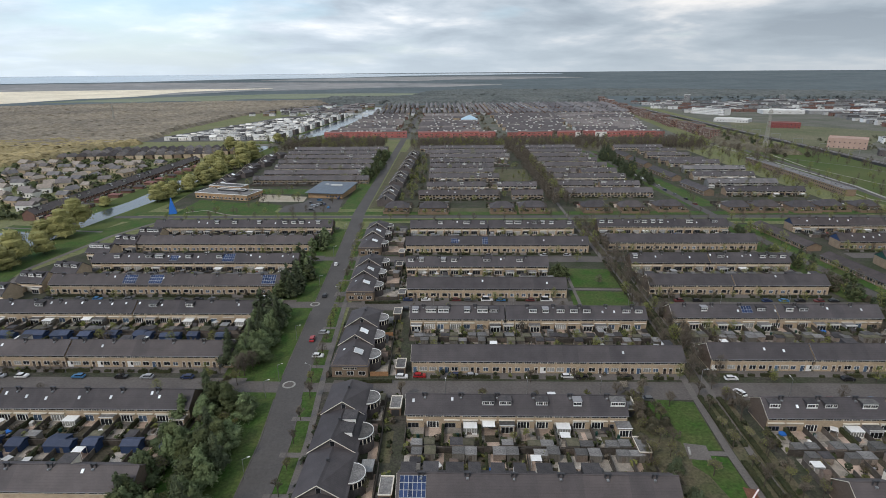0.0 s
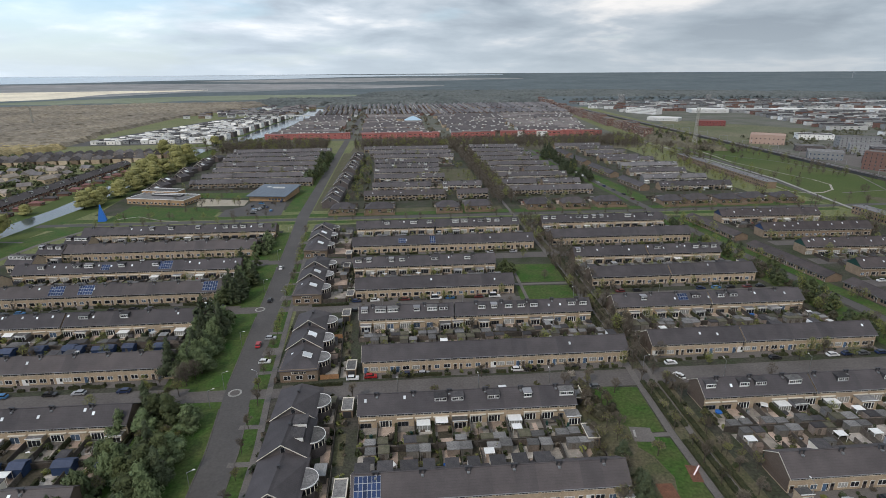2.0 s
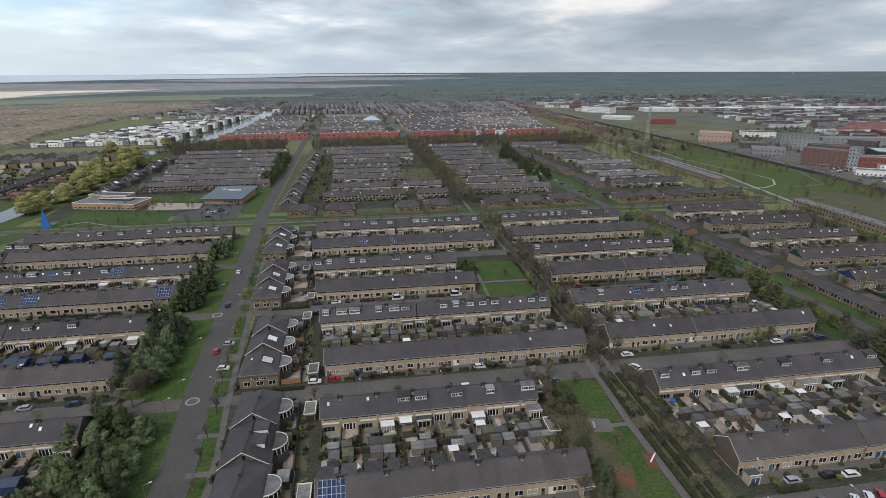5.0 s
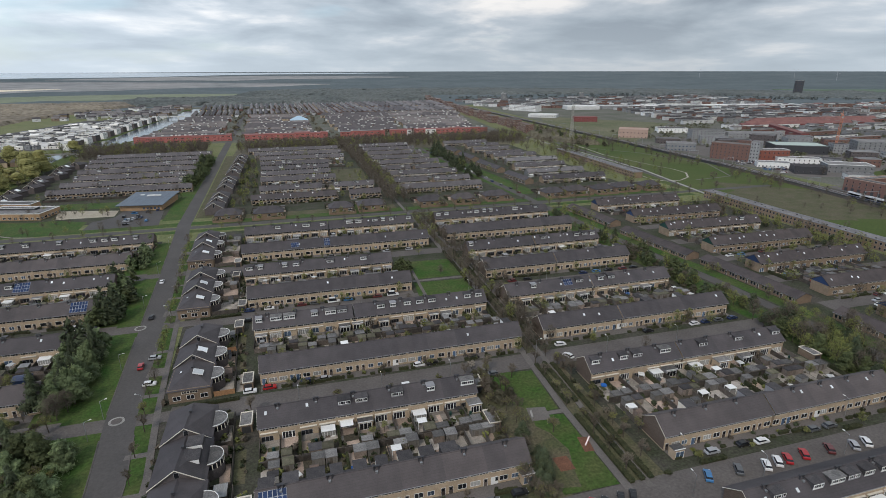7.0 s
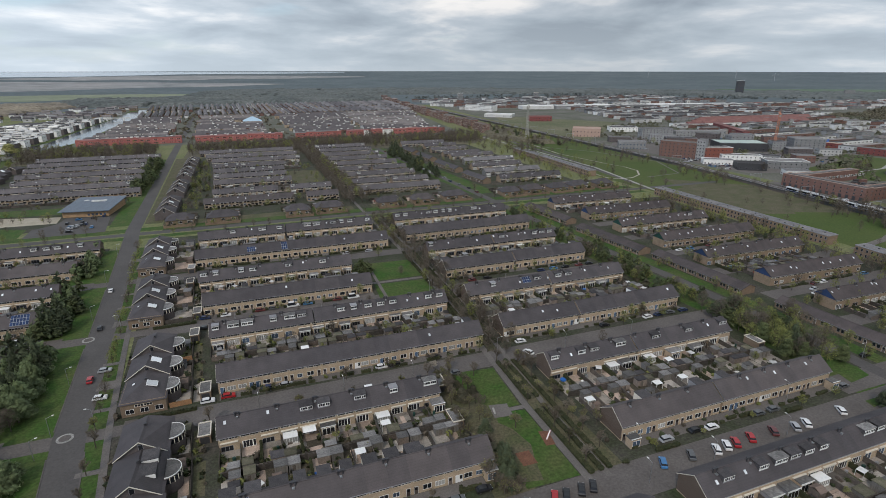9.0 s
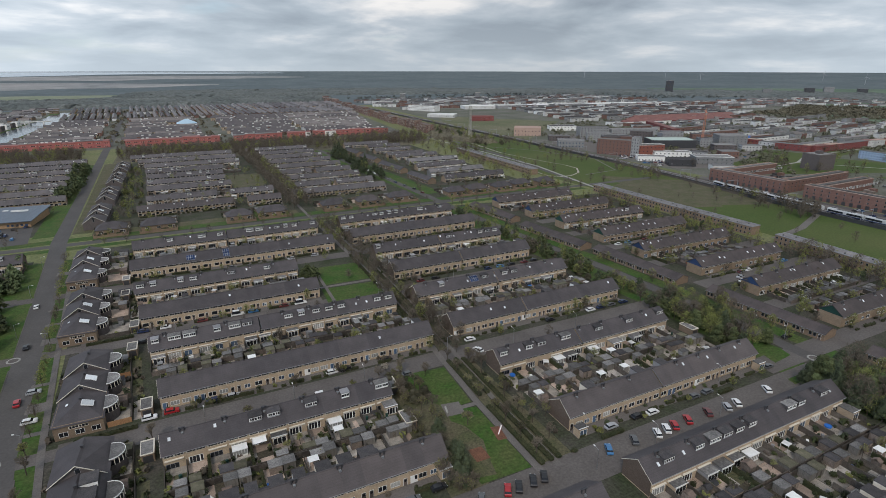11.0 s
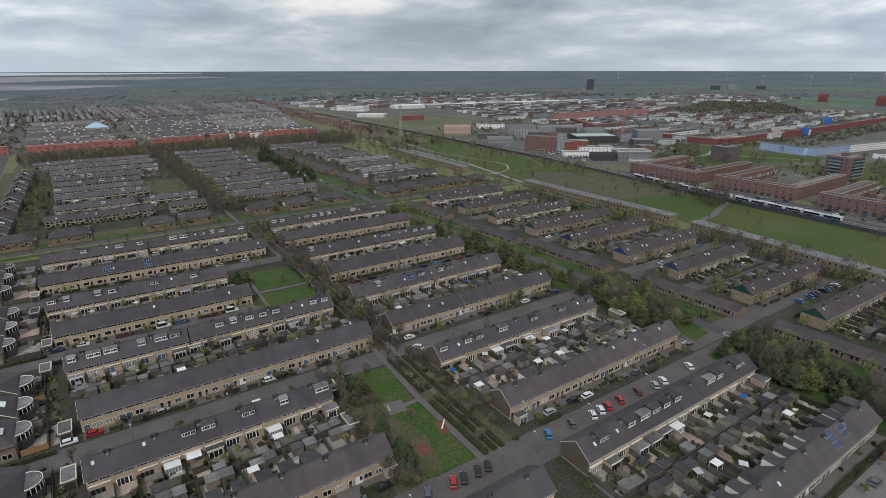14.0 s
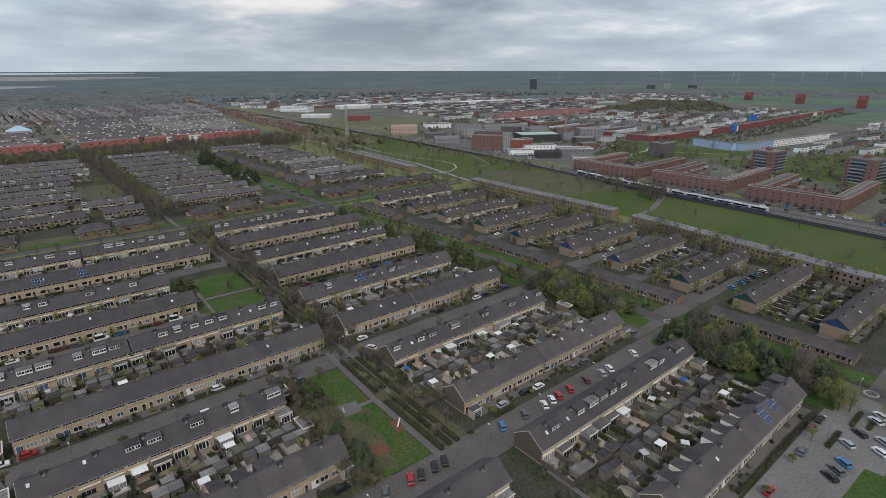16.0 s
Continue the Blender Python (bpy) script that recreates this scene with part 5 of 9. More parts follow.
# ---- trees ----
def bare_tree_meshes(seed, h, spread, buds, bud_mat):
    """Trunk and limbs in one mesh, fine twigs with sparse buds in another."""
    g = random.Random(seed)
    wood, twigs = Build(), Build()

    def grow(p, d, ln, r, depth):
        q = p + d * ln
        r = max(r, 0.032)
        if depth < 4:
            (wood if depth < 3 else twigs).tube(p, q, r, r * 0.62, 5 if depth < 2 else 3)
        else:
            for _ in range(3):
                e = p + d * ln * g.uniform(-0.1, 0.8)
                tip = e + (d * 0.8 + Vector((g.gauss(0, 0.6), g.gauss(0, 0.6), g.gauss(0.1, 0.5)))) * ln * 1.1
                sd = (tip - e).orthogonal().normalized() * 0.034
                twigs.face([e - sd, e + sd, tip])
            if buds:
                for _ in range(buds):
                    c = p + d * ln * g.random() + Vector((g.gauss(0, 0.12), g.gauss(0, 0.12), g.gauss(0, 0.12)))
                    a = Vector((g.gauss(0, 1), g.gauss(0, 1), g.gauss(0, 1))).normalized() * 0.10
                    b = a.orthogonal().normalized() * 0.09
                    twigs.face([c - a, c + b, c + a, c - b], 1)
            return
        n = (5, 5, 4, 4)[depth]
        for i in range(n):
            ang = 6.2832 * i / n + g.uniform(-0.5, 0.5)
            out = spread * g.uniform(0.6, 1.2) * (0.8 if depth == 0 else 1)
            u = d.orthogonal().normalized()
            w = d.cross(u)
            nd = (d + (u * math.cos(ang) + w * math.sin(ang)) * out + Vector((0, 0, 0.12))).normalized()
            start = p + d * ln * (g.uniform(0.55, 1.0) if i else 1.0)
            grow(start, nd, ln * g.uniform(0.5, 0.8) * (0.9 if depth else 0.75), r * 0.55, depth + 1)

    grow(Vector((0, 0, -0.1)), Vector((g.uniform(-0.06, 0.06), g.uniform(-0.06, 0.06), 1)).normalized(), h * 0.34, h * 0.019, 0)
    return wood.mesh("trunk", BARK), twigs.mesh("twig_crown", TWIG, bud_mat)


BARE = [bare_tree_meshes(11, 9, 0.75, 0, BUD), bare_tree_meshes(12, 10, 0.6, 0, BUD), bare_tree_meshes(13, 8, 0.85, 1, BUD), bare_tree_meshes(14, 9, 0.7, 3, BUD), bare_tree_meshes(15, 7, 0.9, 5, BUD)]
BARE_LABEL = ("bare brown street tree in early spring", "tall slender bare street tree", "bare tree with first buds", "tree with thin yellow-green spring leaves", "small tree in fresh spring green")
BLOOM = bare_tree_meshes(21, 7, 0.95, 6, BLOSSOM)


def leafy_tree_meshes(seed, h, w, mt, count, leaf, taper, full=0.72):
    g = random.Random(seed)
    lobes = []
    n = 20
    for i in range(n):
        k = i / (n - 1)
        r = w * (1 - taper * k) * g.uniform(0.38, 0.62) * (1.4 if full > 0.8 else 1)
        a = g.uniform(0, 6.28)
        off = w * (1 - 0.85 * k) * g.uniform(0.3, 0.75)
        lobes.append((math.cos(a) * off, math.sin(a) * off, h * (0.2 + 0.68 * k), r, r * g.uniform(0.8, 1.1), h * g.uniform(0.10, 0.17)))
    wood = Build().tube((0, 0, -0.2), (0, 0, h * 0.75), h * 0.022, h * 0.006, 6)
    for i in range(7):
        a, z = g.uniform(0, 6.28), h * g.uniform(0.2, 0.6)
        wood.tube((0, 0, z), (math.cos(a) * w * 0.6, math.sin(a) * w * 0.6, z + h * 0.1), h * 0.009, 0.02, 4)
    crown = leaf_ball("crown", count, lobes, leaf, mt, seed, 0.5)
    if count > 1000:
        heart = Build()
        for cx, cy, cz, rx, ry, rz in lobes:
            for a in range(6):
                for e in range(3):
                    pts = []
                    for p, q in ((a, e), (a + 1, e), (a + 1, e + 1), (a, e + 1)):
                        t, f = p * math.pi / 3, -math.pi / 2 + q * math.pi / 3
                        pts.append((cx + full * rx * math.cos(f) * math.cos(t), cy + full * ry * math.cos(f) * math.sin(t), cz + full * rz * math.sin(f)))
                    heart.face(pts)
        both = bmesh.new()
        both.from_mesh(crown)
        both.from_mesh(heart.mesh("heart", mt))
        both.to_mesh(crown)
        both.free()
    return wood.mesh("trunk", BARK), crown


EVERGREEN = [leafy_tree_meshes(31 + i, h, w, m_, 2100, 0.26, tp) for i, (h, w, m_, tp) in enumerate(((11, 3.9, FIR, 0.6), (9.5, 4.4, FIR, 0.4), (12, 3.6, FIR, 0.65), (9, 4.3, OLIVE, 0.4), (5.5, 4.0, BRUSH, 0.3), (9.0, 4.2, PINE, 0.7), (7.6, 4.5, PINE, 0.5)))]
FAR_EVER = [leafy_tree_meshes(61 + i, h, w, m_, 300, 0.6, tp) for i, (h, w, m_, tp) in enumerate(((11, 3.9, FIR, 0.6), (9.5, 4.4, FIR, 0.4), (12, 3.6, FIR, 0.65), (9, 4.3, OLIVE, 0.4), (5.5, 4.0, BRUSH, 0.3), (9.0, 4.2, PINE, 0.7), (7.6, 4.5, PINE, 0.5)))]


def far_bare(seed, h, w, mt, n=150, thin=1.0):
    """A far bare tree: trunk, a few limbs and a loose haze of thin twigs."""
    g = random.Random(seed)
    b = Build().tube((0, 0, 0), (0, 0, h * 0.6), 0.17, 0.08, 4)
    for i in range(n):
        a, z = g.uniform(0, 6.28), g.uniform(0.0, 1.0)
        k = math.sqrt(g.random()) * math.sin(0.35 + 2.6 * z)
        q = Vector((math.cos(a) * w * k, math.sin(a) * w * k, h * (0.3 + 0.7 * z)))
        if i % 9 == 0:
            p = Vector((0, 0, h * (0.25 + 0.3 * z)))
            sd = (q - p).orthogonal().normalized() * 0.07
            b.face([p - sd, p + sd, q], 0)
        u = Vector((q.x * 0.2 + g.gauss(0, 0.6), q.y * 0.2 + g.gauss(0, 0.6), g.gauss(0.45, 0.6))).normalized() * g.uniform(0.5, 0.95)
        v = Vector((g.gauss(0, 1), g.gauss(0, 1), g.gauss(0, 0.6))).normalized() * g.uniform(0.1, 0.21) * thin
        b.face([q - u - v, q - u + v, q + u], 1)
    return b.mesh("far_tree", BARK, mt)


FAR_BARE = [far_bare(71, 9, 3.2, TWIG), far_bare(72, 10, 2.8, TWIG), far_bare(73, 8, 3.2, TWIG), far_bare(74, 9, 3.2, BUD), far_bare(75, 7, 3.0, BUD)]
MID_BARE = [far_bare(81, 9, 3.2, TWIG, 460, 0.36), far_bare(82, 10, 2.8, TWIG, 460, 0.36), far_bare(83, 8, 3.2, TWIG, 460, 0.36), far_bare(84, 9, 3.2, BUD, 460, 0.4), far_bare(85, 7, 3.0, BUD, 420, 0.4)]
EVER_LABEL = ("dark green pine on a grass bank", "broad dark green evergreen tree", "tall pointed dark green conifer", "olive green leafy tree", "low brownish green thicket tree", "feathery mid-green pine on a grass bank", "broad mid-green pine by the road")
WILLOWS = [leafy_tree_meshes(41 + i, h, w, WILLOW, 1500, 0.38, 0.25, 0.9) for i, (h, w) in enumerate(((9, 5.2), (11, 5.8), (8, 4.6)))]


def tree(kind, x, y, k=None, s=1.0, group=""):
    sets, labels, cat, grp = {"bare": (BARE, BARE_LABEL, "tree", "bare trees"), "ever": (EVERGREEN, EVER_LABEL, "tree", "evergreen trees"),
                              "willow": (WILLOWS, ("round yellow-green willow by water",) * 3, "tree", "willows"), "bloom": ([BLOOM], ("small tree in full pale blossom",), "tree", "blossom trees")}[kind]
    k = rng.randrange(len(sets)) if k is None else k
    s = s * 1.3 if kind == "bare" and k < 3 and y < 160 else s
    m = pose(x, y, 0, 0, 0, rng.uniform(0, 360)) @ Matrix.Diagonal((s, s, s * rng.uniform(0.85, 1.15), 1))
    d2 = math.hypot(x, y)
    if (kind == "bare" and (d2 > 172 or y > 160)) or (kind == "ever" and (d2 > 222 or y > 200)):
        if kind == "bare":
            return FAR_PILES["bare"].add((MID_BARE if d2 < 270 else FAR_BARE)[k], m)
        return [FAR_PILES["ever"].add(me, m) for me in FAR_EVER[k]]
    r = root("tree", m, labels[k], cat, group or grp)
    part("trunk", sets[k][0], r)
    part("crown", sets[k][1], r)


def scatter(kind, n, x0, x1, y0, y1, ks, s0, s1, lean=0.0):
    for _ in range(n):
        y = rng.uniform(y0, y1)
        tree(kind, rng.uniform(x0, x1) + lean * (y - y0), y, rng.choice(ks), rng.uniform(s0, s1))



# ---- terraces ----
for col, rows in (("a", ROWS_A), ("b", ROWS_B), ("l", ROWS_L)):
    for x0, x1, y, front, dorm, gaps, solars in rows:
        lev = 2 if y < 245 else 1
        terrace(x0, x1, y, front, lev, dorm, 0.4 if not front else 0.12, ROOF_BROWN if (col == "l" or y < 110) and front else ROOF, gaps=gaps, solars=solars, west=GABLE_BROWN)
        blue, deep = col == "l" and y in (109, 173), 10.4 if not front else 13.8 if col == "b" else 12.6
        if front:
            street(x0, x1, y + 4.7 + deep + 0.35 - SLOPE * (x0 + x1) / 2, 0.6, PAVER, "narrow slab path between back gardens", 0.07)
        gardens(x0, x1, y, 1 if front else -1, deep, BLUE_SHEDS if blue else SHEDS, y < 190, plants=1.2 if y < 245 else 0.7)
        if front:
            front_hedges(x0, x1, y, -1)

for x, y, w, d in ((49.0, 131.0, 4.0, 3.6), (51.5, 98.3, 3.4, 2.6), (94.2, 94.3, 3.2, 2.4), (172.6, 63.9, 3.4, 4.4), (174.5, 92.8, 3.2, 2.6), (140, 128.0, 5.0, 3.2)):
    extension(x, y, w, d)

# ---- east estate: terraces with coloured gables and low rows across their ends ----
for i, (y, x0) in enumerate(((36, 237), (69, 236), (98.5, 237), (134.5, 238), (164, 236.5), (197, 231.5), (228.5, 231.5), (262.5, 229), (295, 227.5), (330, 222))):
    terrace(x0, x0 + 62 + (i > 4) * 7, y, i % 2 == 0, 1, 0.05, 0.5, ROOF_DARK, wall=EAST_BRICK, west=(BLUE_CLAD, GREEN_CLAD, GREEN_CLAD, BLUE_CLAD, BLUE_CLAD)[i % 5], ang=-3.0,
            label="brown brick terrace with a painted gable and dark roof", group="east terraces")
    gardens(x0 + 4, x0 + 60, y - 0.8, 1 if i % 2 == 0 else -1, 11, SHEDS, False, plants=1.8)
    front_hedges(x0 + 2, x0 + 60, y, -1 if i % 2 == 0 else 1)
for y0, y1, x, lean in ((26, 77, 221.5, -89), (92, 143, 221.5, -88), (158, 214, 217.5, -88), (220.5, 274, 210.8, -85), (288.5, 337, 208.6, -85)):
    terrace(-(y1 - y0) / 2, (y1 - y0) / 2, (y0 + y1) / 2, True, 1, 0, 0, ROOF_DARK, RED_TAN, ang=lean, eave=3.1, ridge=4.8, hd=4.4, cx=x,
            label="low single-storey brown brick row with a shallow dark roof", group="low rows", unit=6.0, windows="low")


def slab_building(name, m, w, d, h, wallm, roofm, storeys, bays, win, label, category="building", rim=WHITE, sides=(0,), group="", inset=0.6, plinth=0.0):
    """A flat-roofed block: own x is its length, windows in rows on the chosen sides (0: -y, 1: +x, 2: +y, 3: -x)."""
    win = FAR_DARK if win is WIN_DARK else win
    r = root(name, m, label, category, group)
    part("wall", Build().box(-w / 2, w / 2, -d / 2, d / 2, 0, h).mesh("wall", wallm), r)
    rb = Build().box(-w / 2 - 0.1, w / 2 + 0.1, -d / 2 - 0.1, d / 2 + 0.1, h, h + 0.12, 0)
    for a in ((-w / 2 - 0.1, w / 2 + 0.1, -d / 2 - 0.1, -d / 2 + 0.25), (-w / 2 - 0.1, w / 2 + 0.1, d / 2 - 0.25, d / 2 + 0.1),
              (-w / 2 - 0.1, -w / 2 + 0.25, -d / 2, d / 2), (w / 2 - 0.25, w / 2 + 0.1, -d / 2, d / 2)):
        rb.box(*a, h + 0.12, h + 0.5, 1)
    part("roof", rb.mesh("roof", roofm, rim), r)
    pile = Pile()
    for s in sides:
        span = w if s in (0, 2) else d
        nb = max(1, round(bays * span / w))
        for k in range(storeys):
            z = plinth + (h - plinth) * k / storeys + inset
            for i in range(nb):
                q = -span / 2 + span * (i + 0.5) / nb
                at = {0: (q - 0.6, -d / 2, z), 1: (w / 2, q - 0.6, z), 2: (q + 0.6, d / 2, z), 3: (-w / 2, q + 0.6, z)}[s]
                pile.add(win, pose(*at, 0, 0, s * 90))
    pile.done("window_rest", r)
    return r


# long curved row by the greenway: flat grey roof, buff wall, blue windows
ROW_N = [(337, 589), (334, 515), (328.7, 424)]
ROW_M = [(332.5, 339), (330, 262), (329.5, 193)]
ROW_S = [(327, 176), (322, 128), (315.5, 80), (308, 30), (302, -5)]
VENT_BOX = Build().box(-0.3, 0.3, -0.3, 0.3, 0, 0.6).mesh("roof_vent", STEEL_DARK)
for line in (ROW_N, ROW_M, ROW_S):
    for (ax, ay), (bx, by) in zip(line, line[1:]):
        ln, an = math.hypot(bx - ax, by - ay), math.degrees(math.atan2(by - ay, bx - ax))
        r = slab_building("long_row", pose((ax + bx) / 2, (ay + by) / 2, 0, 0, 0, an), ln, 8.5, 5.6, RED_TAN, ROOF_LIGHT, 2, max(3, int(ln / 2.7)), WIN_DARK,
                          "two-storey brown brick row with a flat grey roof", "terrace", GREY_TRIM, (0,), "long curved row")
        for i in range(int(ln / 6)):
            part("roof_vent", VENT_BOX, r, (-ln / 2 + 3 + 6 * i, rng.choice((-1.5, 1.5)), 5.7))

# ---- linked gabled houses by the road ----
BAY_WALL = Build()
for i in range(10):
    a0, a1 = -math.pi / 2 + math.pi * i / 10, -math.pi / 2 + math.pi * (i + 1) / 10
    p0, p1 = (3.5 * math.cos(a0), 3.5 * math.sin(a0)), (3.5 * math.cos(a1), 3.5 * math.sin(a1))
    BAY_WALL.face([(*p0, 0), (*p1, 0), (*p1, 5.0), (*p0, 5.0)], 0)
    q0, q1 = [(c[0] * 1.012, c[1] * 1.012) for c in (p0, p1)]
    BAY_WALL.face([(*q0, 3.2), (*q1, 3.2), (*q1, 4.6), (*q0, 4.6)], 1)
    s0 = (p0[0] * 1.03, p0[1] * 1.03)
    BAY_WALL.box(s0[0] - 0.09, s0[0] + 0.09, s0[1] - 0.09, s0[1] + 0.09, 3.1, 4.7, 2)
BAY_WALL = BAY_WALL.mesh("bay", DARK_BRICK, GLASS, CREAM)
half = [(3.6 * math.cos(-math.pi / 2 + math.pi * i / 12), 3.6 * math.sin(-math.pi / 2 + math.pi * i / 12)) for i in range(13)]
BAY_ROOF = Build().prism(half, 5.0, 5.15, "z", 0)
for (ax, ay), (bx, by) in zip(half, half[1:]):
    BAY_ROOF.prism([(ax * 0.985, ay * 0.985), (ax * 1.02, ay * 1.02), (bx * 1.02, by * 1.02), (bx * 0.985, by * 0.985)], 5.0, 5.3, "z", 1)
BAY_ROOF = BAY_ROOF.mesh("bay_roof", FELT, WHITE)


def gabled_house(x, y0, y1, rs, rn, ang=TURN, half_w=6.2, hip=False, bay=True, glazed=False, boxed=False, label="linked brick house with a dark gable roof and a round bay"):
    """A house whose ridge runs along y, falling from rs at its gable towards -y to rn behind; a hipped one ends a group."""
    r = root("gabled_house", pose(x, (y0 + y1) / 2, 0, 0, 0, ang), label, "house", "linked houses by the road")
    e, d, w, o = 4.7, (y1 - y0) / 2, half_w, 0.45
    if not hip:
        g = Build()
        S = [(-w, -d, 0), (w, -d, 0), (w, -d, e), (0, -d, rs - 0.1), (-w, -d, e)]
        N = [(-w, d, 0), (w, d, 0), (w, d, e), (0, d, rn - 0.1), (-w, d, e)]
        g.face(S).face(N[::-1])
        for a in range(5):
            g.face([S[a], N[a], N[(a + 1) % 5], S[(a + 1) % 5]])
        part("wall", g.mesh("wall", DARK_BRICK), r)
        ts = (rs - e) / w
        rb = Build()
        for s in (-1, 1):
            top = [(s * (w + o), -d - 0.35, e - o * ts + 0.2), (0, -d - 0.35, rs + 0.2), (0, d, rn + 0.2), (s * (w + o), d, e - o * ts + 0.2)]
            low = [(p[0], p[1], p[2] - 0.24) for p in top]
            rb.face(top[::s]).face(low[::-s])
            for a in range(4):
                rb.face([top[a], top[(a + 1) % 4], low[(a + 1) % 4], low[a]])
        part("roof", rb.mesh("roof", ROOF), r)
        verge = [(-w - o, e - o * ts + 0.0), (0, rs + 0.0), (w + o, e - o * ts + 0.0), (w + o, e - o * ts + 0.21), (0, rs + 0.21), (-w - o, e - o * ts + 0.21)]
        part("verge_board", Build().prism(verge, -d - 0.5, -d - 0.36, "y").mesh("verge_board", CREAM), r, label="white verge board")
        part("window", Build().box(-0.5, 0.5, -0.04, 0.02, 0, 2.6, 0).box(-0.6, 0.6, -0.02, 0.02, -0.1, 2.7, 1).mesh("gable_window", GLASS, GREY_TRIM), r, (0.2, -d, rs - 3.6))
        t = ((rs + rn) / 2 - e) / w
    else:
        part("wall", Build().box(-w, w, -d, d, 0, e).mesh("wall", TAN), r)
        a, b_, c, f = (-w - 0.5, -d - 0.5, e - 0.25), (w + 0.5, -d - 0.5, e - 0.25), (w + 0.5, d, e - 0.25), (-w - 0.5, d, e - 0.25)
        p, q = (0, d * 0.1, rs + 0.2), (0, d, rs + 0.2)
        part("roof", Build().face([a, b_, p]).face([b_, c, q, p]).face([f, a, p, q]).face([c, f, q]).mesh("roof", ROOF), r)
        for i in range(3):
            part("window", WIN_FRONT, r, (-w + 1.2 + 4 * i, -d, 0.9))
        part("window", WIN_STRIP, r, (-2.4, -d, 3.0))
        t = (rs - e) / w
    if bay:
        part("bay", BAY_WALL, r, (w, 0.0, 0))
        part("bay_roof", BAY_ROOF, r, (w, 0.0, 0))
    mid = rs if hip else (rs + rn) / 2
    part("chimney", CHIMNEY, r, (0.2, d * 0.2, mid - 0.3))
    ob = new("skylight", LIGHT_MESH)
    ob.parent, ob.location, ob.rotation_euler = r, (-w * 0.6, d * 0.1, mid - w * 0.6 * t + 0.25), (0, -math.atan(t), 0)
    if glazed:
        g = new("roof_window", GLAZED)
        g.parent, g.location, g.rotation_euler = r, (0.7, -d * 0.35, mid - 0.7 * t + 0.45), (0, math.atan(t), 0)
    if boxed:
        for yy in (-d * 0.45, d * 0.25):
            b = part("dormer", Build().box(0.8, 4.6, yy, yy + 4.2, mid - 3.0, mid - 0.3, 0).box(0.7, 4.75, yy - 0.1, yy + 4.3, mid - 0.3, mid - 0.12, 1).box(0.8, 4.6, yy - 0.03, yy, mid - 1.6, mid - 0.3, 2).mesh("dormer", STEEL_DARK, FELT_DARK, WHITE), r, label="dark flat-roofed dormer with a white cheek")
    return r


GLAZED = Build().box(0, 3.2, 0, 3.0, 0, 0.25, 0).box(0.15, 3.05, 0.15, 2.85, 0.25, 0.28, 1).mesh("roof_window", WHITE, SKYLIGHT)
HOUSES = [(-29.8, (84, 100, 116.5, 133, 148.5)), (-32.5, (160, 174.5, 189, 204)), (-38.5, (224, 240, 257, 272)), (-42.3, (287, 306, 325, 339))]
for hx, ys in HOUSES:
    for i, (ya, yb) in enumerate(zip(ys, ys[1:])):
        hip = i == 0 and ya > 100
        gabled_house(hx, ya, yb, 7.0 if hip else 8.9, 6.4, hip=hip, glazed=(hip or i == 1) and ya > 150, boxed=110 < ya < 120)
for ya in (402, 420, 438, 470, 488, 506, 540, 558, 576, 606, 624, 642):
    gabled_house(-44 + (ya - 430) * 0.04, ya, ya + 17.5, 8.9, 6.4, bay=False, glazed=ya % 4 == 0)
for k in range(10):
    gabled_house(-198 - (k % 3) * 3, 464 + k * 20, 477 + k * 20, 7.4, 5.8, bay=False, glazed=k % 2 == 0, ang=-20, half_w=4.6)
for hx, ys in HOUSES:
    for ya, yb in zip(ys, ys[1:]):
        xa, xb = hx + 6.6, -17.2 - (ya - 80) * 0.03
        sheet("lawn" if rng.random() < 0.6 else "patio", [(xa + rng.uniform(0.5, 2), ya + 1.5), (xb - 0.6, ya + 1.2), (xb - 0.6, yb - 3), (xa + 1.2, yb - 2.5)], 0.06, LAWN_WORN if rng.random() < 0.3 and ya > 120 else rng.choice((PATIO, PATIO_WARM, PATIO_WARM)), "side garden surface of a linked house", "garden ground")
        fm = rng.choice((FENCE, FENCE, ORANGE_FENCE))
        ob = tagged(new("garden_fence", Build().box(xa, xb, ya + 0.55, ya + 0.65, 0, 1.8).mesh("garden_fence", fm)), "timber fence across a side garden", "fence", "garden fences")
        ob = tagged(new("garden_fence", Build().box(xb - 0.05, xb + 0.05, ya + 0.7, yb - 0.2, 0, 1.8).mesh("garden_fence", FENCE)), "dark timber fence along a back path", "fence", "garden fences")
        sheet("lawn" if ya % 2 else "patio", [(xb + 0.3, ya + 1), (xb + 3.2, ya + 1), (xb + 3.2, yb - 2), (xb + 0.3, yb - 3)], 0.055, LAWN_WORN if ya % 2 else PATIO, "planted strip beside a back path", "garden ground")
        for _ in range(7):
            shrub(rng.uniform(xb + 0.4, xb + 3.4), rng.uniform(ya + 1, yb - 1), rng.uniform(0.5, 1.1))
        for _ in range(4):
            shrub(rng.uniform(xa + 0.8, xb - 0.6), rng.uniform(ya + 1, yb - 1), rng.uniform(0.6, 1.3))
        shed(xb - 4.2, yb - 5.0, TURN, SHEDS, ya < 215)
        if rng.random() < 0.7:
            tree("bare", rng.uniform(xa + 2, xb - 1.5), rng.uniform(ya + 4, yb - 3), rng.choice((3, 4, 2)), rng.uniform(0.4, 0.6))
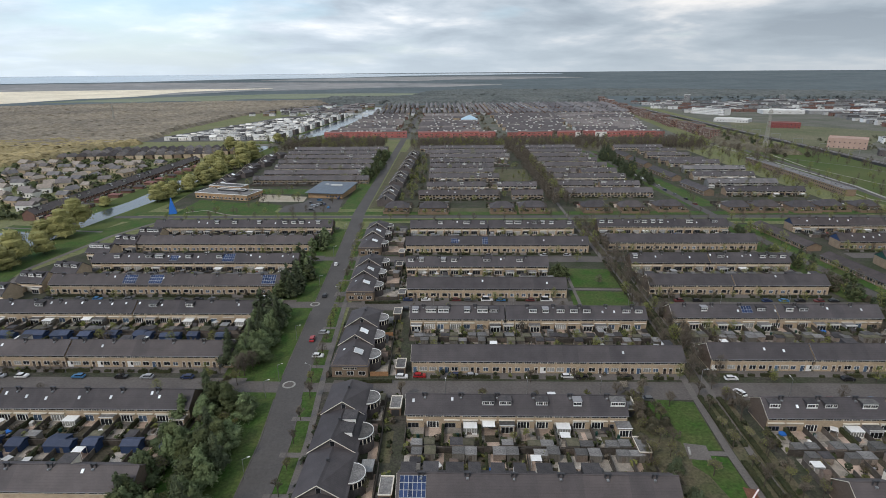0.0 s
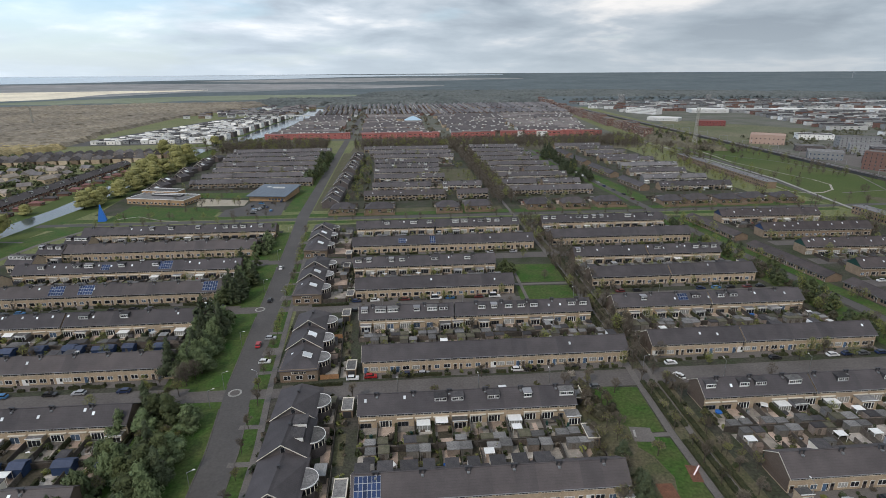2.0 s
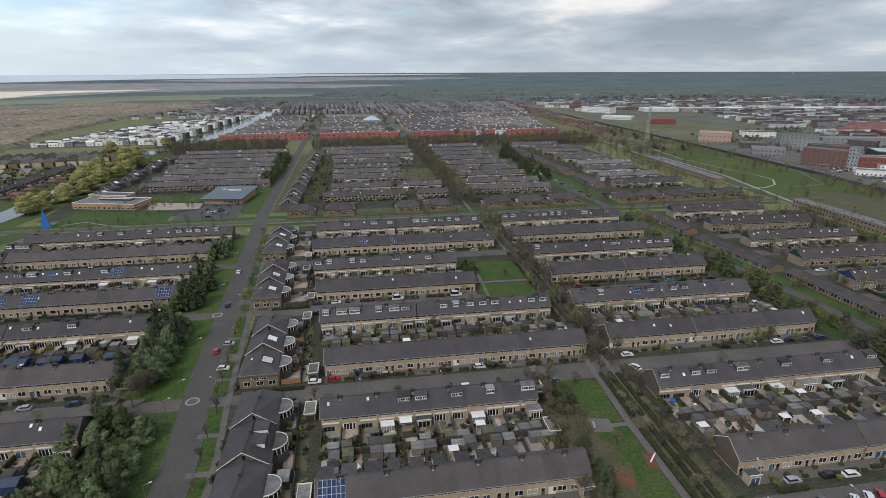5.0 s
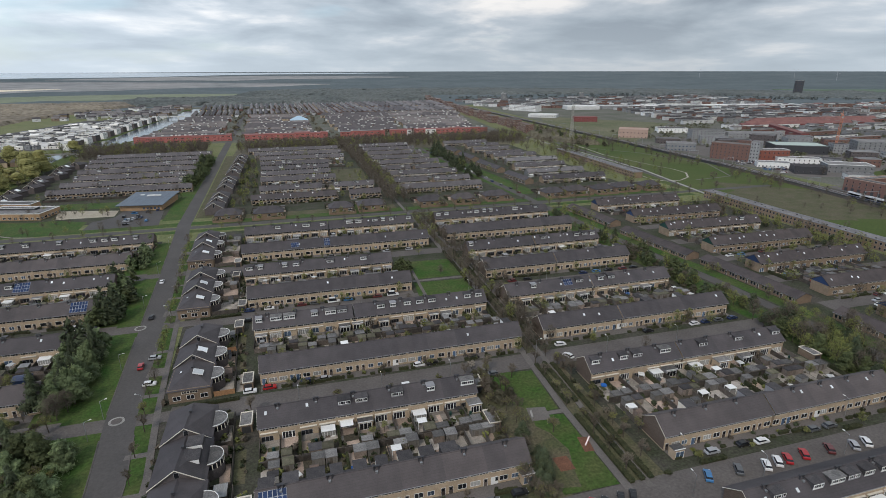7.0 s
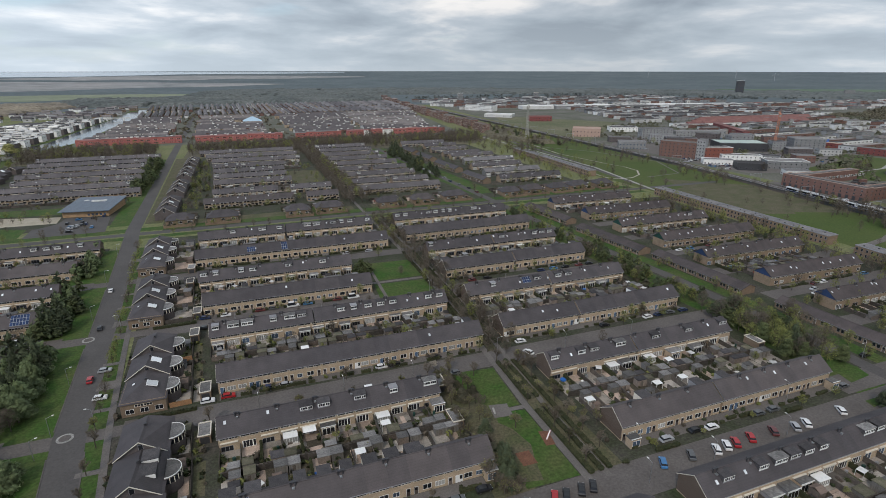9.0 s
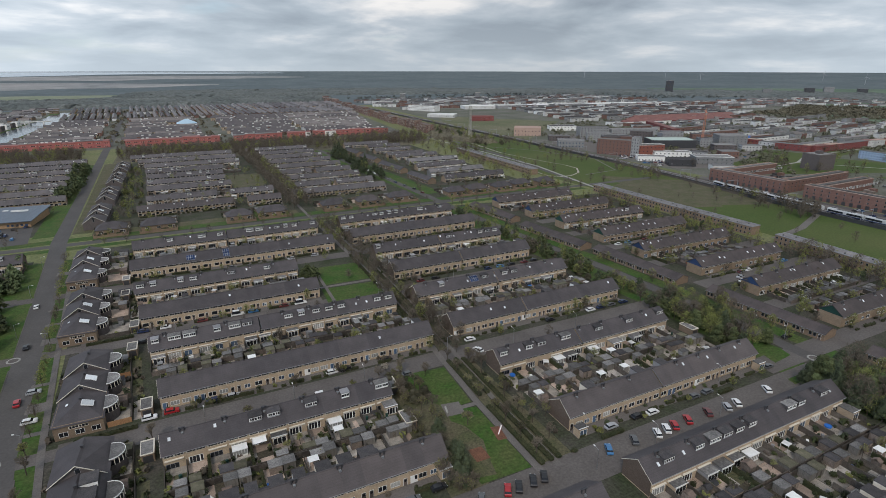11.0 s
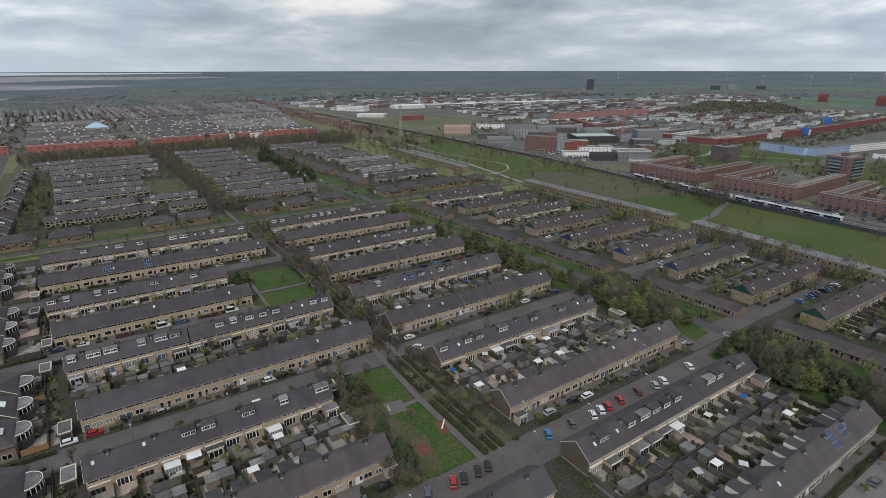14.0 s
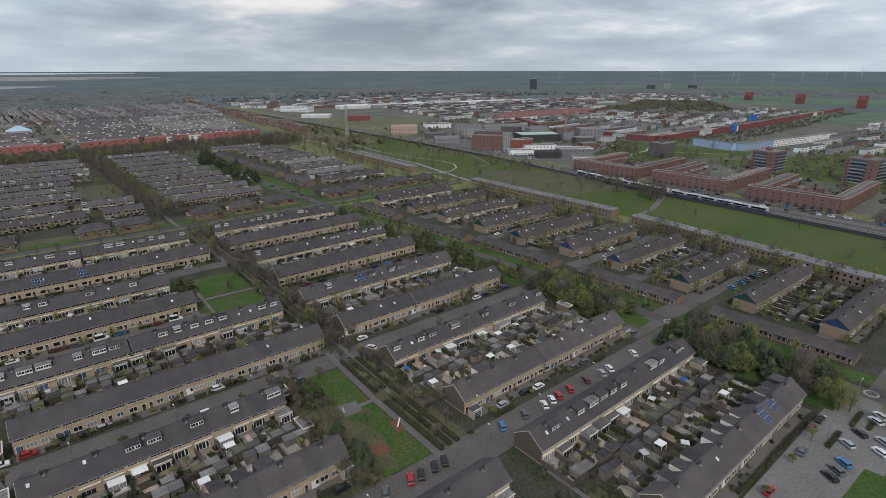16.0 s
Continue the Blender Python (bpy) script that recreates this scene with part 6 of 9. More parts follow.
for x, y in ((-207, 229), (-199, 243), (-191, 256), (-193, 287), (-187, 303), (-181, 318)):
    terrace(-7, 7, y, False, 1, 1.0, 0.5, ROOF, ang=-8, cx=x, unit=5.5, ridge=8.6, hd=5, label="stepped brick house with a dark gable roof and white dormers", group="stepped houses")

# garages with a white roof rim
GAR_BODY = Build().box(-1.6, 1.6, -3.2, 3.2, 0, 2.6).mesh("body", TAN)
GAR_TOP = Build().box(-1.7, 1.7, -3.3, 3.3, 2.6, 2.7, 0).box(-1.75, -1.58, -3.35, 3.35, 2.7, 2.86, 1).box(1.45, 1.75, -3.35, 3.35, 2.7, 2.92, 1).box(-1.75, 1.75, -3.35, -3.05, 2.7, 2.92, 1).box(-1.75, 1.75, 3.05, 3.35, 2.7, 2.92, 1).mesh("roof", FELT, CREAM)
GAR_DOOR = Build().box(-1.2, 1.2, -3.26, -3.2, 0.05, 2.2).mesh("garage_door", STEEL_DARK)
for x, y in ((-15.2, 141.5), (-15.4, 164.5), (-20.0, 207.5), (-19.6, 228.5), (-23.8, 266), (-24, 287), (-14.8, 106.5), (53.5, 121), (178, 122), (56, 140)):
    r = root("garage", pose(x, y, 0, 0, 0, TURN), "flat-roofed brick garage with a white roof rim", "garage", "garages")
    part("body", GAR_BODY, r), part("roof", GAR_TOP, r), part("garage_door", GAR_DOOR, r)

# ---- second estate beyond the cross road ----
for y, x0, x1 in ((692, -191, -71), (658.5, -190, -72), (625, -185, -73), (590, -182, -74), (557, -176, -75.5), (525, -177, -73), (495.5, -178, -70)):
    terrace(x0, x1, y, y < 505, 1, 0.12, 0.12, ROOF_MID, EAST_BRICK, group="far terraces", eave=4.2, ridge=6.9, hd=4.4)
for y, x0, x1 in ((696, -30, 77), (658.5, -22, 77), (624.5, -16, 76), (590, -15, 55), (560, -14, 52), (531, -14, 51), (501, -14, 52), (461, -14.6, 36), (460, 46, 80.5), (428, -20.4, 45), (426.7, 55, 80)):
    terrace(x0, x1, y, y < 440, 1, 0.12, 0.2, ROOF_BROWN if y < 440 else ROOF_MID, EAST_BRICK, group="far terraces", eave=4.2, ridge=6.9, hd=4.4)
for y, x0, x1 in ((697, 94, 169), (662, 98, 169), (627, 100, 169), (593.5, 101, 169), (560, 102, 170), (526.5, 99, 130), (525.5, 135, 170), (496.5, 96, 169), (462.5, 92, 130), (461, 136, 170), (432.5, 91, 170.5)):
    terrace(x0, x1, y, y < 440, 1, 0.12, 0.2, ROOF_MID, EAST_BRICK, group="far terraces", eave=4.2, ridge=6.9, hd=4.4)
for y, x0, x1, rf in ((692, 218, 279, ROOF_MID), (661, 240, 284, ROOF_MID), (625, 236, 285, ROOF_MID), (589.5, 238, 285, ROOF_MID), (571, 240, 293, ROOF_MID), (533.5, 240, 300, ROOF_LIGHT), (500.5, 234, 291, ROOF_MID), (466, 232, 292, ROOF_LIGHT), (433, 231, 295, ROOF)):
    terrace(x0, x1, y, False, 1, 0.05, 0.3, rf, wall=GREY_RENDER if rf is ROOF_LIGHT else EAST_BRICK, group="far terraces", eave=4.2, ridge=6.9, hd=4.4, label="row of houses with a pale worn roof and grey walls" if rf is ROOF_LIGHT else "")
for y0, y1, x in ((430, 470, 216), (490, 540, 214), (560, 600, 213), (615, 655, 212)):
    terrace(-(y1 - y0) / 2, (y1 - y0) / 2, (y0 + y1) / 2, True, 0, 0, 0, ROOF, TAN, ang=-86, eave=4.0, ridge=6.2, hd=4.4, cx=x, label="low brown brick row end-on to the road", group="low rows", windows="low")


for y, x0, x1 in [(v, -180, -78) for v in (495.5, 525, 557, 590, 625, 658)] + [(v, -14, 50 if v < 570 else 74) for v in (428, 461, 501, 531, 560, 590, 624, 658)] + [(v, 99, 169) for v in (432, 462, 496, 526, 560, 593, 627, 662)] + [(v, 240, 288) for v in (433, 466, 500, 533, 589, 625)]:
    gardens(x0 + 3, x1 - 3, y, 1, 10.5, SHEDS, False, plants=0.6, hd=4.6)
    if y > 440:
        gardens(x0 + 3, x1 - 3, y, -1, 10.5, SHEDS, False, plants=0.8, hd=4.6)


def hip_house(x, y, w, d, e=3.4, h=6.3, wallm=None, roofm=None, ang=0.0, name="detached_house", label="brown brick house with a hipped dark roof", group="hipped houses", wins=2, door=True):
    r = root(name, pose(x, y, 0, 0, 0, ang), label, "house", group)
    part("wall", Build().box(-w / 2, w / 2, -d / 2, d / 2, 0, e).mesh("wall", wallm or TAN), r)
    o = 0.5
    A, B_, C, D = (-w / 2 - o, -d / 2 - o, e - 0.1), (w / 2 + o, -d / 2 - o, e - 0.1), (w / 2 + o, d / 2 + o, e - 0.1), (-w / 2 - o, d / 2 + o, e - 0.1)
    k = min(w, d) * 0.42
    P, Q = ((-w / 2 + k, 0, h), (w / 2 - k, 0, h)) if w >= d else ((0, -d / 2 + k, h), (0, d / 2 - k, h))
    b = Build()
    if w >= d:
        b.face([A, B_, Q, P]).face([B_, C, Q]).face([C, D, P, Q]).face([D, A, P])
    else:
        b.face([A, B_, P]).face([B_, C, Q, P]).face([C, D, Q]).face([D, A, P, Q])
    b.box(-w / 2 - o, w / 2 + o, -d / 2 - o, d / 2 + o, e - 0.22, e - 0.1)
    part("roof", b.mesh("roof", roofm or ROOF), r)
    for i in range(wins):
        part("window", WIN_FRONT, r, (-w / 2 + w * (i + 0.5) / wins - 0.9, -d / 2, 0.9))
    if e > 4:
        for i in range(wins):
            part("window", WIN_SMALL, r, (-w / 2 + w * (i + 0.5) / wins - 0.5, -d / 2, 3.4))
    if door:
        part("door", DOOR, r, (w / 2 - 1.5, -d / 2, 0.05))
    return r


for x, y, w in ((-35, 391, 17), (-8, 389, 20), (43, 388, 17), (66, 389, 20), (112, 388, 19), (139, 387, 18), (167, 389, 20), (216, 385, 17), (238, 386, 18), (262, 384, 17), (284, 386, 18), (309, 384, 17)):
    d = rng.uniform(10, 12)
    hip_house(x, y, w, d, 3.4, 7.0, wallm=RED_TAN, roofm=rng.choice((ROOF, ROOF_BROWN)), ang=TURN, wins=3)
    r = root("garden_wall", pose(x, y - d / 2 - 6.5, 0, 0, 0, TURN), "brown brick wall round a front garden", "wall", "garden walls")
    part("front_wall", Build().box(-w / 2 - 1, w / 2 + 1, -0.15, 0.15, 0, 1.7).mesh("front_wall", RED_TAN), r)
    for q in (-w / 2 - 1, w / 2 + 1):
        part("side_wall", Build().box(q - 0.15, q + 0.15, 0.15, 6.2, 0, 1.7).mesh("side_wall", RED_TAN), r)
    gardens(x - w / 2 - 2, x + w / 2 + 2, y, 1, 12, SHEDS, False, unit=9, hd=d / 2 + 0.3, plants=2.2)
    for _ in range(9):
        shrub(x + rng.uniform(-w / 2, w / 2), y - d / 2 - rng.uniform(0.8, 5.6), rng.uniform(0.7, 1.4))
    for _ in range(2):
        tree("bare", x + rng.uniform(-w / 2, w / 2), y - d / 2 - rng.uniform(1.5, 8), rng.choice((0, 2, 3, 4)), rng.uniform(0.5, 0.75))

for x0, x1, y in ((-20, 45, 428), (55, 80, 426.7), (91, 170, 432.5), (231, 295, 433)):
    front_hedges(x0, x1, y, -1, 4.4)
for x0, x1 in ((-46, 84), (98, 182), (206, 322)):
    sheet("lawn", [(x0, 376 - 0.025 * x0), (x1, 376 - 0.025 * x1), (x1, 396 - 0.025 * x1), (x0, 396 - 0.025 * x0)], 0.055, LAWN_WORN, "worn grass round the hipped houses", "grass")

# ---- school, pyramid, hall ----
SCHOOL_BRICK = surf("orange_tan_brick", (0.40, 0.265, 0.155), (0.31, 0.205, 0.12), 0.4, 0.9, place="object", grain=0.25)
slab_building("school", pose(-180.5, 441, 0, 0, 0, -16), 50, 22, 4.4, SCHOOL_BRICK, FELT, 1, 13, WIN_FRONT, "low orange-tan brick school with flat white-edged roofs", "school", sides=(0, 1))
slab_building("school_wing", pose(-187, 458, 0, 0, 0, -16), 32, 11, 6.2, SCHOOL_BRICK, FELT, 1, 8, WIN_FRONT, "taller school wing with a flat roof", "school", sides=(0,), inset=3.6)
slab_building("roof_lantern", pose(-178, 443, 4.5, 0, 0, -16), 26, 5, 1.3, STEEL_DARK, FELT, 1, 6, WIN_FRONT, "dark roof lantern with a pale flat roof", "roof lantern", sides=(), inset=0.1)
hall = root("sports_hall", pose(-95, 449, 0, 0, 0, -10), "low hall with a blue-grey metal roof and timber walls", "hall")
part("wall", Build().box(-15, 14.5, -17, 18, 0, 4.2).mesh("wall", SCHOOL_BRICK), hall)
part("roof", Build().prism([(-19, 4.1), (20, 6.0), (20, 6.4), (-19, 4.5)], -17, 16, "x").mesh("roof", surf("blue_grey_metal_roof", (0.085, 0.11, 0.145), (0.115, 0.14, 0.175), 0.2, 0.45, 0.3, place="object", streak=(3, 0.3, 1))), hall)
part("roof_unit", Build().box(-4, 6, 6, 8, 5.3, 6.6).box(-10, -7, 9, 11, 5.4, 6.3).mesh("roof_unit", TOWN_WHITE), hall)
for i in range(5):
    part("window", WIN_BLUE, hall, (1 + 2.6 * i, -17, 0.9))
pyr = root("blue_pyramid", pose(-202, 386, 0, 0, 0, 20), "tall slim bright blue pyramid on the grass", "pyramid")
part("body", Build().face([(-2.8, -2.8, 0), (2.8, -2.8, 0), (0.4, -0.4, 11), (-0.4, -0.4, 11)]).face([(2.8, -2.8, 0), (2.8, 2.8, 0), (0.4, 0.4, 11), (0.4, -0.4, 11)]).face([(2.8, 2.8, 0), (-2.8, 2.8, 0), (-0.4, 0.4, 11), (0.4, 0.4, 11)]).face([(-2.8, 2.8, 0), (-2.8, -2.8, 0), (-0.4, -0.4, 11), (-0.4, 0.4, 11)]).mesh("body", BRIGHT_BLUE), pyr)
part("cap", Build().face([(-0.5, -0.5, 11), (0.5, -0.5, 11), (0, 0, 12.2)]).face([(0.5, -0.5, 11), (0.5, 0.5, 11), (0, 0, 12.2)]).face([(0.5, 0.5, 11), (-0.5, 0.5, 11), (0, 0, 12.2)]).face([(-0.5, 0.5, 11), (-0.5, -0.5, 11), (0, 0, 12.2)]).mesh("cap", BRIGHT_BLUE), pyr)

# ---- canal side: long red row, detached houses ----
for i in range(7):
    k = (i + 0.5) / 7
    terrace(-17.8, 17.8, 368 + 250 * k, False, 1, 0.2, 0.1, ROOF_BROWN, RED_BRICK, ang=87.7, cx=-296 + 10 * k, unit=6, eave=5, ridge=8.0, hd=4.5,
            label="dark red brick row of houses beside the canal", group="canal row", canopy=False)
for i in range(14):
    k = (i + 0.5) / 14
    hip_house(-282 + 13 * k, 364 + 244 * k, 6, 9, 2.4, 3.6, RED_BRICK, rng.choice((ROOF_RED, ROOF_BROWN, ROOF_RED)), 87, "boat_house", "small red-roofed house at the water's edge", "canal houses", 1, False)


# ---- third estate: red row and the dark rows behind it ----
def far_row(x0, y0, x1, y1, h, d, wallm, roofm, label, group, pitched=2.2, win=WIN_STRIP, step=6.5, side=0, lines=(0.5,), joined=False):
    ln, an = math.hypot(x1 - x0, y1 - y0), math.degrees(math.atan2(y1 - y0, x1 - x0))
    n, pile = int(ln / step), Pile()
    me = FAR_STRIP if win is WIN_STRIP else FAR_DARK
    far_off = math.hypot((x0 + x1) / 2, (y0 + y1) / 2) > 1000 or joined
    if far_off:
        m = pose((x0 + x1) / 2, (y0 + y1) / 2, 0, 0, 0, an)
        b = Build().box(-ln / 2, ln / 2, -d / 2, d / 2, 0, h, 0)
        if pitched:
            b.prism([(-d / 2 - 0.4, h - 0.1), (d / 2 + 0.4, h - 0.1), (d / 2 + 0.4, h + 0.05), (0, h + pitched), (-d / 2 - 0.4, h + 0.05)], -ln / 2 - 0.3, ln / 2 + 0.3, "x", 1)
        else:
            b.box(-ln / 2 - 0.2, ln / 2 + 0.2, -d / 2 - 0.2, d / 2 + 0.2, h, h + 0.35, 1)
        FAR_PILES["row"].add(b.mesh("far_row", wallm, roofm), m)
        for q in lines:
            for i in range(n):
                FAR_PILES["row"].add(me, m @ pose(-ln / 2 + ln * (i + 0.5) / n - (2.4 if win is WIN_STRIP else 0.6), -d / 2, h * q))
        return None
    r = root("far_house_row", pose((x0 + x1) / 2, (y0 + y1) / 2, 0, 0, 0, an), label, "terrace", group)
    part("wall", Build().box(-ln / 2, ln / 2, -d / 2, d / 2, 0, h).mesh("wall", wallm), r)
    if pitched:
        part("roof", Build().prism([(-d / 2 - 0.4, h - 0.1), (d / 2 + 0.4, h - 0.1), (d / 2 + 0.4, h + 0.05), (0, h + pitched), (-d / 2 - 0.4, h + 0.05)], -ln / 2 - 0.3, ln / 2 + 0.3, "x").mesh("roof", roofm), r)
    else:
        part("roof", Build().box(-ln / 2 - 0.2, ln / 2 + 0.2, -d / 2 - 0.2, d / 2 + 0.2, h, h + 0.35).mesh("roof", roofm), r)
    for q in lines:
        for i in range(n):
            pile.add(me, pose(-ln / 2 + ln * (i + 0.5) / n - (2.4 if win is WIN_STRIP else 0.6), -d / 2, h * q))
    pile.done("window_rest", r)
    return r


for r_ in range(3):
    for i in range(17):
        x, y = -455 + i * 11 + r_ * 12, 640 + r_ * 26 + i * 1.3
        far_row(x, y - 5, x + 0.4, y + 5, 5.0, 9, rng.choice((CREAM_RENDER, TAN, BUFF)), rng.choice((ROOF_BROWN, FAR_ROOF)), "dwelling with a steep dark gable roof", "canal estate", 3.8, WIN_DARK, 4, lines=(0.2, 0.6), joined=True)
for gx in range(-500, -304, 22):
    for gy in range(372, 610, 23):
        if gx > -372 - (gy - 400) * 0.55:
            x, y, q = gx + rng.uniform(-5, 5), gy + rng.uniform(-5, 5), radians(rng.choice((0, 90, 20, 70, -15)))
            # Sunlight over these houses is put into paler walls and roofs.
            w, wm, rm = rng.uniform(9, 13), rng.choice((CREAM_RENDER, CREAM_RENDER, BUFF, WHITE_RENDER)), rng.choice((FAR_ROOF, ROOF_LIGHT, PALE_TILE))
            far_row(x - w / 2 * math.cos(q), y - w / 2 * math.sin(q), x + w / 2 * math.cos(q), y + w / 2 * math.sin(q), rng.choice((3.0, 4.6)), 8.5, wm, rm, "detached cream house with a tiled gable roof", "canal estate", rng.uniform(2.4, 3.4), WIN_DARK, 3.6, lines=(0.25,))
for x0, x1, y in ((-186, -57, 851), (-39, 82, 841), (99, 167, 836), (176, 210, 834), (216, 338, 836)):
    x = x0
    while x < x1 - 6:
        w = min(rng.uniform(10, 26), x1 - x)
        far_row(x, y + 2 - (x - x0) * 0.03, x + w - 0.3, y + 2 - (x + w - x0) * 0.03, rng.uniform(7.8, 9.4), 9, WHITE_RENDER if rng.random() < 0.08 else FAR_RED, rng.choice((RED_TILE, RED_TILE, FAR_ROOF)), "red terrace across the end of the estate", "red terraces", 1.2, WIN_STRIP, 7, lines=(0.12, 0.6), joined=True)
        x += w
    far_row(x0 + 6, y + 17, x1 - 6, y + 12, 7.0, 6, TOWN_WHITE, ROOF, "pale terrace behind the red row", "third estate", 1.8, WIN_STRIP, 16)
DORMER_BOX = Build().box(-1.6, 1.6, -1.2, 1.2, 0, 1.5, 0).box(-1.75, 1.75, -1.35, 1.35, 1.5, 1.65, 1).mesh("far_dormer", WHITE_RENDER, FELT_DARK)
for x0, x1, y in ((-186, -57, 851), (-39, 82, 841), (99, 167, 836), (216, 338, 836)):
    x = x0 + 4
    while x < x1:
        if rng.random() < 0.6:
            FAR_PILES["row"].add(DORMER_BOX, pose(x, y + 0.8 - (x - x0) * 0.03, 9.4))
        x += rng.uniform(4, 9)
for j in range(13):
    y = 884 + j * 28
    for x0, x1 in ((-178 + j * 1.6, -75), (-42, 62 + j), (105, 205 + j * 4), (214 + j * 3, 332 + j * 7)):
        x, rm = x0 + rng.uniform(-5, 5), rng.choice((FAR_ROOF, ROOF_MID, ROOF_MID))
        if abs(y - 1100) < 30 and x0 == -42:
            x1 = 20
        while x < x1 - 8:
            w = min(rng.uniform(22, 52), x1 - x)
            far_row(x, y, x + w - rng.choice((0.4, 0.4, 5)), y - 0.4, 5.2, 9.0, rng.choice((EAST_BRICK, RED_BRICK, BUFF, TOWN_WHITE)), rm if rng.random() < 0.8 else FAR_ROOF, "terrace of the third estate", "third estate", 3.2, WIN_STRIP, 8, lines=(0.5, 0.1), joined=True)
            for _ in range(3):
                if rng.random() < 0.5:
                    FAR_PILES["row"].add(DORMER_BOX, pose(x + rng.uniform(2, w - 2), y - 2.2, 6.2))
            x += w
for y0, y1 in ((1268, 1420), (1440, 1640)):
    x = -158
    while x < 430 + (y0 > 1400) * 60:
        if not -66 < x < -44:
            lean, q = (x - 100) * 0.03, y0 + rng.uniform(-8, 8)
            wm, rm = rng.choice((BUFF, RED_BRICK, TOWN_WHITE, RED_BRICK)), rng.choice((FAR_ROOF, ROOF_MID, ROOF_MID, ROOF_LIGHT))
            while q < y1 - 20:
                e = min(q + rng.uniform(40, 80), y1)
                far_row(x + lean * (q - y0) / 150, q, x + lean * (e - y0) / 150, e - 3, 5.2, 7.5, wm, rm, "far row of houses end-on", "third estate", 3.4, WIN_SMALL, 12, joined=True)
                q = e + rng.choice((0, 6))
        x += rng.uniform(11.5, 14)
for j in range(9):
    x = -470 + j * 18
    while x < -225 + j * 3:
        w = rng.uniform(10, 22)
        if rng.random() < 0.8:
            far_row(x, 1290 + j * 42 + rng.uniform(-8, 8), x + w, 1290 + j * 42 + rng.uniform(-8, 8), rng.uniform(5, 6.5), 9, rng.choice((TOWN_WHITE, TAN, GREY_RENDER, TOWN_WHITE)), rng.choice((FAR_ROOF, ROOF, ROOF_LIGHT)), "house row beyond the canal", "third estate", rng.uniform(2.2, 3.4), WIN_STRIP, 9, lines=(0.5,), joined=True)
        x += w + rng.uniform(0, 9)
bh = root("blue_roofed_hall", pose(52, 1100, 0), "low hall under a pale blue hipped roof", "hall")
part("wall", Build().box(-15, 15, -11, 11, 0, 5.5).mesh("wall", WHITE_RENDER), bh)
part("roof", Build().face([(-17, -12.5, 5.4), (17, -12.5, 5.4), (2, 0, 13), (-2, 0, 13)]).face([(17, -12.5, 5.4), (17, 12.5, 5.4), (2, 0, 13)]).face([(17, 12.5, 5.4), (-17, 12.5, 5.4), (-2, 0, 13), (2, 0, 13)]).face([(-17, 12.5, 5.4), (-17, -12.5, 5.4), (-2, 0, 13)]).mesh("roof", plain("pale_blue_roof", (0.40, 0.55, 0.66), 0.5)), bh)

# white estate by the canal; sunlight on its roofs is put into pale colours
for j in range(29):
    y = 832 + j * 14.5
    xa, xb = -432 + j * 3.9 + (j > 21) * 20, -266 + j * 1.4
    x = xa + rng.uniform(0, 6)
    while x < xb:
        w = rng.uniform(5, 12)
        if rng.random() < 0.9:
            far_row(x, y + rng.uniform(-2, 2), x + w, y + rng.uniform(-2, 2), rng.uniform(3.6, 5.6), 7, ESTATE_WHITE if rng.random() < 0.85 else GREY_RENDER, rng.choice((ESTATE_WHITE, PALE_ROOF, FELT, PALE_ROOF, FELT_DARK)), "white rendered house in a dense white estate", "white estate", rng.choice((0, 0, 0, 1.8)), WIN_DARK, 5, lines=(0.35,), joined=True)
        x += w + rng.uniform(0.5, 5)
for i in range(15):
    k = i / 14
    x, y = -254 + 32 * k, 812 + 420 * k
    slab_building("canal_house", pose(x, y, 0, 0, 0, 80), 14, 9, 8.5, (WHITE_RENDER, DARK_BRICK)[i % 2], FELT, 2, 3, WIN_DARK, "tall narrow canal house, white or black", "house", sides=(0,), group="canal houses")

# ---- along the railway: red apartment blocks ----
for i in range(17):
    k = i / 16
    x, y = 398 + 96 * k ** 1.2 + (i % 3) * 3, 815 + 930 * k
    r = slab_building("apartment_block", pose(x, y, 0, 0, 0, 84), 46, 13, (13, 15.5, 12)[i % 3], RED_BRICK, (COURT_ROOF, FELT)[i % 2], 4, 11, FAR_WIN, "dark red brick apartment block beside the railway", "apartment block", PINK_RENDER if i % 2 else RED_BRICK, (2, 3), "red apartment blocks")

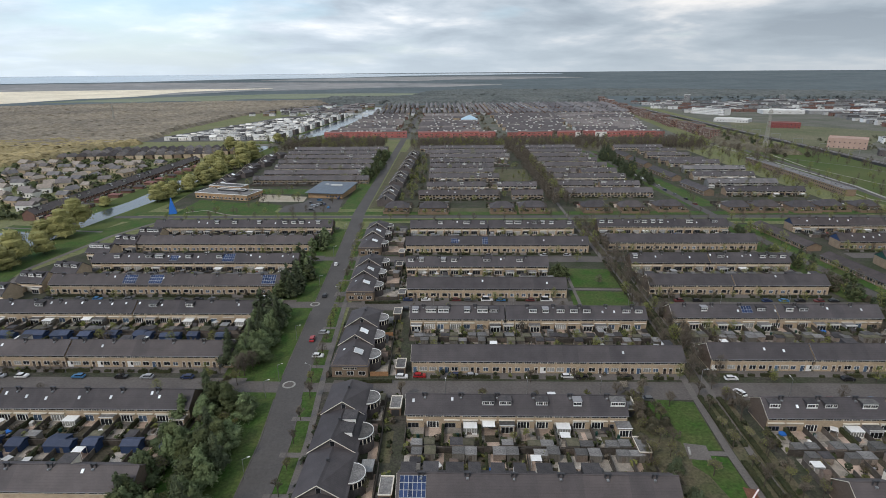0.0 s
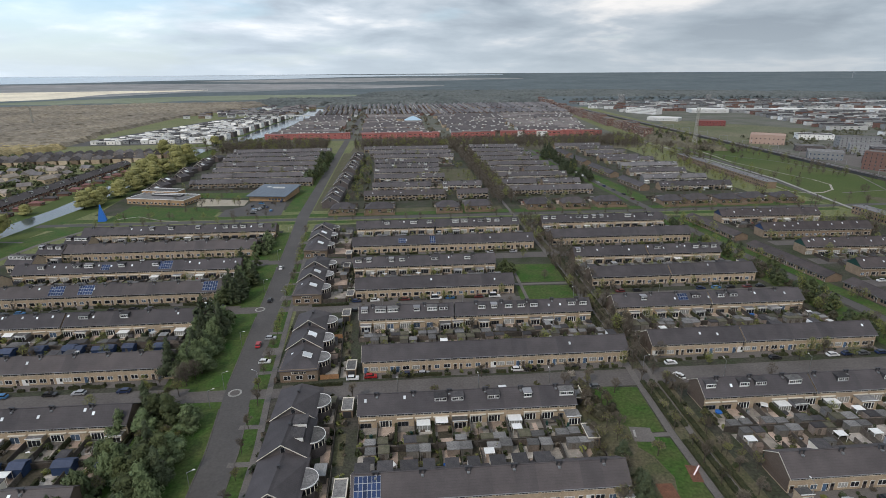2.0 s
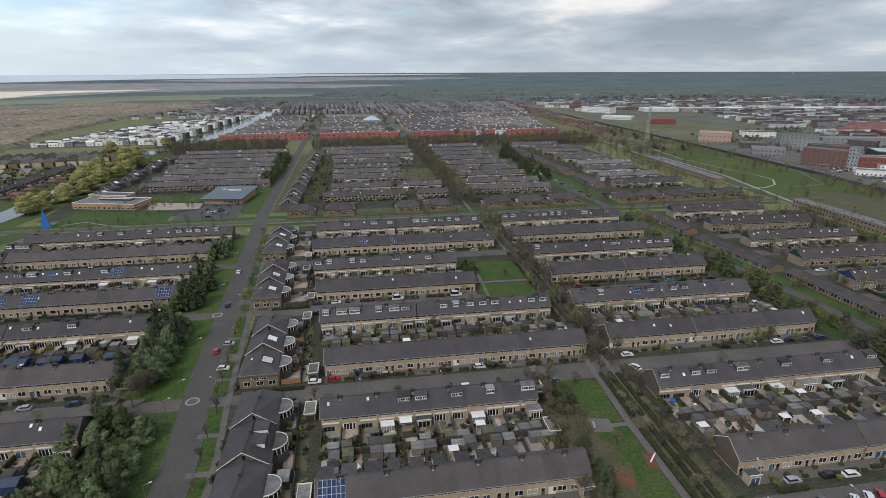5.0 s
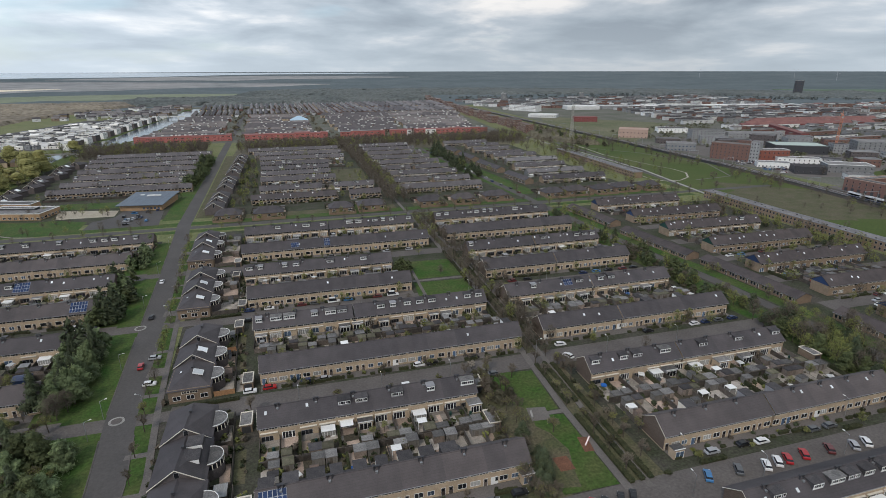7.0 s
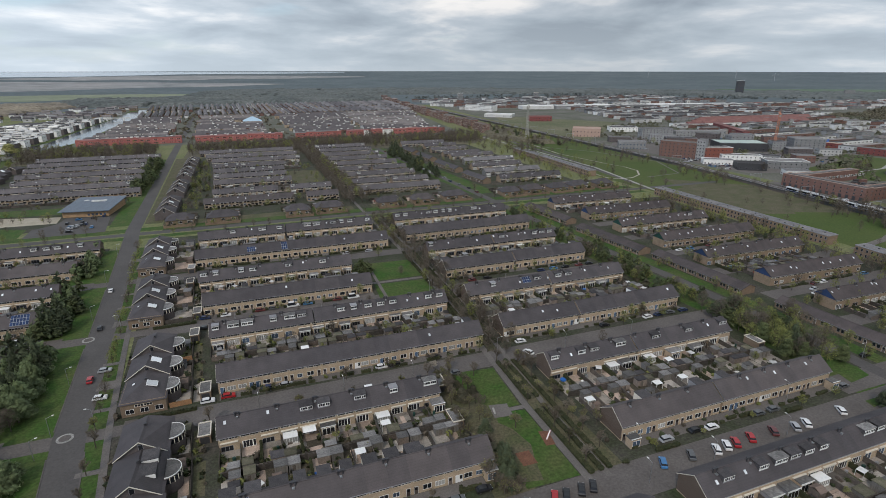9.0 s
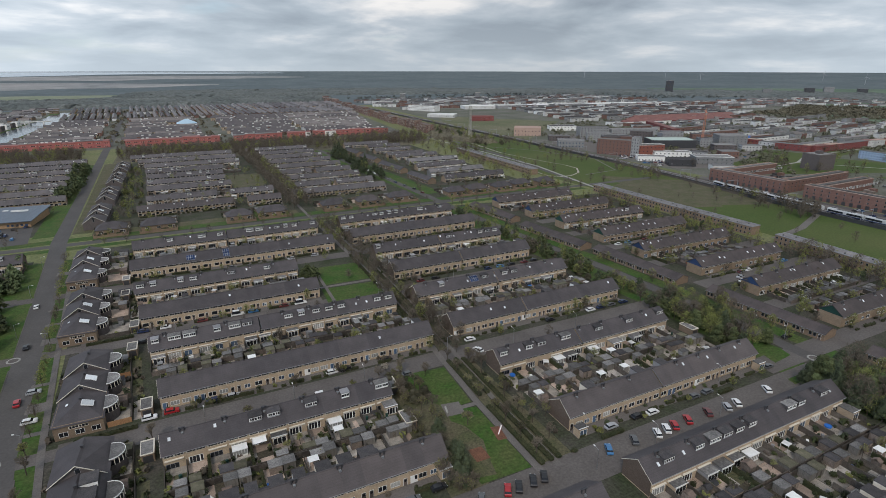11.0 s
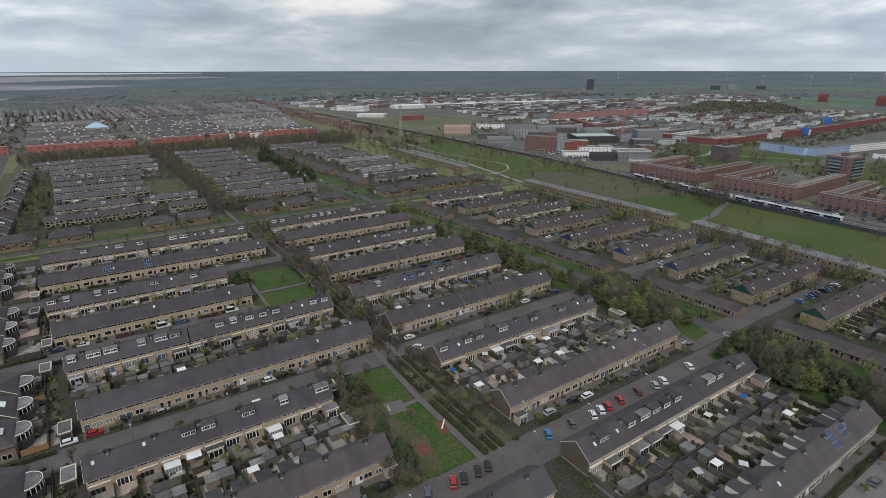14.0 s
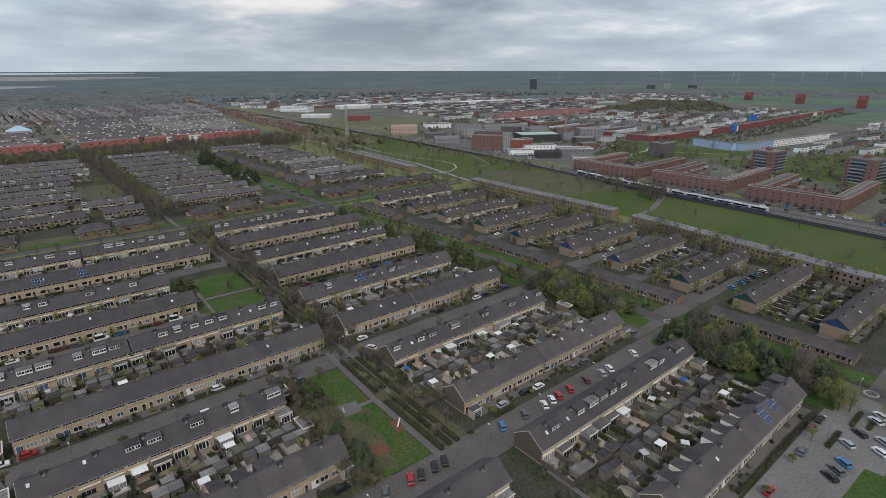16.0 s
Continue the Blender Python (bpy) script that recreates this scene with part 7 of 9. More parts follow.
# ---- courtyard blocks, towers ----
def courtyard(x0, x1, y0, y1):
    """Red brick houses round a court, open to the east; windows on the railway side."""
    cx, cy = (x0 + x1) / 2, (y0 + y1) / 2
    r = root("courtyard_block", pose(cx, cy, 0), "red brick houses round a garden court", "courtyard block", "courtyard blocks")
    a, b_, h, d = (x1 - x0) / 2, (y1 - y0) / 2, 10.5, 9.0
    for (wx0, wx1, wy0, wy1, hh) in ((-a, -a + d, -b_, b_, h), (-a + d, a, -b_, -b_ + d, h - 0.6), (-a + d, a * 0.8, b_ - d, b_, h - 1.2)):
        w = part("wing", Build().box(wx0, wx1, wy0, wy1, 0, hh).mesh("wing", RED_BRICK), r)
        rb = Build().box(wx0 - 0.1, wx1 + 0.1, wy0 - 0.1, wy1 + 0.1, hh, hh + 0.2, 0)
        for e in ((wx0 - 0.15, wx1 + 0.15, wy0 - 0.15, wy0 + 0.3), (wx0 - 0.15, wx1 + 0.15, wy1 - 0.3, wy1 + 0.15), (wx0 - 0.15, wx0 + 0.3, wy0 + 0.3, wy1 - 0.3), (wx1 - 0.3, wx1 + 0.15, wy0 + 0.3, wy1 - 0.3)):
            rb.box(*e, hh + 0.2, hh + 0.6, 1)
        rb.box(wx0 + 3, wx1 - 3, wy0 + 3, wy1 - 3, hh + 0.2, hh + 0.9, 2)
        part("roof", rb.mesh("roof", COURT_ROOF, PINK_RENDER, FELT), w)
    n = int((y1 - y0) / 5.2)
    for i in range(n):
        y = b_ - (y1 - y0) * (i + 0.5) / n + 0.5
        part("entrance", COURT_DOOR, r, (-a, y, 0.1), turn=-math.pi / 2)
        for z in (4.4, 7.4):
            part("window", WIN_DARK, r, (-a, y, z), turn=-math.pi / 2)
    n, pile = int((x1 - x0) / 5.2), Pile()
    for i in range(n):
        x = -a + (x1 - x0) * (i + 0.5) / n - 0.5
        for z in (0.8, 4.2, 7.2):
            pile.add(WIN_DARK, pose(x, -b_, z))
        pile.add(WIN_PATIO, pose(x - 0.5, b_ - d, 3.6))
    pile.done("window_rest", r)
    for _ in range(26):
        w, q = rng.uniform(3, 7), rng.uniform(3, 6)
        x, y = rng.uniform(-a + d + 4, a * 0.6), rng.uniform(-b_ + d + 4, b_ - d - 4)
        part("garden_store", Build().box(x, x + w, y, y + q, 0, rng.uniform(2.2, 3.2)).mesh("garden_store", rng.choice((TIMBER, RED_BRICK, FELT_DARK))), r)
    return r


COURT_DOOR = Build().box(-0.4, 2.2, -0.05, 0.05, 0, 3.0, 1).box(-0.6, -0.4, -0.1, 0.05, 0, 3.2, 0).box(2.2, 2.4, -0.1, 0.05, 0, 3.2, 0).mesh("entrance", RED_BRICK, STEEL_DARK)
courtyard(462, 562, 256, 326)
courtyard(464, 562, 174, 240)
courtyard(460, 560, 90, 156)
courtyard(452, 552, -2, 66)
for x, y, w, h, mt, lab in ((616, 312, 24, 16, DARK_BRICK, "dark brick cube-like apartment tower"), (612, 194, 26, 20, RED_BRICK, "red brick apartment tower with glass balconies"),
                            (612, 112, 30, 22, RED_BRICK, "red brick apartment tower with glass balconies"), (600, 20, 28, 22, RED_BRICK, "red brick apartment tower with glass balconies")):
    t_ = slab_building("apartment_tower", pose(x, y, 0, 0, 0, -8), w, w * 0.8, h, mt, FELT, int(h / 3.1), 6, WIN_DARK, lab, "apartment tower", mt, (0, 3) if mt is RED_BRICK else (), "apartment towers")
    if mt is RED_BRICK:
        for k in range(int(h / 3.1)):
            z = 0.4 + 3.1 * k
            part("balcony", Build().box(-w * 0.22, w * 0.5, -w * 0.4 - 1.5, -w * 0.4, z, z + 0.22, 0).box(-w * 0.22, w * 0.5, -w * 0.4 - 1.55, -w * 0.4 - 1.45, z + 0.22, z + 1.1, 1).box(-w * 0.22, w * 0.5, -w * 0.4 - 0.06, -w * 0.4 - 0.02, z + 0.5, z + 2.5, 2).mesh("balcony", CONCRETE, CURTAIN, BLUE_GLASS), t_)
            part("balcony", Build().box(-w * 0.5 - 1.4, -w * 0.5, -w * 0.15, w * 0.25, z, z + 0.22, 0).box(-w * 0.5 - 1.45, -w * 0.5 - 1.35, -w * 0.15, w * 0.25, z + 0.22, z + 1.1, 1).box(-w * 0.5 - 0.06, -w * 0.5 - 0.02, -w * 0.15, w * 0.25, z + 0.5, z + 2.5, 2).mesh("balcony", CONCRETE, CURTAIN, BLUE_GLASS), t_)
    part("lift_house", Build().box(-3, 3, -2, 3, h + 0.1, h + 3.0).mesh("lift_house", mt), t_)

# station quarter
slab_building("office_block", pose(500, 487, 0, 0, 0, -60), 40, 16, 18, RED_BRICK, FELT, 5, 9, WIN_DARK, "red brick office block by the railway", "office", RED_BRICK, (0, 3))
slab_building("office_tower", pose(513, 466, 0, 0, 0, -60), 9, 14, 22, GREY_RENDER, FELT, 6, 3, WIN_DARK, "grey stair tower of the office block", "office", GREY_TRIM, (0, 3))
slab_building("office_block", pose(530, 462, 0, 0, 0, -20), 34, 14, 13, bricked("orange_red_brick", (0.23, 0.085, 0.062), (0.19, 0.072, 0.055), (0.95, 0.95, 0.95)), FELT, 3, 7, WIN_DARK, "orange-red brick office wing with white rim", "office", WHITE, (0, 3))
slab_building("market_hall", pose(618, 505, 0, 0, 0, -30), 58, 36, 10, STEEL_DARK, plain("pale_green_roof", (0.42, 0.50, 0.45), 0.6), 1, 6, WIN_DARK, "dark hall with a pale flat roof", "hall", STEEL_DARK, (0, 3), inset=2)
slab_building("glass_hall", pose(497, 566, 0, 0, 0, -35), 34, 20, 9, GREY_RENDER, FELT, 2, 8, WIN_BLUE, "low glass office with a flat roof", "office", GREY_TRIM, (0, 3))
slab_building("white_pavilion", pose(503, 433, 0, 0, 0, -35), 32, 14, 5, WHITE_RENDER, FELT, 1, 9, WIN_DARK, "low white pavilion with a row of windows", "pavilion", WHITE, (0, 3))
slab_building("white_pavilion", pose(545, 440, 0, 0, 0, -35), 42, 14, 6.5, WHITE_RENDER, FELT, 2, 9, WIN_DARK, "white two-storey pavilion with dark windows", "pavilion", WHITE, (0, 3))
slab_building("black_building", pose(506, 395, 0, 0, 0, -35), 28, 18, 7, STEEL_DARK, FELT_DARK, 1, 5, WIN_DARK, "low black flat-roofed building by the railway", "building", STEEL_DARK, (0, 3), inset=1.5)
slab_building("grey_block", pose(548, 388, 0, 0, 0, -35), 40, 22, 8, GREY_RENDER, FELT, 2, 8, WIN_DARK, "grey-brown two-storey block with white base", "building", WHITE, (0, 3))
slab_building("grey_flats", pose(600, 636, 0, 0, 0, -20), 46, 18, 15, GREY_RENDER, FELT, 5, 9, WIN_DARK, "grey rendered block of flats", "apartment block", GREY_TRIM, (0, 3))
slab_building("grey_flats", pose(665, 616, 0, 0, 0, -20), 76, 16, 11, GREY_RENDER, FELT, 3, 14, WIN_DARK, "long grey block of flats", "apartment block", GREY_TRIM, (0, 3))
slab_building("grey_flats", pose(695, 470, 0, 0, 0, -35), 36, 26, 15, GREY_RENDER, FELT, 5, 7, WIN_DARK, "grey flats under construction", "apartment block", GREY_TRIM, (0, 3))
slab_building("grey_flats", pose(660, 540, 0, 0, 0, -25), 30, 20, 12, GREY_RENDER, FELT, 4, 6, WIN_DARK, "grey block of flats", "apartment block", GREY_TRIM, (0, 3))
slab_building("stone_school", pose(525, 702, 0, 0, 0, -38), 42, 30, 12, PINK_RENDER, PINK_RENDER, 2, 8, WIN_DARK, "pale pink stone building with tall windows", "school", PINK_RENDER, (0, 3))
slab_building("red_hall", pose(590, 945, 0, 0, 0, -20), 44, 22, 9, BRIGHT_RED, ROOF_RED, 2, 8, WIN_DARK, "red-brown hall with a red roof", "hall", BRIGHT_RED, (0, 3))
slab_building("white_villa", pose(622, 735, 0, 0, 0, -25), 46, 24, 7, WHITE_RENDER, FELT_DARK, 2, 8, WIN_DARK, "white villa group with dark roofs", "villa", WHITE, (0, 3))
slab_building("white_office", pose(600, 1235, 0, 0, 0, -60), 80, 24, 13, TOWN_WHITE, FELT, 4, 14, WIN_STRIP, "white office with bands of windows", "office", WHITE, (0, 3))
slab_building("white_hall", pose(560, 1060, 0, 0, 0, -40), 60, 34, 6, TOWN_WHITE, PALE_ROOF, 1, 12, WIN_DARK, "low white hall with a bright roof", "hall", WHITE, (0,), inset=2)
slab_building("flats_tower", pose(690, 1570, 0, 0, 0, -30), 16, 14, 27, GREY_RENDER, FELT, 9, 5, WIN_SMALL, "pale tower of flats in the town", "apartment tower", WHITE, (0, 3))
slab_building("flats_tower", pose(988, 1615, 0, 0, 0, -30), 16, 14, 22, GREY_RENDER, FELT, 6, 4, WIN_DARK, "beige tower in the town", "apartment tower", CREAM, (0, 3))
slab_building("flats_tower", pose(1914, 1608, 0, 0, 0, -40), 27, 22, 54, STEEL_DARK, FELT_DARK, 10, 5, WIN_BLUE, "dark tower standing over the town", "apartment tower", WHITE, (0, 3))
for x, y, h in ((2350, 1290, 34), (2430, 1260, 38), (2560, 1200, 30), (2250, 1400, 26)):
    slab_building("flats_tower", pose(x, y, 0, 0, 0, -50), 34, 20, h * 0.8, rng.choice((GREY_RENDER, STEEL_DARK)), FELT, 5, 5, WIN_DARK, "grey tower of flats at the town's edge", "apartment tower", GREY_TRIM, (0, 3))
for x, y, h in ((1911, 707, 26), (1840, 539, 28), (1757, 372, 31)):
    r = root("red_tower", pose(x, y, 0), "squat bright red tower in the fields", "tower", "red towers")
    part("body", Build().prism([(-11, 0), (11, 0), (13, h * 0.7), (10, h), (-10, h), (-13, h * 0.7)], -9, 9, "y").mesh("body", BRIGHT_RED), r)
    part("base", Build().box(-8, 8, -10, 10, 0, 4).mesh("base", STEEL_DARK), r)

for x, y, w, d, h, mt in ((520, 520, 26, 14, 9, RED_BRICK), (548, 545, 22, 16, 14, DARK_BRICK), (570, 590, 34, 14, 12, GREY_RENDER), (590, 560, 18, 18, 10, RED_BRICK), (640, 575, 30, 14, 13, DARK_BRICK), (575, 430, 26, 12, 6, GREY_RENDER), (600, 405, 20, 14, 8, RED_BRICK), (640, 440, 26, 16, 9, DARK_BRICK),
                          (680, 430, 24, 14, 7, TOWN_WHITE), (560, 480, 20, 12, 7, GREY_RENDER), (655, 480, 16, 16, 12, GREY_RENDER), (700, 520, 26, 14, 11, RED_BRICK), (525, 625, 30, 14, 7, DARK_BRICK), (705, 575, 30, 14, 9, GREY_RENDER), (520, 355, 22, 12, 5, TOWN_WHITE)):
    slab_building("town_block", pose(x, y, 0, 0, 0, rng.choice((-35, -30, 55, -60))), w, d, h, mt, rng.choice((FELT, FELT_DARK)), max(1, int(h / 3)), max(3, int(w / 4)), WIN_DARK, "flat-roofed block of the station quarter", "building", GREY_TRIM, (0, 3), "station quarter blocks")

# red terraces and pale rows of the far town
for (ax, ay), (bx, by) in zip([(722, 478), (736, 384), (967, 368), (1180, 372)], [(736, 384), (967, 368), (1180, 372), (1614, 380)]):
    ln, q = math.hypot(bx - ax, by - ay), 0.0
    while q < ln - 5:
        seg = min(rng.uniform(12, 34), ln - q)
        k0, k1 = q / ln, (q + seg - 0.4) / ln
        far_row(ax + (bx - ax) * k0, ay + (by - ay) * k0, ax + (bx - ax) * k1, ay + (by - ay) * k1, rng.uniform(7.6, 9.6), 10, TOWN_WHITE if rng.random() < 0.1 else BRIGHT_RED, rng.choice((FELT, ROOF_RED, FELT, PINK_RENDER)), "long red terrace at the town's edge", "red town terraces", 0, WIN_SMALL, 5, lines=(0.15, 0.6), joined=True)
        q += seg
slab_building("blue_house", pose(728, 470, 0, 0, 0, -70), 11, 10, 11.5, BRIGHT_BLUE, FELT, 3, 3, WIN_DARK, "bright blue house at the terrace end", "house", BRIGHT_BLUE, (0, 3))
slab_building("blue_house", pose(945, 364, 0, 0, 0, 0), 9, 10, 11.5, BRIGHT_BLUE, FELT, 3, 3, WIN_DARK, "bright blue house in the red terrace", "house", BRIGHT_BLUE, (0, 3))
slab_building("blue_house", pose(1180, 420, 0, 0, 0, 0), 10, 10, 11, BRIGHT_BLUE, FELT, 3, 3, WIN_DARK, "bright blue house in the town", "house", BRIGHT_BLUE, (0, 3))
for (ax, ay), (bx, by), m_ in (((742, 330), (731, 274), PALE_BLUE), ((733, 270), (800, 257), PALE_BLUE), ((802, 257), (885, 241), WHITE_RENDER), ((890, 240), (960, 228), WHITE_RENDER)):
    far_row(ax, ay, bx, by, 9, 10, m_, FELT, "white and blue three-storey terrace", "white town terraces", 0, WIN_DARK, 3.2, lines=(0.1, 0.42, 0.72))
for j in range(4):
    x = 770 + j * 34
    while x < 1030 + j * 30:
        w = rng.uniform(16, 34)
        far_row(x, 742 + j * 27 - (x - 770) * 0.12, x + w - 1, 742 + j * 27 - (x + w - 770) * 0.12, 6.5, 9, rng.choice((WHITE_RENDER, BRIGHT_RED, RED_BRICK)), ROOF_RED, "red-roofed row in the far town", "town rows", 3.2, WIN_STRIP, 11, lines=(0.5,), joined=True)
        x += w
far_row(728, 585, 800, 706, 10, 10, BRIGHT_RED, ROOF_RED, "long dark red terrace in the town", "red town terraces", 2.0, WIN_DARK, 8, lines=(0.15, 0.6))
wallset = (TOWN_WHITE, GREY_RENDER, RED_BRICK, TOWN_WHITE, GREY_RENDER)
town = []
for j in range(14):
    for i in range(6):
        town.append((735 + i * 92 + j * 7, 840 + j * 27 - i * 7 + rng.uniform(-3, 3), rng.uniform(60, 86), -3.5, wallset[(i + j) % 5], (FELT_DARK, FELT_DARK, ROOF)[j % 3]))
for j in range(13):
    for i in range(7):
        town.append((745 + i * 112 + rng.uniform(-10, 10), 412 + j * 29 + rng.uniform(-5, 5) + i * 4, rng.uniform(60, 102), 2.0, (TOWN_WHITE, TOWN_WHITE, GREY_RENDER, RED_BRICK, TOWN_WHITE, GREY_RENDER)[(2 * i + 3 * j) % 6], (FELT, FAR_ROOF, FELT_DARK, FAR_ROOF)[(i + j) % 4]))
for j in range(9):
    for i in range(7):
        town.append((770 + i * 84 + j * 16, 215 - j * 30 + i * 3, rng.uniform(45, 74), -8.0, (TOWN_WHITE, TOWN_WHITE, GREY_RENDER, RED_BRICK)[(i + 2 * j) % 4], (FELT, FELT_DARK)[j % 2]))
for j in range(7):
    for i in range(8):
        town.append((1180 + i * 110 + rng.uniform(-20, 20), 830 + j * 52 + rng.uniform(-20, 20), 95, -10.0, wallset[(i + 3 * j) % 5], (FELT, ROOF, ROOF_RED)[(i + j) % 3]))
for j in range(8):
    for i in range(9):
        town.append((560 + i * 105 + rng.uniform(-20, 20), 1290 + j * 55 + rng.uniform(-20, 20), 85, -14.0, wallset[(2 * i + j) % 5], (FELT, ROOF, ROOF)[(i + j) % 3]))
for x, y, ln, an, wm, rm in town:
    if x > 1190 and 540 < y < 900 and x < 1700:
        continue
    c, s = math.cos(radians(an)), math.sin(radians(an))
    q, hh = 0.0, rng.uniform(5.5, 7.5)
    if math.hypot(x + ln / 2 * c, y + ln / 2 * s) < 1000:
        far_row(x, y, x + ln * c, y + ln * s, hh, 8.5, wm, rm, "flat-roofed row of houses in the far town", "town rows", 0, WIN_STRIP, 9, lines=(0.55, 0.1))
        continue
    while q < ln - 6:
        seg = min(rng.uniform(10, 26), ln - q)
        far_row(x + q * c, y + q * s, x + (q + seg) * c, y + (q + seg) * s, hh + rng.choice((0, 0, 1.5, -1.0)), 8.5, wm if rng.random() < 0.7 else rng.choice(wallset), rm if rng.random() < 0.7 else rng.choice((FELT, FAR_ROOF, FAR_ROOF)), "row of houses in the far town", "town rows", rng.choice((0, 0, 0, 2.2)), WIN_STRIP, 11, lines=(0.55, 0.1))
        q += seg + rng.choice((0, 0, 2))
for k in range(7):
    slab_building("warehouse", pose(760 + k * 90, 1240 - k * 18, 0, 0, 0, -12), 84, 40, 8, (TOWN_WHITE, GREY_RENDER)[k % 2], TOWN_WHITE, 1, 4, WIN_STRIP, "long pale warehouse with a bright roof", "warehouse", WHITE, (0,), "warehouses", 3)


# bank west of the road
scatter("ever", 50, -77.5, -58.5, 80, 146, (5, 6, 5, 3, 2, 6), 0.85, 1.3, -0.03)
scatter("bare", 14, -75, -60, 84, 145, (3, 4, 2), 0.6, 0.9, -0.03)
scatter("ever", 30, -77, -62.5, 166, 208, (5, 6, 2, 6), 0.9, 1.3, -0.03)
scatter("ever", 32, -78.5, -66.5, 226, 276, (5, 6, 2, 3), 0.75, 1.05, -0.02)
scatter("ever", 12, -78, -70, 292, 334, (5, 2, 6), 0.7, 1.0, -0.02)
scatter("bare", 8, -74, -66, 146, 166, (0, 2, 3), 0.7, 1.0)
scatter("ever", 46, -78, -67, 505, 660, (3, 1, 3, 6), 0.8, 1.25)
# planted corner at the terrace end by the parking street
sheet("lawn", [(91, 32), (99.2, 31.6), (99.2, 52), (91.5, 52)], 0.09, LAWN_WORN, "worn grass at the terrace end", "grass")
band("path", [(93.2, 28), (94, 55), (94.2, 64)], 1.4, 0.12, PAVER, "slab path beside the terrace end", "path")
for _ in range(26):
    shrub(rng.choice((rng.uniform(89, 92.2), rng.uniform(95.4, 99))), rng.uniform(29, 64), rng.uniform(0.6, 1.3))
# between the second and third footpaths, thickets by the playground
scatter("ever", 14, 53, 60, 90, 112, (1, 0, 4, 1), 0.5, 0.8)
scatter("ever", 7, 54, 61, 122, 143, (4, 4, 3), 0.5, 0.75)
scatter("bare", 8, 54, 63, 116, 148, (0, 2, 0), 0.6, 0.9)
scatter("ever", 6, 54, 61, 238, 262, (4, 3), 0.55, 0.8)
tree("bloom", 58.5, 151.5, 0, 0.85)
tree("bare", 69, 112, 2, 0.8)
tree("bare", 69.5, 142, 0, 0.7)
tree("bare", 75, 241, 0, 0.7)
# rows along the footpath
y = 92
while y < 345:
    xx = 79.8 + max(0, (y - 120)) * 0.055 if y < 240 else 86.5 + (y - 240) * 0.02
    tree("bare", xx + rng.uniform(-0.8, 0.8), y, rng.choice((0, 1, 0, 2)), rng.uniform(0.6, 0.85))
    tree("bare", xx + 6.5 + rng.uniform(-0.8, 0.8), y + 4, rng.choice((0, 1, 0, 2)), rng.uniform(0.6, 0.9))
    if y > 160:
        for _ in range(2):
            tree("bare", xx + rng.uniform(-3, 10), y + rng.uniform(-4, 4), rng.choice((0, 1, 2, 3)), rng.uniform(0.7, 1.05))
    y += rng.uniform(7, 10)
y = 395
while y < 735:
    tree("bare", 85 + rng.uniform(-3, 2) + (y - 395) * 0.01, y, rng.choice((0, 1, 2)), rng.uniform(0.9, 1.3))
    tree("bare", 94 + rng.uniform(-2, 3) + (y - 395) * 0.01, y + 3, rng.choice((0, 1, 2, 3)), rng.uniform(0.9, 1.3))
    y += rng.uniform(2.5, 4.5)
# verge trees on the road, street trees
y = 66
while y < 345:
    tree("bare", -42.5 - (y - 120) * 0.052 + rng.uniform(-0.6, 0.6), y, rng.choice((0, 2, 3, 3)), rng.uniform(0.5, 0.78))
    y += rng.uniform(7, 12)
for y0_ in (152.3, 218, 280):
    x = -186
    while x < 178:
        if not -76 < x < -20 and not 74 < x < 96 and not (54 < x < 90 and y0_ == 218):
            tree("bare", x, y0_ + SLOPE * x + rng.choice((-5.4, 5.4)), rng.choice((0, 2, 3, 3, 4, 1)), rng.uniform(0.45, 0.7))
        x += rng.uniform(11, 21)
for x in (100, 118, 137, 158, 173):
    tree("bare", x, 92.5 - 0.025 * x, rng.choice((0, 3, 4)), rng.uniform(0.4, 0.6))
for x in (112, 128, 146, 160, 182):
    tree("bare", x, 26.5 - 0.025 * x, rng.choice((3, 4, 3)), rng.uniform(0.5, 0.7))
for rows in (ROWS_A, ROWS_B, ROWS_L):
    for x0, x1, y, front, *_ in rows:
        for _ in range(12 if y > 160 else 4):
            tree("bare", rng.uniform(x0 + 3, x1 - 3), y + (1 if front else -1) * rng.uniform(7, 15), rng.choice((3, 4, 4, 2, 3, 0)), rng.uniform(0.35, 0.65))
        if front and y > 160:
            for _ in range(7):
                tree("bare", rng.uniform(x0 + 3, x1 - 3), y - rng.uniform(7.5, 10.5), rng.choice((3, 4, 0, 2, 3)), rng.uniform(0.4, 0.7))
for y_ in range(410, 690, 10):
    for x0, x1 in ((-185, -75), (-15, 80), (98, 168), (225, 290)):
        for _ in range(rng.choice((2, 3, 4, 5))):
            tree("bare", rng.uniform(x0, x1), y_ + rng.uniform(-4, 4), rng.choice((0, 2, 3, 4)), rng.uniform(0.5, 0.85))
for y_ in range(30, 330, 9):
    for _ in range(7):
        tree("bare", rng.uniform(228, 318), y_ + rng.uniform(-4, 4), rng.choice((3, 4, 2, 3)), rng.uniform(0.5, 0.8))
for y_ in range(88, 345, 9):
    xx = 87.5 + max(0, y_ - 145) * 0.035
    if not 146 < y_ < 160 and not 212 < y_ < 224 and not 274 < y_ < 286:
        shrub(xx + rng.uniform(-1.0, 3.0), y_, rng.uniform(0.6, 1.3), rng.choice((0, 3, 3, 5)))
scatter("bare", 9, 86, 92, 90, 146, (0, 2, 3, 0), 0.5, 0.8, 0.02)
scatter("bare", 9, 89, 94, 160, 212, (0, 2, 3, 0), 0.5, 0.8, 0.02)
scatter("bare", 14, 56, 65, 118, 148, (2, 0, 2), 0.5, 0.8)
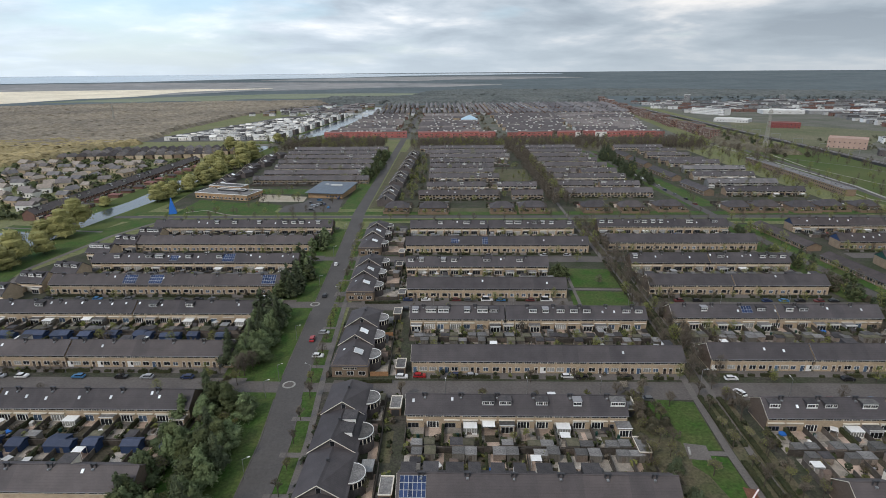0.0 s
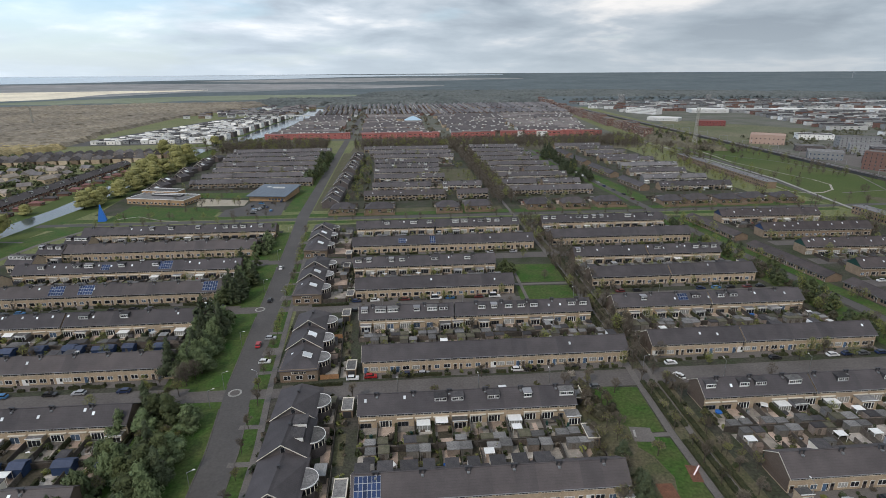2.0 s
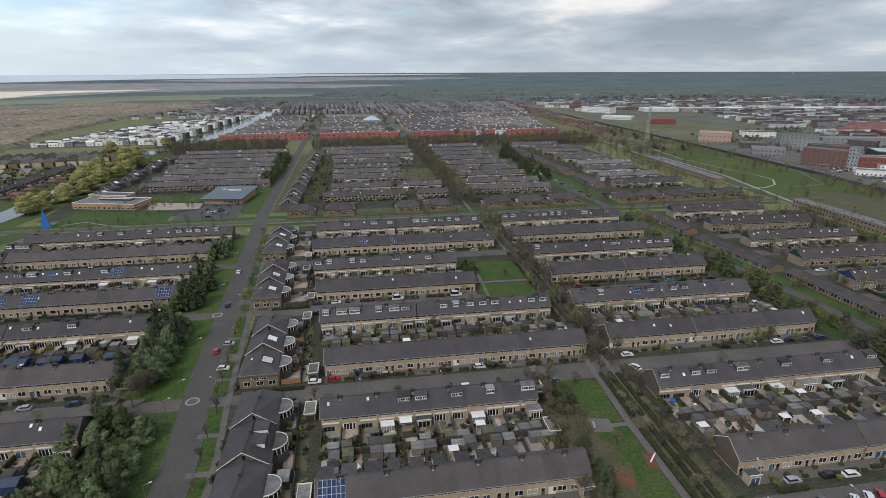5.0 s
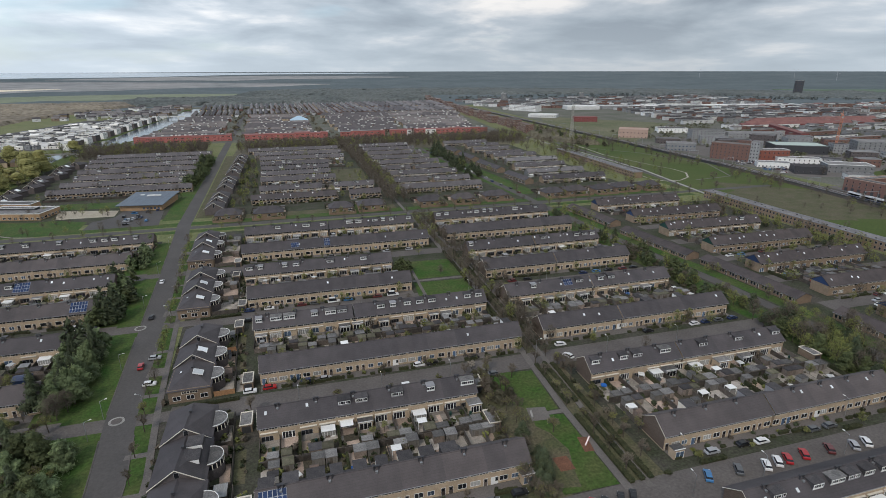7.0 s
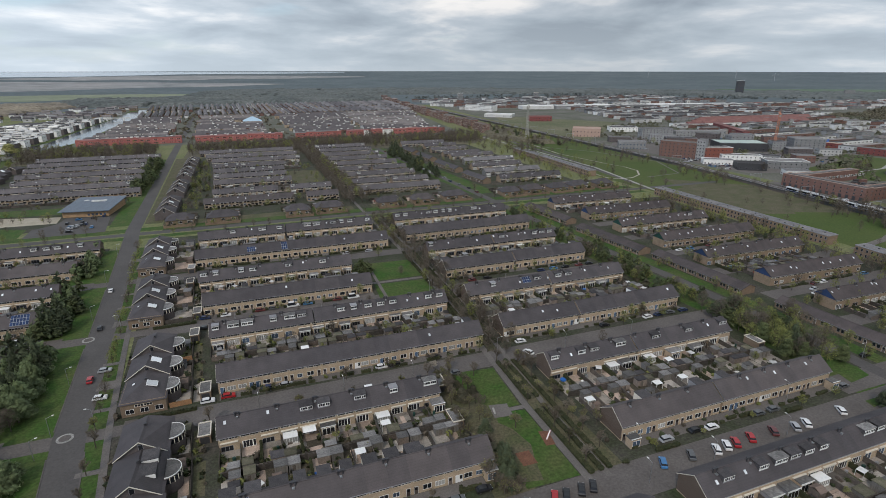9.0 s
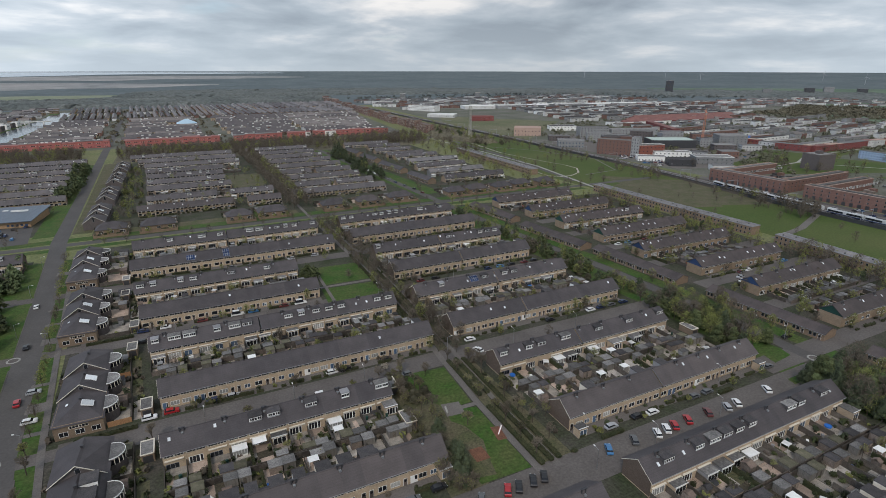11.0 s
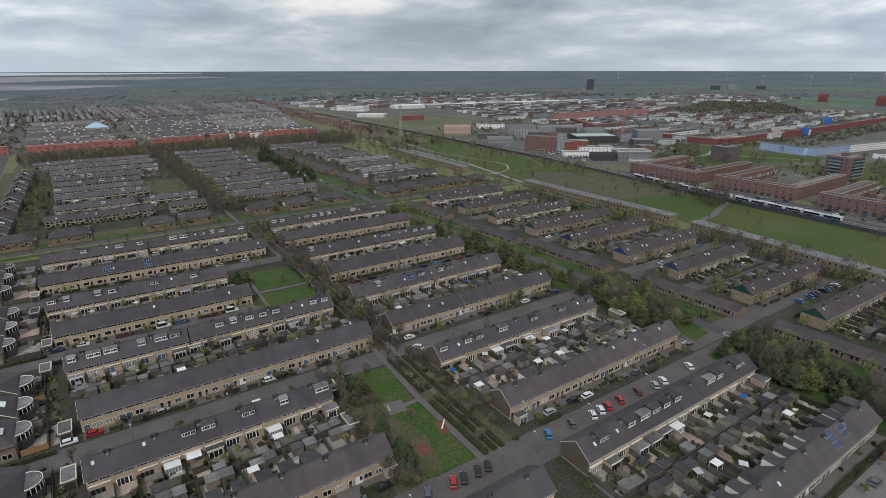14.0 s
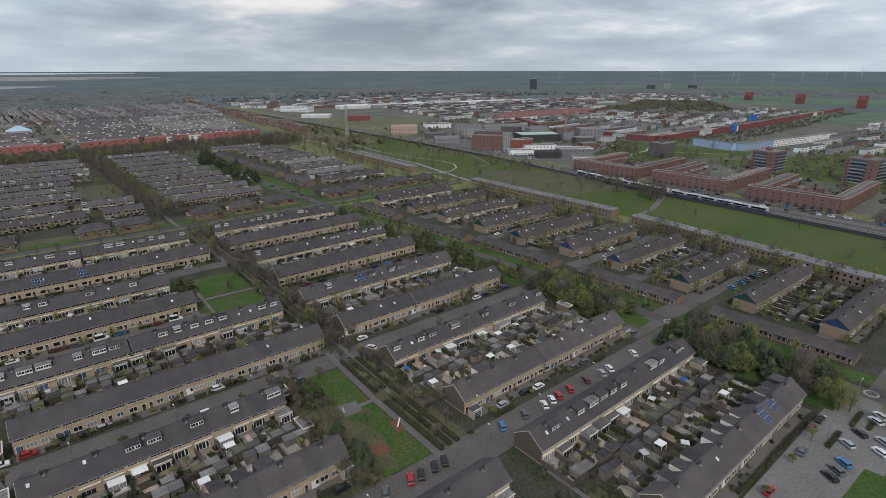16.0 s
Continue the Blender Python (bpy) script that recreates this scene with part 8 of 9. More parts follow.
scatter("ever", 6, 57, 65, 126, 147, (4, 4), 0.4, 0.6)
scatter("bare", 22, 52, 58, 88, 146, (0, 2, 0), 0.5, 0.8)
# corridor between the two east estates
scatter("ever", 44, 178.5, 198, 26, 78, (0, 1, 6, 3, 3), 0.8, 1.15)
scatter("bare", 16, 179, 198, 26, 78, (0, 2, 3), 0.9, 1.3)
scatter("ever", 40, 180, 198, 101, 148, (0, 1, 3, 3), 0.65, 0.95)
scatter("bare", 14, 180, 198, 101, 148, (0, 2, 3), 0.9, 1.2)
scatter("ever", 36, 180, 194, 160, 245, (0, 1, 4, 3), 0.6, 0.95)
scatter("bare", 34, 180, 189, 100, 340, (3, 2, 3, 4), 0.7, 1.1)
scatter("ever", 12, 180, 189, 240, 340, (1, 2, 3), 0.6, 0.9)
scatter("bare", 18, 180, 216, -10, 75, (4, 3, 3), 0.8, 1.2)
scatter("bare", 16, 206, 211, 95, 215, (2, 3, 4), 0.6, 0.95)
scatter("bare", 12, 198, 203, 220, 345, (2, 3, 4), 0.6, 0.95)
scatter("ever", 40, 172, 190, 470, 650, (0, 2, 1), 0.8, 1.3, 0.06)
scatter("bare", 18, 190, 212, 390, 650, (2, 3, 0), 0.8, 1.2, -0.05)
scatter("bare", 150, 298, 325, 20, 330, (3, 4, 3, 2, 0), 0.6, 1.05)
scatter("ever", 30, 300, 322, 20, 330, (3, 4, 1), 0.35, 0.6)
scatter("bare", 55, 302, 326, 360, 560, (3, 4, 0, 2), 0.7, 1.0)
scatter("bare", 22, 396, 418, 195, 240, (1, 0, 1, 2), 1.1, 1.5)
scatter("bare", 26, 345, 405, 40, 520, (0, 2, 1), 0.5, 0.8)
scatter("bare", 60, 404, 430, 240, 600, (0, 2, 3, 1), 0.7, 1.2, 0.06)
scatter("ever", 16, 395, 440, 620, 820, (0, 3, 4), 0.7, 1.2)
scatter("bare", 60, 395, 450, 600, 880, (2, 3, 0), 0.9, 1.4)
scatter("bare", 30, 570, 760, 255, 380, (2, 3, 0), 0.9, 1.3)
scatter("bare", 60, 590, 1150, -40, 160, (0, 2, 3, 4), 0.8, 1.2)
scatter("bare", 60, -34, -17, 402, 660, (3, 4, 0, 2, 3), 0.5, 0.9)
scatter("ever", 26, -34, -17, 402, 660, (1, 3, 4), 0.35, 0.6)
scatter("bare", 26, 328, 408, 330, 700, (0, 2, 3), 0.7, 1.1)
scatter("bare", 50, 560, 760, 40, 250, (0, 2, 3, 4), 0.8, 1.2)
scatter("bare", 40, 500, 740, 380, 640, (0, 2, 3), 0.7, 1.1)
# canal willows
for x, y, s in ((-236, 268, 1.0), (-240, 282, 0.9), (-233, 294, 0.7), (-252, 322, 1.05), (-244, 328, 1.0), (-252, 354, 1.05), (-267, 411, 0.6), (-233, 424, 1.1), (-229, 436, 0.9), (-234, 456, 1.0), (-226, 466, 1.1), (-232, 482, 1.1), (-231, 505, 1.2), (-222, 492, 0.9), (-224, 514, 1.0), (-236, 518, 1.1), (-238, 444, 0.8), (-240, 530, 1.3), (-228, 545, 1.0), (-226, 575, 1.0), (-224, 600, 1.1), (-236, 562, 1.3),
                (-258, 590, 1.4), (-249, 576, 1.3), (-254, 608, 1.5), (-238, 592, 1.3), (-231, 614, 1.5), (-227, 634, 1.4), (-240, 650, 1.4), (-272, 690, 1.5), (-245, 800, 1.3)):
    tree("willow", x, y, None, s * (1.65 if y < 420 else 1.3))
scatter("bare", 60, -262, -212, 480, 840, (3, 4, 3, 2), 0.8, 1.3)
scatter("bare", 40, -470, -300, 400, 620, (0, 2, 3, 4), 0.6, 1.0)
scatter("bare", 16, -205, -112, 380, 430, (0, 2, 3), 0.5, 0.8)
# cross road trees
for x in range(-200, 330, 16):
    if not -75 < x < -48:
        tree("bare", x + rng.uniform(-4, 4), 361 + SLOPE * x + rng.uniform(-2, 2), rng.choice((0, 2, 1, 3)), rng.uniform(0.5, 0.85))
        if rng.random() < 0.6:
            tree("bare", x + rng.uniform(-4, 4), 379 + SLOPE * x + rng.uniform(-2, 2), rng.choice((0, 2, 1)), rng.uniform(0.5, 0.8))


def woods(name, spots, mt, size, label, lift=0.0):
    """Far woods as one object: many ragged tufts of leaf faces."""
    g = np.random.default_rng(len(spots))
    p = np.array(spots)
    n = len(p)
    per = 15
    base = np.repeat(p, per, 0)
    hgt = np.repeat(size * (0.6 + 0.8 * g.random(n)), per)[:, None]
    d = g.normal(size=(n * per, 3))
    d /= np.linalg.norm(d, axis=1)[:, None]
    d[:, 2] = np.abs(d[:, 2])
    c = np.c_[base + d[:, :2] * hgt * 0.42, d[:, 2:] * hgt * 0.5 + 0.1 * hgt]
    rr = np.hypot(c[:, 0], c[:, 1])
    c[:, 2] += np.where(rr < 2600, 0, 74 * np.minimum(1, np.maximum(0, rr - 2600) / 2300) ** 1.25) + lift
    out = d + np.array([0, 0, 0.3]) + 0.35 * g.normal(size=(n * per, 3))
    u = np.cross(out, g.normal(size=(n * per, 3)))
    u /= np.linalg.norm(u, axis=1)[:, None]
    w = np.cross(out, u)
    w /= np.linalg.norm(w, axis=1)[:, None]
    s = hgt * 0.17
    q = np.stack([c - u * s - w * s, c + u * s - w * s * 0.8, c + u * s * 0.8 + w * s, c - u * s + w * s * 0.7], 1).reshape(-1, 3)
    me = bpy.data.meshes.new(name)
    me.from_pydata(q.tolist(), [], [(4 * i, 4 * i + 1, 4 * i + 2, 4 * i + 3) for i in range(n * per)])
    me.materials.append(mt)
    return tagged(new(name, me), label, "woods", "", "stuff")


def inside(poly, n, seed):
    g = random.Random(seed)
    xs, ys = [p[0] for p in poly], [p[1] for p in poly]
    out = []
    while len(out) < n:
        x, y = g.uniform(min(xs), max(xs)), g.uniform(min(ys), max(ys))
        hit = False
        for (ax, ay), (bx, by) in zip(poly, poly[1:] + poly[:1]):
            if (ay > y) != (by > y) and x < (bx - ax) * (y - ay) / (by - ay) + ax:
                hit = not hit
        if hit:
            out.append((x, y))
    return out


def canopy_sheet(poly, cell, h0, h1, mt, label, seed, name="woodland"):
    """Far woods as one ragged sheet of tree tops that falls to the ground at its rim."""
    g = np.random.default_rng(seed)
    xs, ys = [p[0] for p in poly], [p[1] for p in poly]
    gx, gy = np.meshgrid(np.arange(min(xs) - 1.7 * cell, max(xs) + 2 * cell, cell), np.arange(min(ys) - 1.7 * cell, max(ys) + 2 * cell, cell), indexing="ij")
    nx, ny = gx.shape
    hit = np.zeros(gx.shape, bool)
    for (ax, ay), (bx, by) in zip(poly, poly[1:] + poly[:1]):
        if ay != by:
            hit ^= ((ay > gy) != (by > gy)) & (gx < (bx - ax) * (gy - ay) / (by - ay) + ax)
    big = 0.5 + 0.5 * np.sin(gx * 0.021 + 1.3 * np.sin(gy * 0.017 + seed)) * np.sin(gy * 0.026 + seed)
    z = np.where(hit, h0 + (h1 - h0) * (0.65 * g.random(gx.shape) + 0.35 * big), 0.0)
    r = np.hypot(gx, gy)
    z += np.where(r < 2600, 0, 74 * np.minimum(1, np.maximum(0, r - 2600) / 2300) ** 1.25)
    gx, gy = gx + g.uniform(-0.4, 0.4, gx.shape) * cell, gy + g.uniform(-0.4, 0.4, gy.shape) * cell
    wide = hit.copy()
    wide[1:] |= hit[:-1]
    wide[:-1] |= hit[1:]
    near = wide.copy()
    near[:, 1:] |= wide[:, :-1]
    near[:, :-1] |= wide[:, 1:]
    idx = -np.ones(gx.shape, int)
    idx[near] = np.arange(near.sum())
    fs = []
    for i in range(nx - 1):
        for j in range(ny - 1):
            q = (idx[i, j], idx[i + 1, j], idx[i + 1, j + 1], idx[i, j + 1])
            if min(q) >= 0:
                fs += [(int(q[0]), int(q[1]), int(q[2])), (int(q[0]), int(q[2]), int(q[3]))]
    me = bpy.data.meshes.new(name)
    me.from_pydata(np.stack([gx[near], gy[near], z[near]], 1).tolist(), [], fs)
    me.materials.append(mt)
    return tagged(new(name, me), label, "woods", "", "stuff")


LEFT_WOOD = [(-640, 700), (-470, 760), (-455, 850), (-480, 960), (-480, 1280), (-430, 1500), (-360, 1720), (-420, 1900), (-800, 1860), (-1200, 1730), (-1800, 1480), (-1300, 1000), (-900, 600)]
sheet("estate_ground", [(-470, 815), (-255, 815), (-215, 1270), (-360, 1270)], 0.035, ASPHALT, "paved ground of the white estate")
sheet("woodland_floor", LEFT_WOOD, 0.03, WOODFLOOR, "brown floor of a bare spring wood")
woods("woodland", inside([(-172, 870), (-60, 860), (330, 850), (420, 1600), (-150, 1600)], 900, 11), BELTWOOD, 6, "bare trees among the third estate")
woods("woodland", inside([(-510, 370), (-300, 370), (-300, 620), (-480, 740)], 500, 12), OLIVE, 6, "green trees among detached houses")
canopy_sheet(LEFT_WOOD, 7.0, 3.2, 7.5, BROWNWOOD, "grey-brown canopy of a bare spring wood", 1)
woods("woodland", inside([(740, 300), (1560, 330), (1560, 365), (980, 355), (760, 375)], 420, 13), TOWN_TREE, 5, "trees before the red terraces")
woods("woodland", inside(LEFT_WOOD, 4200, 1), BROWNWOOD, 6, "bare brown wood with a hint of spring green")
canopy_sheet([(-480, 400), (-520, 560), (-475, 640), (-470, 735), (-440, 790), (-560, 830), (-760, 760), (-850, 500), (-560, 330)], 5.0, 2.5, 8.5, THICKET, "yellow-brown canopy of a spring thicket", 2)
woods("woodland", inside([(-480, 400), (-520, 560), (-470, 640), (-480, 730), (-700, 760), (-800, 500), (-560, 330)], 260, 2), THICKET, 9, "yellow-green thicket at the wood's edge")
sheet("woodland_floor", [(-224, 700), (-212, 800), (-80, 795), (-76, 700)], 0.06, BELTWOOD, "brown leaf litter under bare trees")
sheet("woodland_floor", [(-48, 692), (-44, 795), (345, 785), (382, 750), (330, 684)], 0.06, BELTWOOD, "brown leaf litter under bare trees")
scatter("bare", 330, -222, -80, 703, 792, (0, 1, 2, 1, 3), 0.9, 1.3)
scatter("bare", 820, -46, 350, 698, 786, (0, 1, 2, 1, 0, 3), 0.9, 1.3)
canopy_sheet([(372, 725), (405, 650), (425, 640), (440, 690), (452, 790), (432, 850), (395, 800)], 4.0, 2.5, 6.5, BELTWOOD, "dense brown canopy of a bare tree belt", 5)
scatter("bare", 90, 296, 372, 560, 800, (0, 2, 1, 3), 0.9, 1.3)
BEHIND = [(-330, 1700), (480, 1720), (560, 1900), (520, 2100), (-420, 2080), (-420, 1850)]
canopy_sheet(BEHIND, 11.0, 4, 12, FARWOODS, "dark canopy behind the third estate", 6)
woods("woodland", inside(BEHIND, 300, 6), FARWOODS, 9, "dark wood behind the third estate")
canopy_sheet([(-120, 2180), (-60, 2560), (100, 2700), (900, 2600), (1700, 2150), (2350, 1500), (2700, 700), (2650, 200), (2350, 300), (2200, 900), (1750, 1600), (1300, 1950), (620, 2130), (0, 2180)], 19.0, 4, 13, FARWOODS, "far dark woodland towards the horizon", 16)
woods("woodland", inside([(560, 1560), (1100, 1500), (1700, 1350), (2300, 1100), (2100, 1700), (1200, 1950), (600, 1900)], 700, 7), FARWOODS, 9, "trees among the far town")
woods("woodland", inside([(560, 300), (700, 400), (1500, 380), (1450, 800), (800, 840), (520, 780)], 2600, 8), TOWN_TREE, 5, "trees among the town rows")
woods("woodland", inside([(1210, 815), (1300, 650), (1380, 520), (1720, 745), (1660, 930), (1400, 830)], 900, 19), BELTWOOD, 8, "brown bare wood at the town's edge")
woods("woodland", inside([(560, 342), (700, 395), (706, 430), (640, 395), (570, 372)], 60, 20), TOWN_TREE, 4, "trees before the red terraces")
woods("woodland", inside([(760, -60), (1250, -100), (1300, 180), (800, 230), (560, 250), (520, 60)], 900, 9), TOWN_TREE, 5, "trees among the white rows")


# ---- hedges along the footpath and streets ----
def hedge(line, w, h, mt=HEDGE, label="clipped dark green hedge beside a footpath"):
    g = np.random.default_rng(int(abs(line[0][0] * 7 + line[0][1])))
    b = Build()
    for (ax, ay), (bx, by) in zip(line, line[1:]):
        ln = math.hypot(bx - ax, by - ay)
        ux, uy = (bx - ax) / ln, (by - ay) / ln
        for i in range(int(ln * 60)):
            t, s, z = g.random() * ln, g.uniform(-0.5, 0.5) * w, h * g.random() ** 0.5
            c = Vector((ax + ux * t - uy * s, ay + uy * t + ux * s, z))
            u = Vector(g.normal(size=3)).normalized() * 0.22
            v = u.orthogonal().normalized() * 0.2
            b.face([c - u, c + v, c + u, c - v])
        out = ribbon([(ax, ay), (bx, by)], w * 0.8)
        b.prism(out, 0, h * 0.85, "z")
    return tagged(new("hedge", b.mesh("hedge", mt)), label, "hedge", "hedges")


for off, y0, y1 in ((1.9, 88, 117), (1.9, 123, 147), (1.9, 160, 212), (1.9, 222, 275), (5.0, 88, 117), (5.0, 123, 147), (7.6, 88, 146), (5.0, 160, 212), (7.6, 160, 275)):
    xa, xb = [76.5 + (y - 86) * (0.03 if y < 120 else 0.045) + off for y in (y0, y1)]
    hedge([(xa, y0), (xb, y1)], 1.5, 0.9)
for x0, x1, y in ((-34, -18, 156.5), (-36, -20, 221), (-38, -22, 145.5)):
    hedge([(x0, y), (x1, y)], 1.0, 1.1)
for ya, yb, x in ((84, 147, -38.7), (160, 203, -41), (225, 270, -45.5)):
    for k in range(int((yb - ya) / 6)):
        shrub(x + 0.9 - k * 0.05, ya + 6 * k + rng.uniform(0, 4), rng.uniform(0.7, 1.3), rng.choice((0, 2, 3)))


for x0, x1, y in ((160, 170, 18.6), (176, 186, 16.9), (178, 186, 13.2), (128, 142, 27.2), (150, 160, 26.8), (100, 108, 88.6), (150, 156, 87.6), (160, 172, 26.6)):
    hedge([(x0, y), (x1, y - 0.25)], 1.2, 1.0, HEDGE, "dark clipped hedge between parking bays")


# ---- vehicles ----
def car_meshes(ln, w, h, paint):
    hw, k = w / 2, ln / 4.3
    body = Build().prism([(-2.15 * k, 0.32), (2.15 * k, 0.32), (2.15 * k, 0.72), (1.95 * k, 0.92), (1.05 * k, 0.98), (-1.9 * k, 1.0), (-2.12 * k, 0.8)], -hw, hw, "y")
    roof = Build().prism([(0.55 * k, h - 0.06), (0.35 * k, h), (-1.25 * k, h), (-1.5 * k, h - 0.1), (-1.5 * k, h - 0.14), (0.55 * k, h - 0.12)], -hw * 0.8, hw * 0.8, "y")
    n = len(roof.v)
    glass = Build()
    a = [(1.05 * k, 0.98), (0.55 * k, h - 0.1), (-1.5 * k, h - 0.12), (-1.9 * k, 1.0)]
    for sgn in (-1, 1):
        glass.face([(x, sgn * hw * (0.96 if z < 1.1 else 0.8), z) for x, z in a][::sgn])
    for p, q in ((a[0], a[1]), (a[2], a[3])):
        glass.face([(p[0], -hw * (0.96 if p[1] < 1.1 else 0.8), p[1]), (q[0], -hw * (0.96 if q[1] < 1.1 else 0.8), q[1]), (q[0], hw * (0.96 if q[1] < 1.1 else 0.8), q[1]), (p[0], hw * (0.96 if p[1] < 1.1 else 0.8), p[1])])
    return body.mesh("body", paint), roof.mesh("roof", paint), glass.mesh("cabin_glass", GLASS)


PAINTS = {n: plain(n + "_car_paint", c, 0.3, 0.0, coat=0.6) for n, c in (("white", (0.72, 0.72, 0.72)), ("silver", (0.36, 0.37, 0.39)), ("black", (0.018, 0.018, 0.02)), ("red", (0.36, 0.02, 0.025)), ("navy", (0.02, 0.035, 0.09)), ("blue", (0.05, 0.17, 0.35)), ("grey", (0.10, 0.105, 0.11)), ("dark red", (0.12, 0.03, 0.03)))}
CARS = {n: car_meshes(4.25, 1.75, 1.48, p) for n, p in PAINTS.items()}
VANS = {n: car_meshes(5.4, 2.0, 2.3, p) for n, p in PAINTS.items() if n in ("white", "blue", "silver")}
WHEEL = Build().tube((0, -0.1, 0), (0, 0.1, 0), 0.32, 0.32, 10, 0).tube((0, -0.11, 0), (0, 0.11, 0), 0.19, 0.19, 8, 1).mesh("wheel", BLACK, METAL)
LAMP = Build().box(-0.03, 0.03, -0.18, 0.18, -0.08, 0.08).mesh("headlight", SKYLIGHT)


def car(x, y, turn, colour="grey", van=False, full=True):
    r = root("van" if van else "car", pose(x, y, 0.11, 0, 0, turn), f"parked {colour} {'van' if van else 'hatchback car'} on the street", "van" if van else "car", "parked cars")
    body, roof, glass = (VANS if van else CARS)[colour]
    part("body", body, r), part("roof", roof, r), part("cabin_glass", glass, r)
    if full:
        k = 1.25 if van else 1.0
        for px, py in ((1.35 * k, 0.8), (1.35 * k, -0.8), (-1.3 * k, 0.8), (-1.3 * k, -0.8)):
            part("wheel", WHEEL, r, (px, py, 0.32))
        for py in (-0.6, 0.6) if math.hypot(x, y) < 135 else ():
            part("headlight", LAMP, r, (2.13 * k, py, 0.68))


for x, y, a, c in ((-14.9, 159.3, 0, "white"), (-8.8, 159.8, 0, "red"), (3.1, 159.9, 180, "navy"), (9.1, 159.6, 0, "silver"), (41.5, 158.7, 0, "white"), (46.3, 158.2, 180, "black"), (61.6, 158.0, 0, "black"), (96.3, 156.8, 0, "white"),
                   (94.8, 148.3, 110, "white"), (135, 156, 0, "black"), (157, 155.5, 0, "white"), (163, 155.6, 0, "navy"), (169, 155.4, 0, "grey"), (176, 155.2, 0, "navy"), (-46.8, 173.8, 0, "white"), (-48.3, 192, 0, "silver"), (-51.9, 186.9, 95, "red"),
                   (-58.7, 271.7, 95, "white"), (-56, 229.3, 95, "black"), (106, 91.1, 0, "silver"), (116.6, 91, 0, "black"), (122.3, 90.3, 0, "white"), (107.3, 83.4, 60, "grey"), (115.6, 82.5, 60, "white"), (119.6, 82.7, 60, "white"),
                   (123, 82.7, 60, "red"), (128.8, 82.7, 60, "red"), (137.4, 82.3, 60, "dark red"), (145.2, 81.3, 60, "silver"), (149.8, 81.3, 60, "white"), (98, 83.9, 60, "blue"), (165.6, 81.5, 60, "white"), (141, 90, 0, "grey"), (147, 89.8, 0, "grey"),
                   (172.3, 23.9, 0, "black"), (166.1, 24.3, 0, "dark red"), (152.2, 22.5, 0, "grey"), (165.4, 15.4, 60, "silver"), (173.6, 14.3, 60, "black"), (155.6, 13.8, 60, "blue"), (151, 14.2, 60, "grey"), (147, 14.6, 60, "black"),
                   (174.1, 9.1, 60, "silver"), (168.1, 8.5, 60, "white"), (129.7, 23.0, 0, "red"), (188, 12.5, 60, "white"), (184, 12.8, 60, "white"), (203, 34.1, 170, "white"), (49.6, 93.2, 0, "black"), (64.5, 84.4, 60, "red"), (67.6, 84.0, 60, "black"), (72.1, 84, 60, "black"), (75.5, 83.9, 60, "black"), (57, 84.8, 60, "grey"),
                   (208.5, 100.5, 0, "black"), (248, 146, 0, "white"), (180, 90.2, 0, "grey"), (42, 92.5, 0, "grey"), (-20, 85, 60, "silver")):
    car(x, y, a + TURN, c)
cols = ["grey", "silver", "black", "white", "grey", "navy", "black", "silver", "dark red", "blue"]
for y0_, sides in ((152.3, (-5.4,)), (218, (5.3, -4.6)), (280, (5.0,)), (152.8, (5.0,))):
    for sd in sides:
        x = -184.0
        while x < 174:
            ok = not (52 < x < 92 and y0_ == 218) and (x < -80 or y0_ != 152.8) and not -76 < x < -22 and not 76 < x < 97 and not (y0_ == 152.3 and x < -80)
            if ok and rng.random() < 0.42:
                c = rng.choice(cols)
                v = rng.random() < 0.06
                car(x, y0_ + SLOPE * x + sd, rng.choice((0, 180)) + TURN, "white" if v else c, v, y0_ < 160)
            x += rng.uniform(5.5, 9)
for i in range(14):
    car(252 + i * 3.1 + rng.uniform(-0.4, 0.4), 84.5 - 0.05 * (250 + 3 * i) + 12.5, 75, rng.choice(cols), False, False) if rng.random() < 0.8 else None
car(288, 96, 10, "white", True)
for y0_ in (128, 159, 191, 223, 255, 287):
    for _ in range(5):
        car(rng.uniform(236, 300), y0_ - 7.0 + rng.choice((-2.2, 2.2)), rng.choice((0, 180)), rng.choice(cols), False, False)
for _ in range(14):
    car(rng.uniform(-108, -84), rng.uniform(388, 430), rng.choice((0, 90)), rng.choice(cols), False, False)
for i in range(16):
    car(192.5 + rng.uniform(-1.5, 1.5) - i * 0.5, 400 + i * 17, 95, rng.choice(cols), False, False)
for _ in range(26):
    car(rng.uniform(478, 530), rng.uniform(400, 470), rng.uniform(0, 180), rng.choice(cols), False, False)
for _ in range(16):
    car(rng.uniform(440, 458), rng.uniform(95, 320), 85, rng.choice(cols), False, False)

for x0, x1, y0, y1, n in ((478, 530, 400, 470, 40), (560, 640, 395, 440, 24), (640, 720, 500, 600, 30), (440, 458, 0, 330, 50), (560, 600, 40, 300, 24)):
    for _ in range(n):
        m = pose(rng.uniform(x0, x1), rng.uniform(y0, y1), 0.11, 0, 0, rng.choice((-35, 55, 85)))
        for me in CARS[rng.choice(cols)]:
            FAR_PILES["car"].add(me, m)

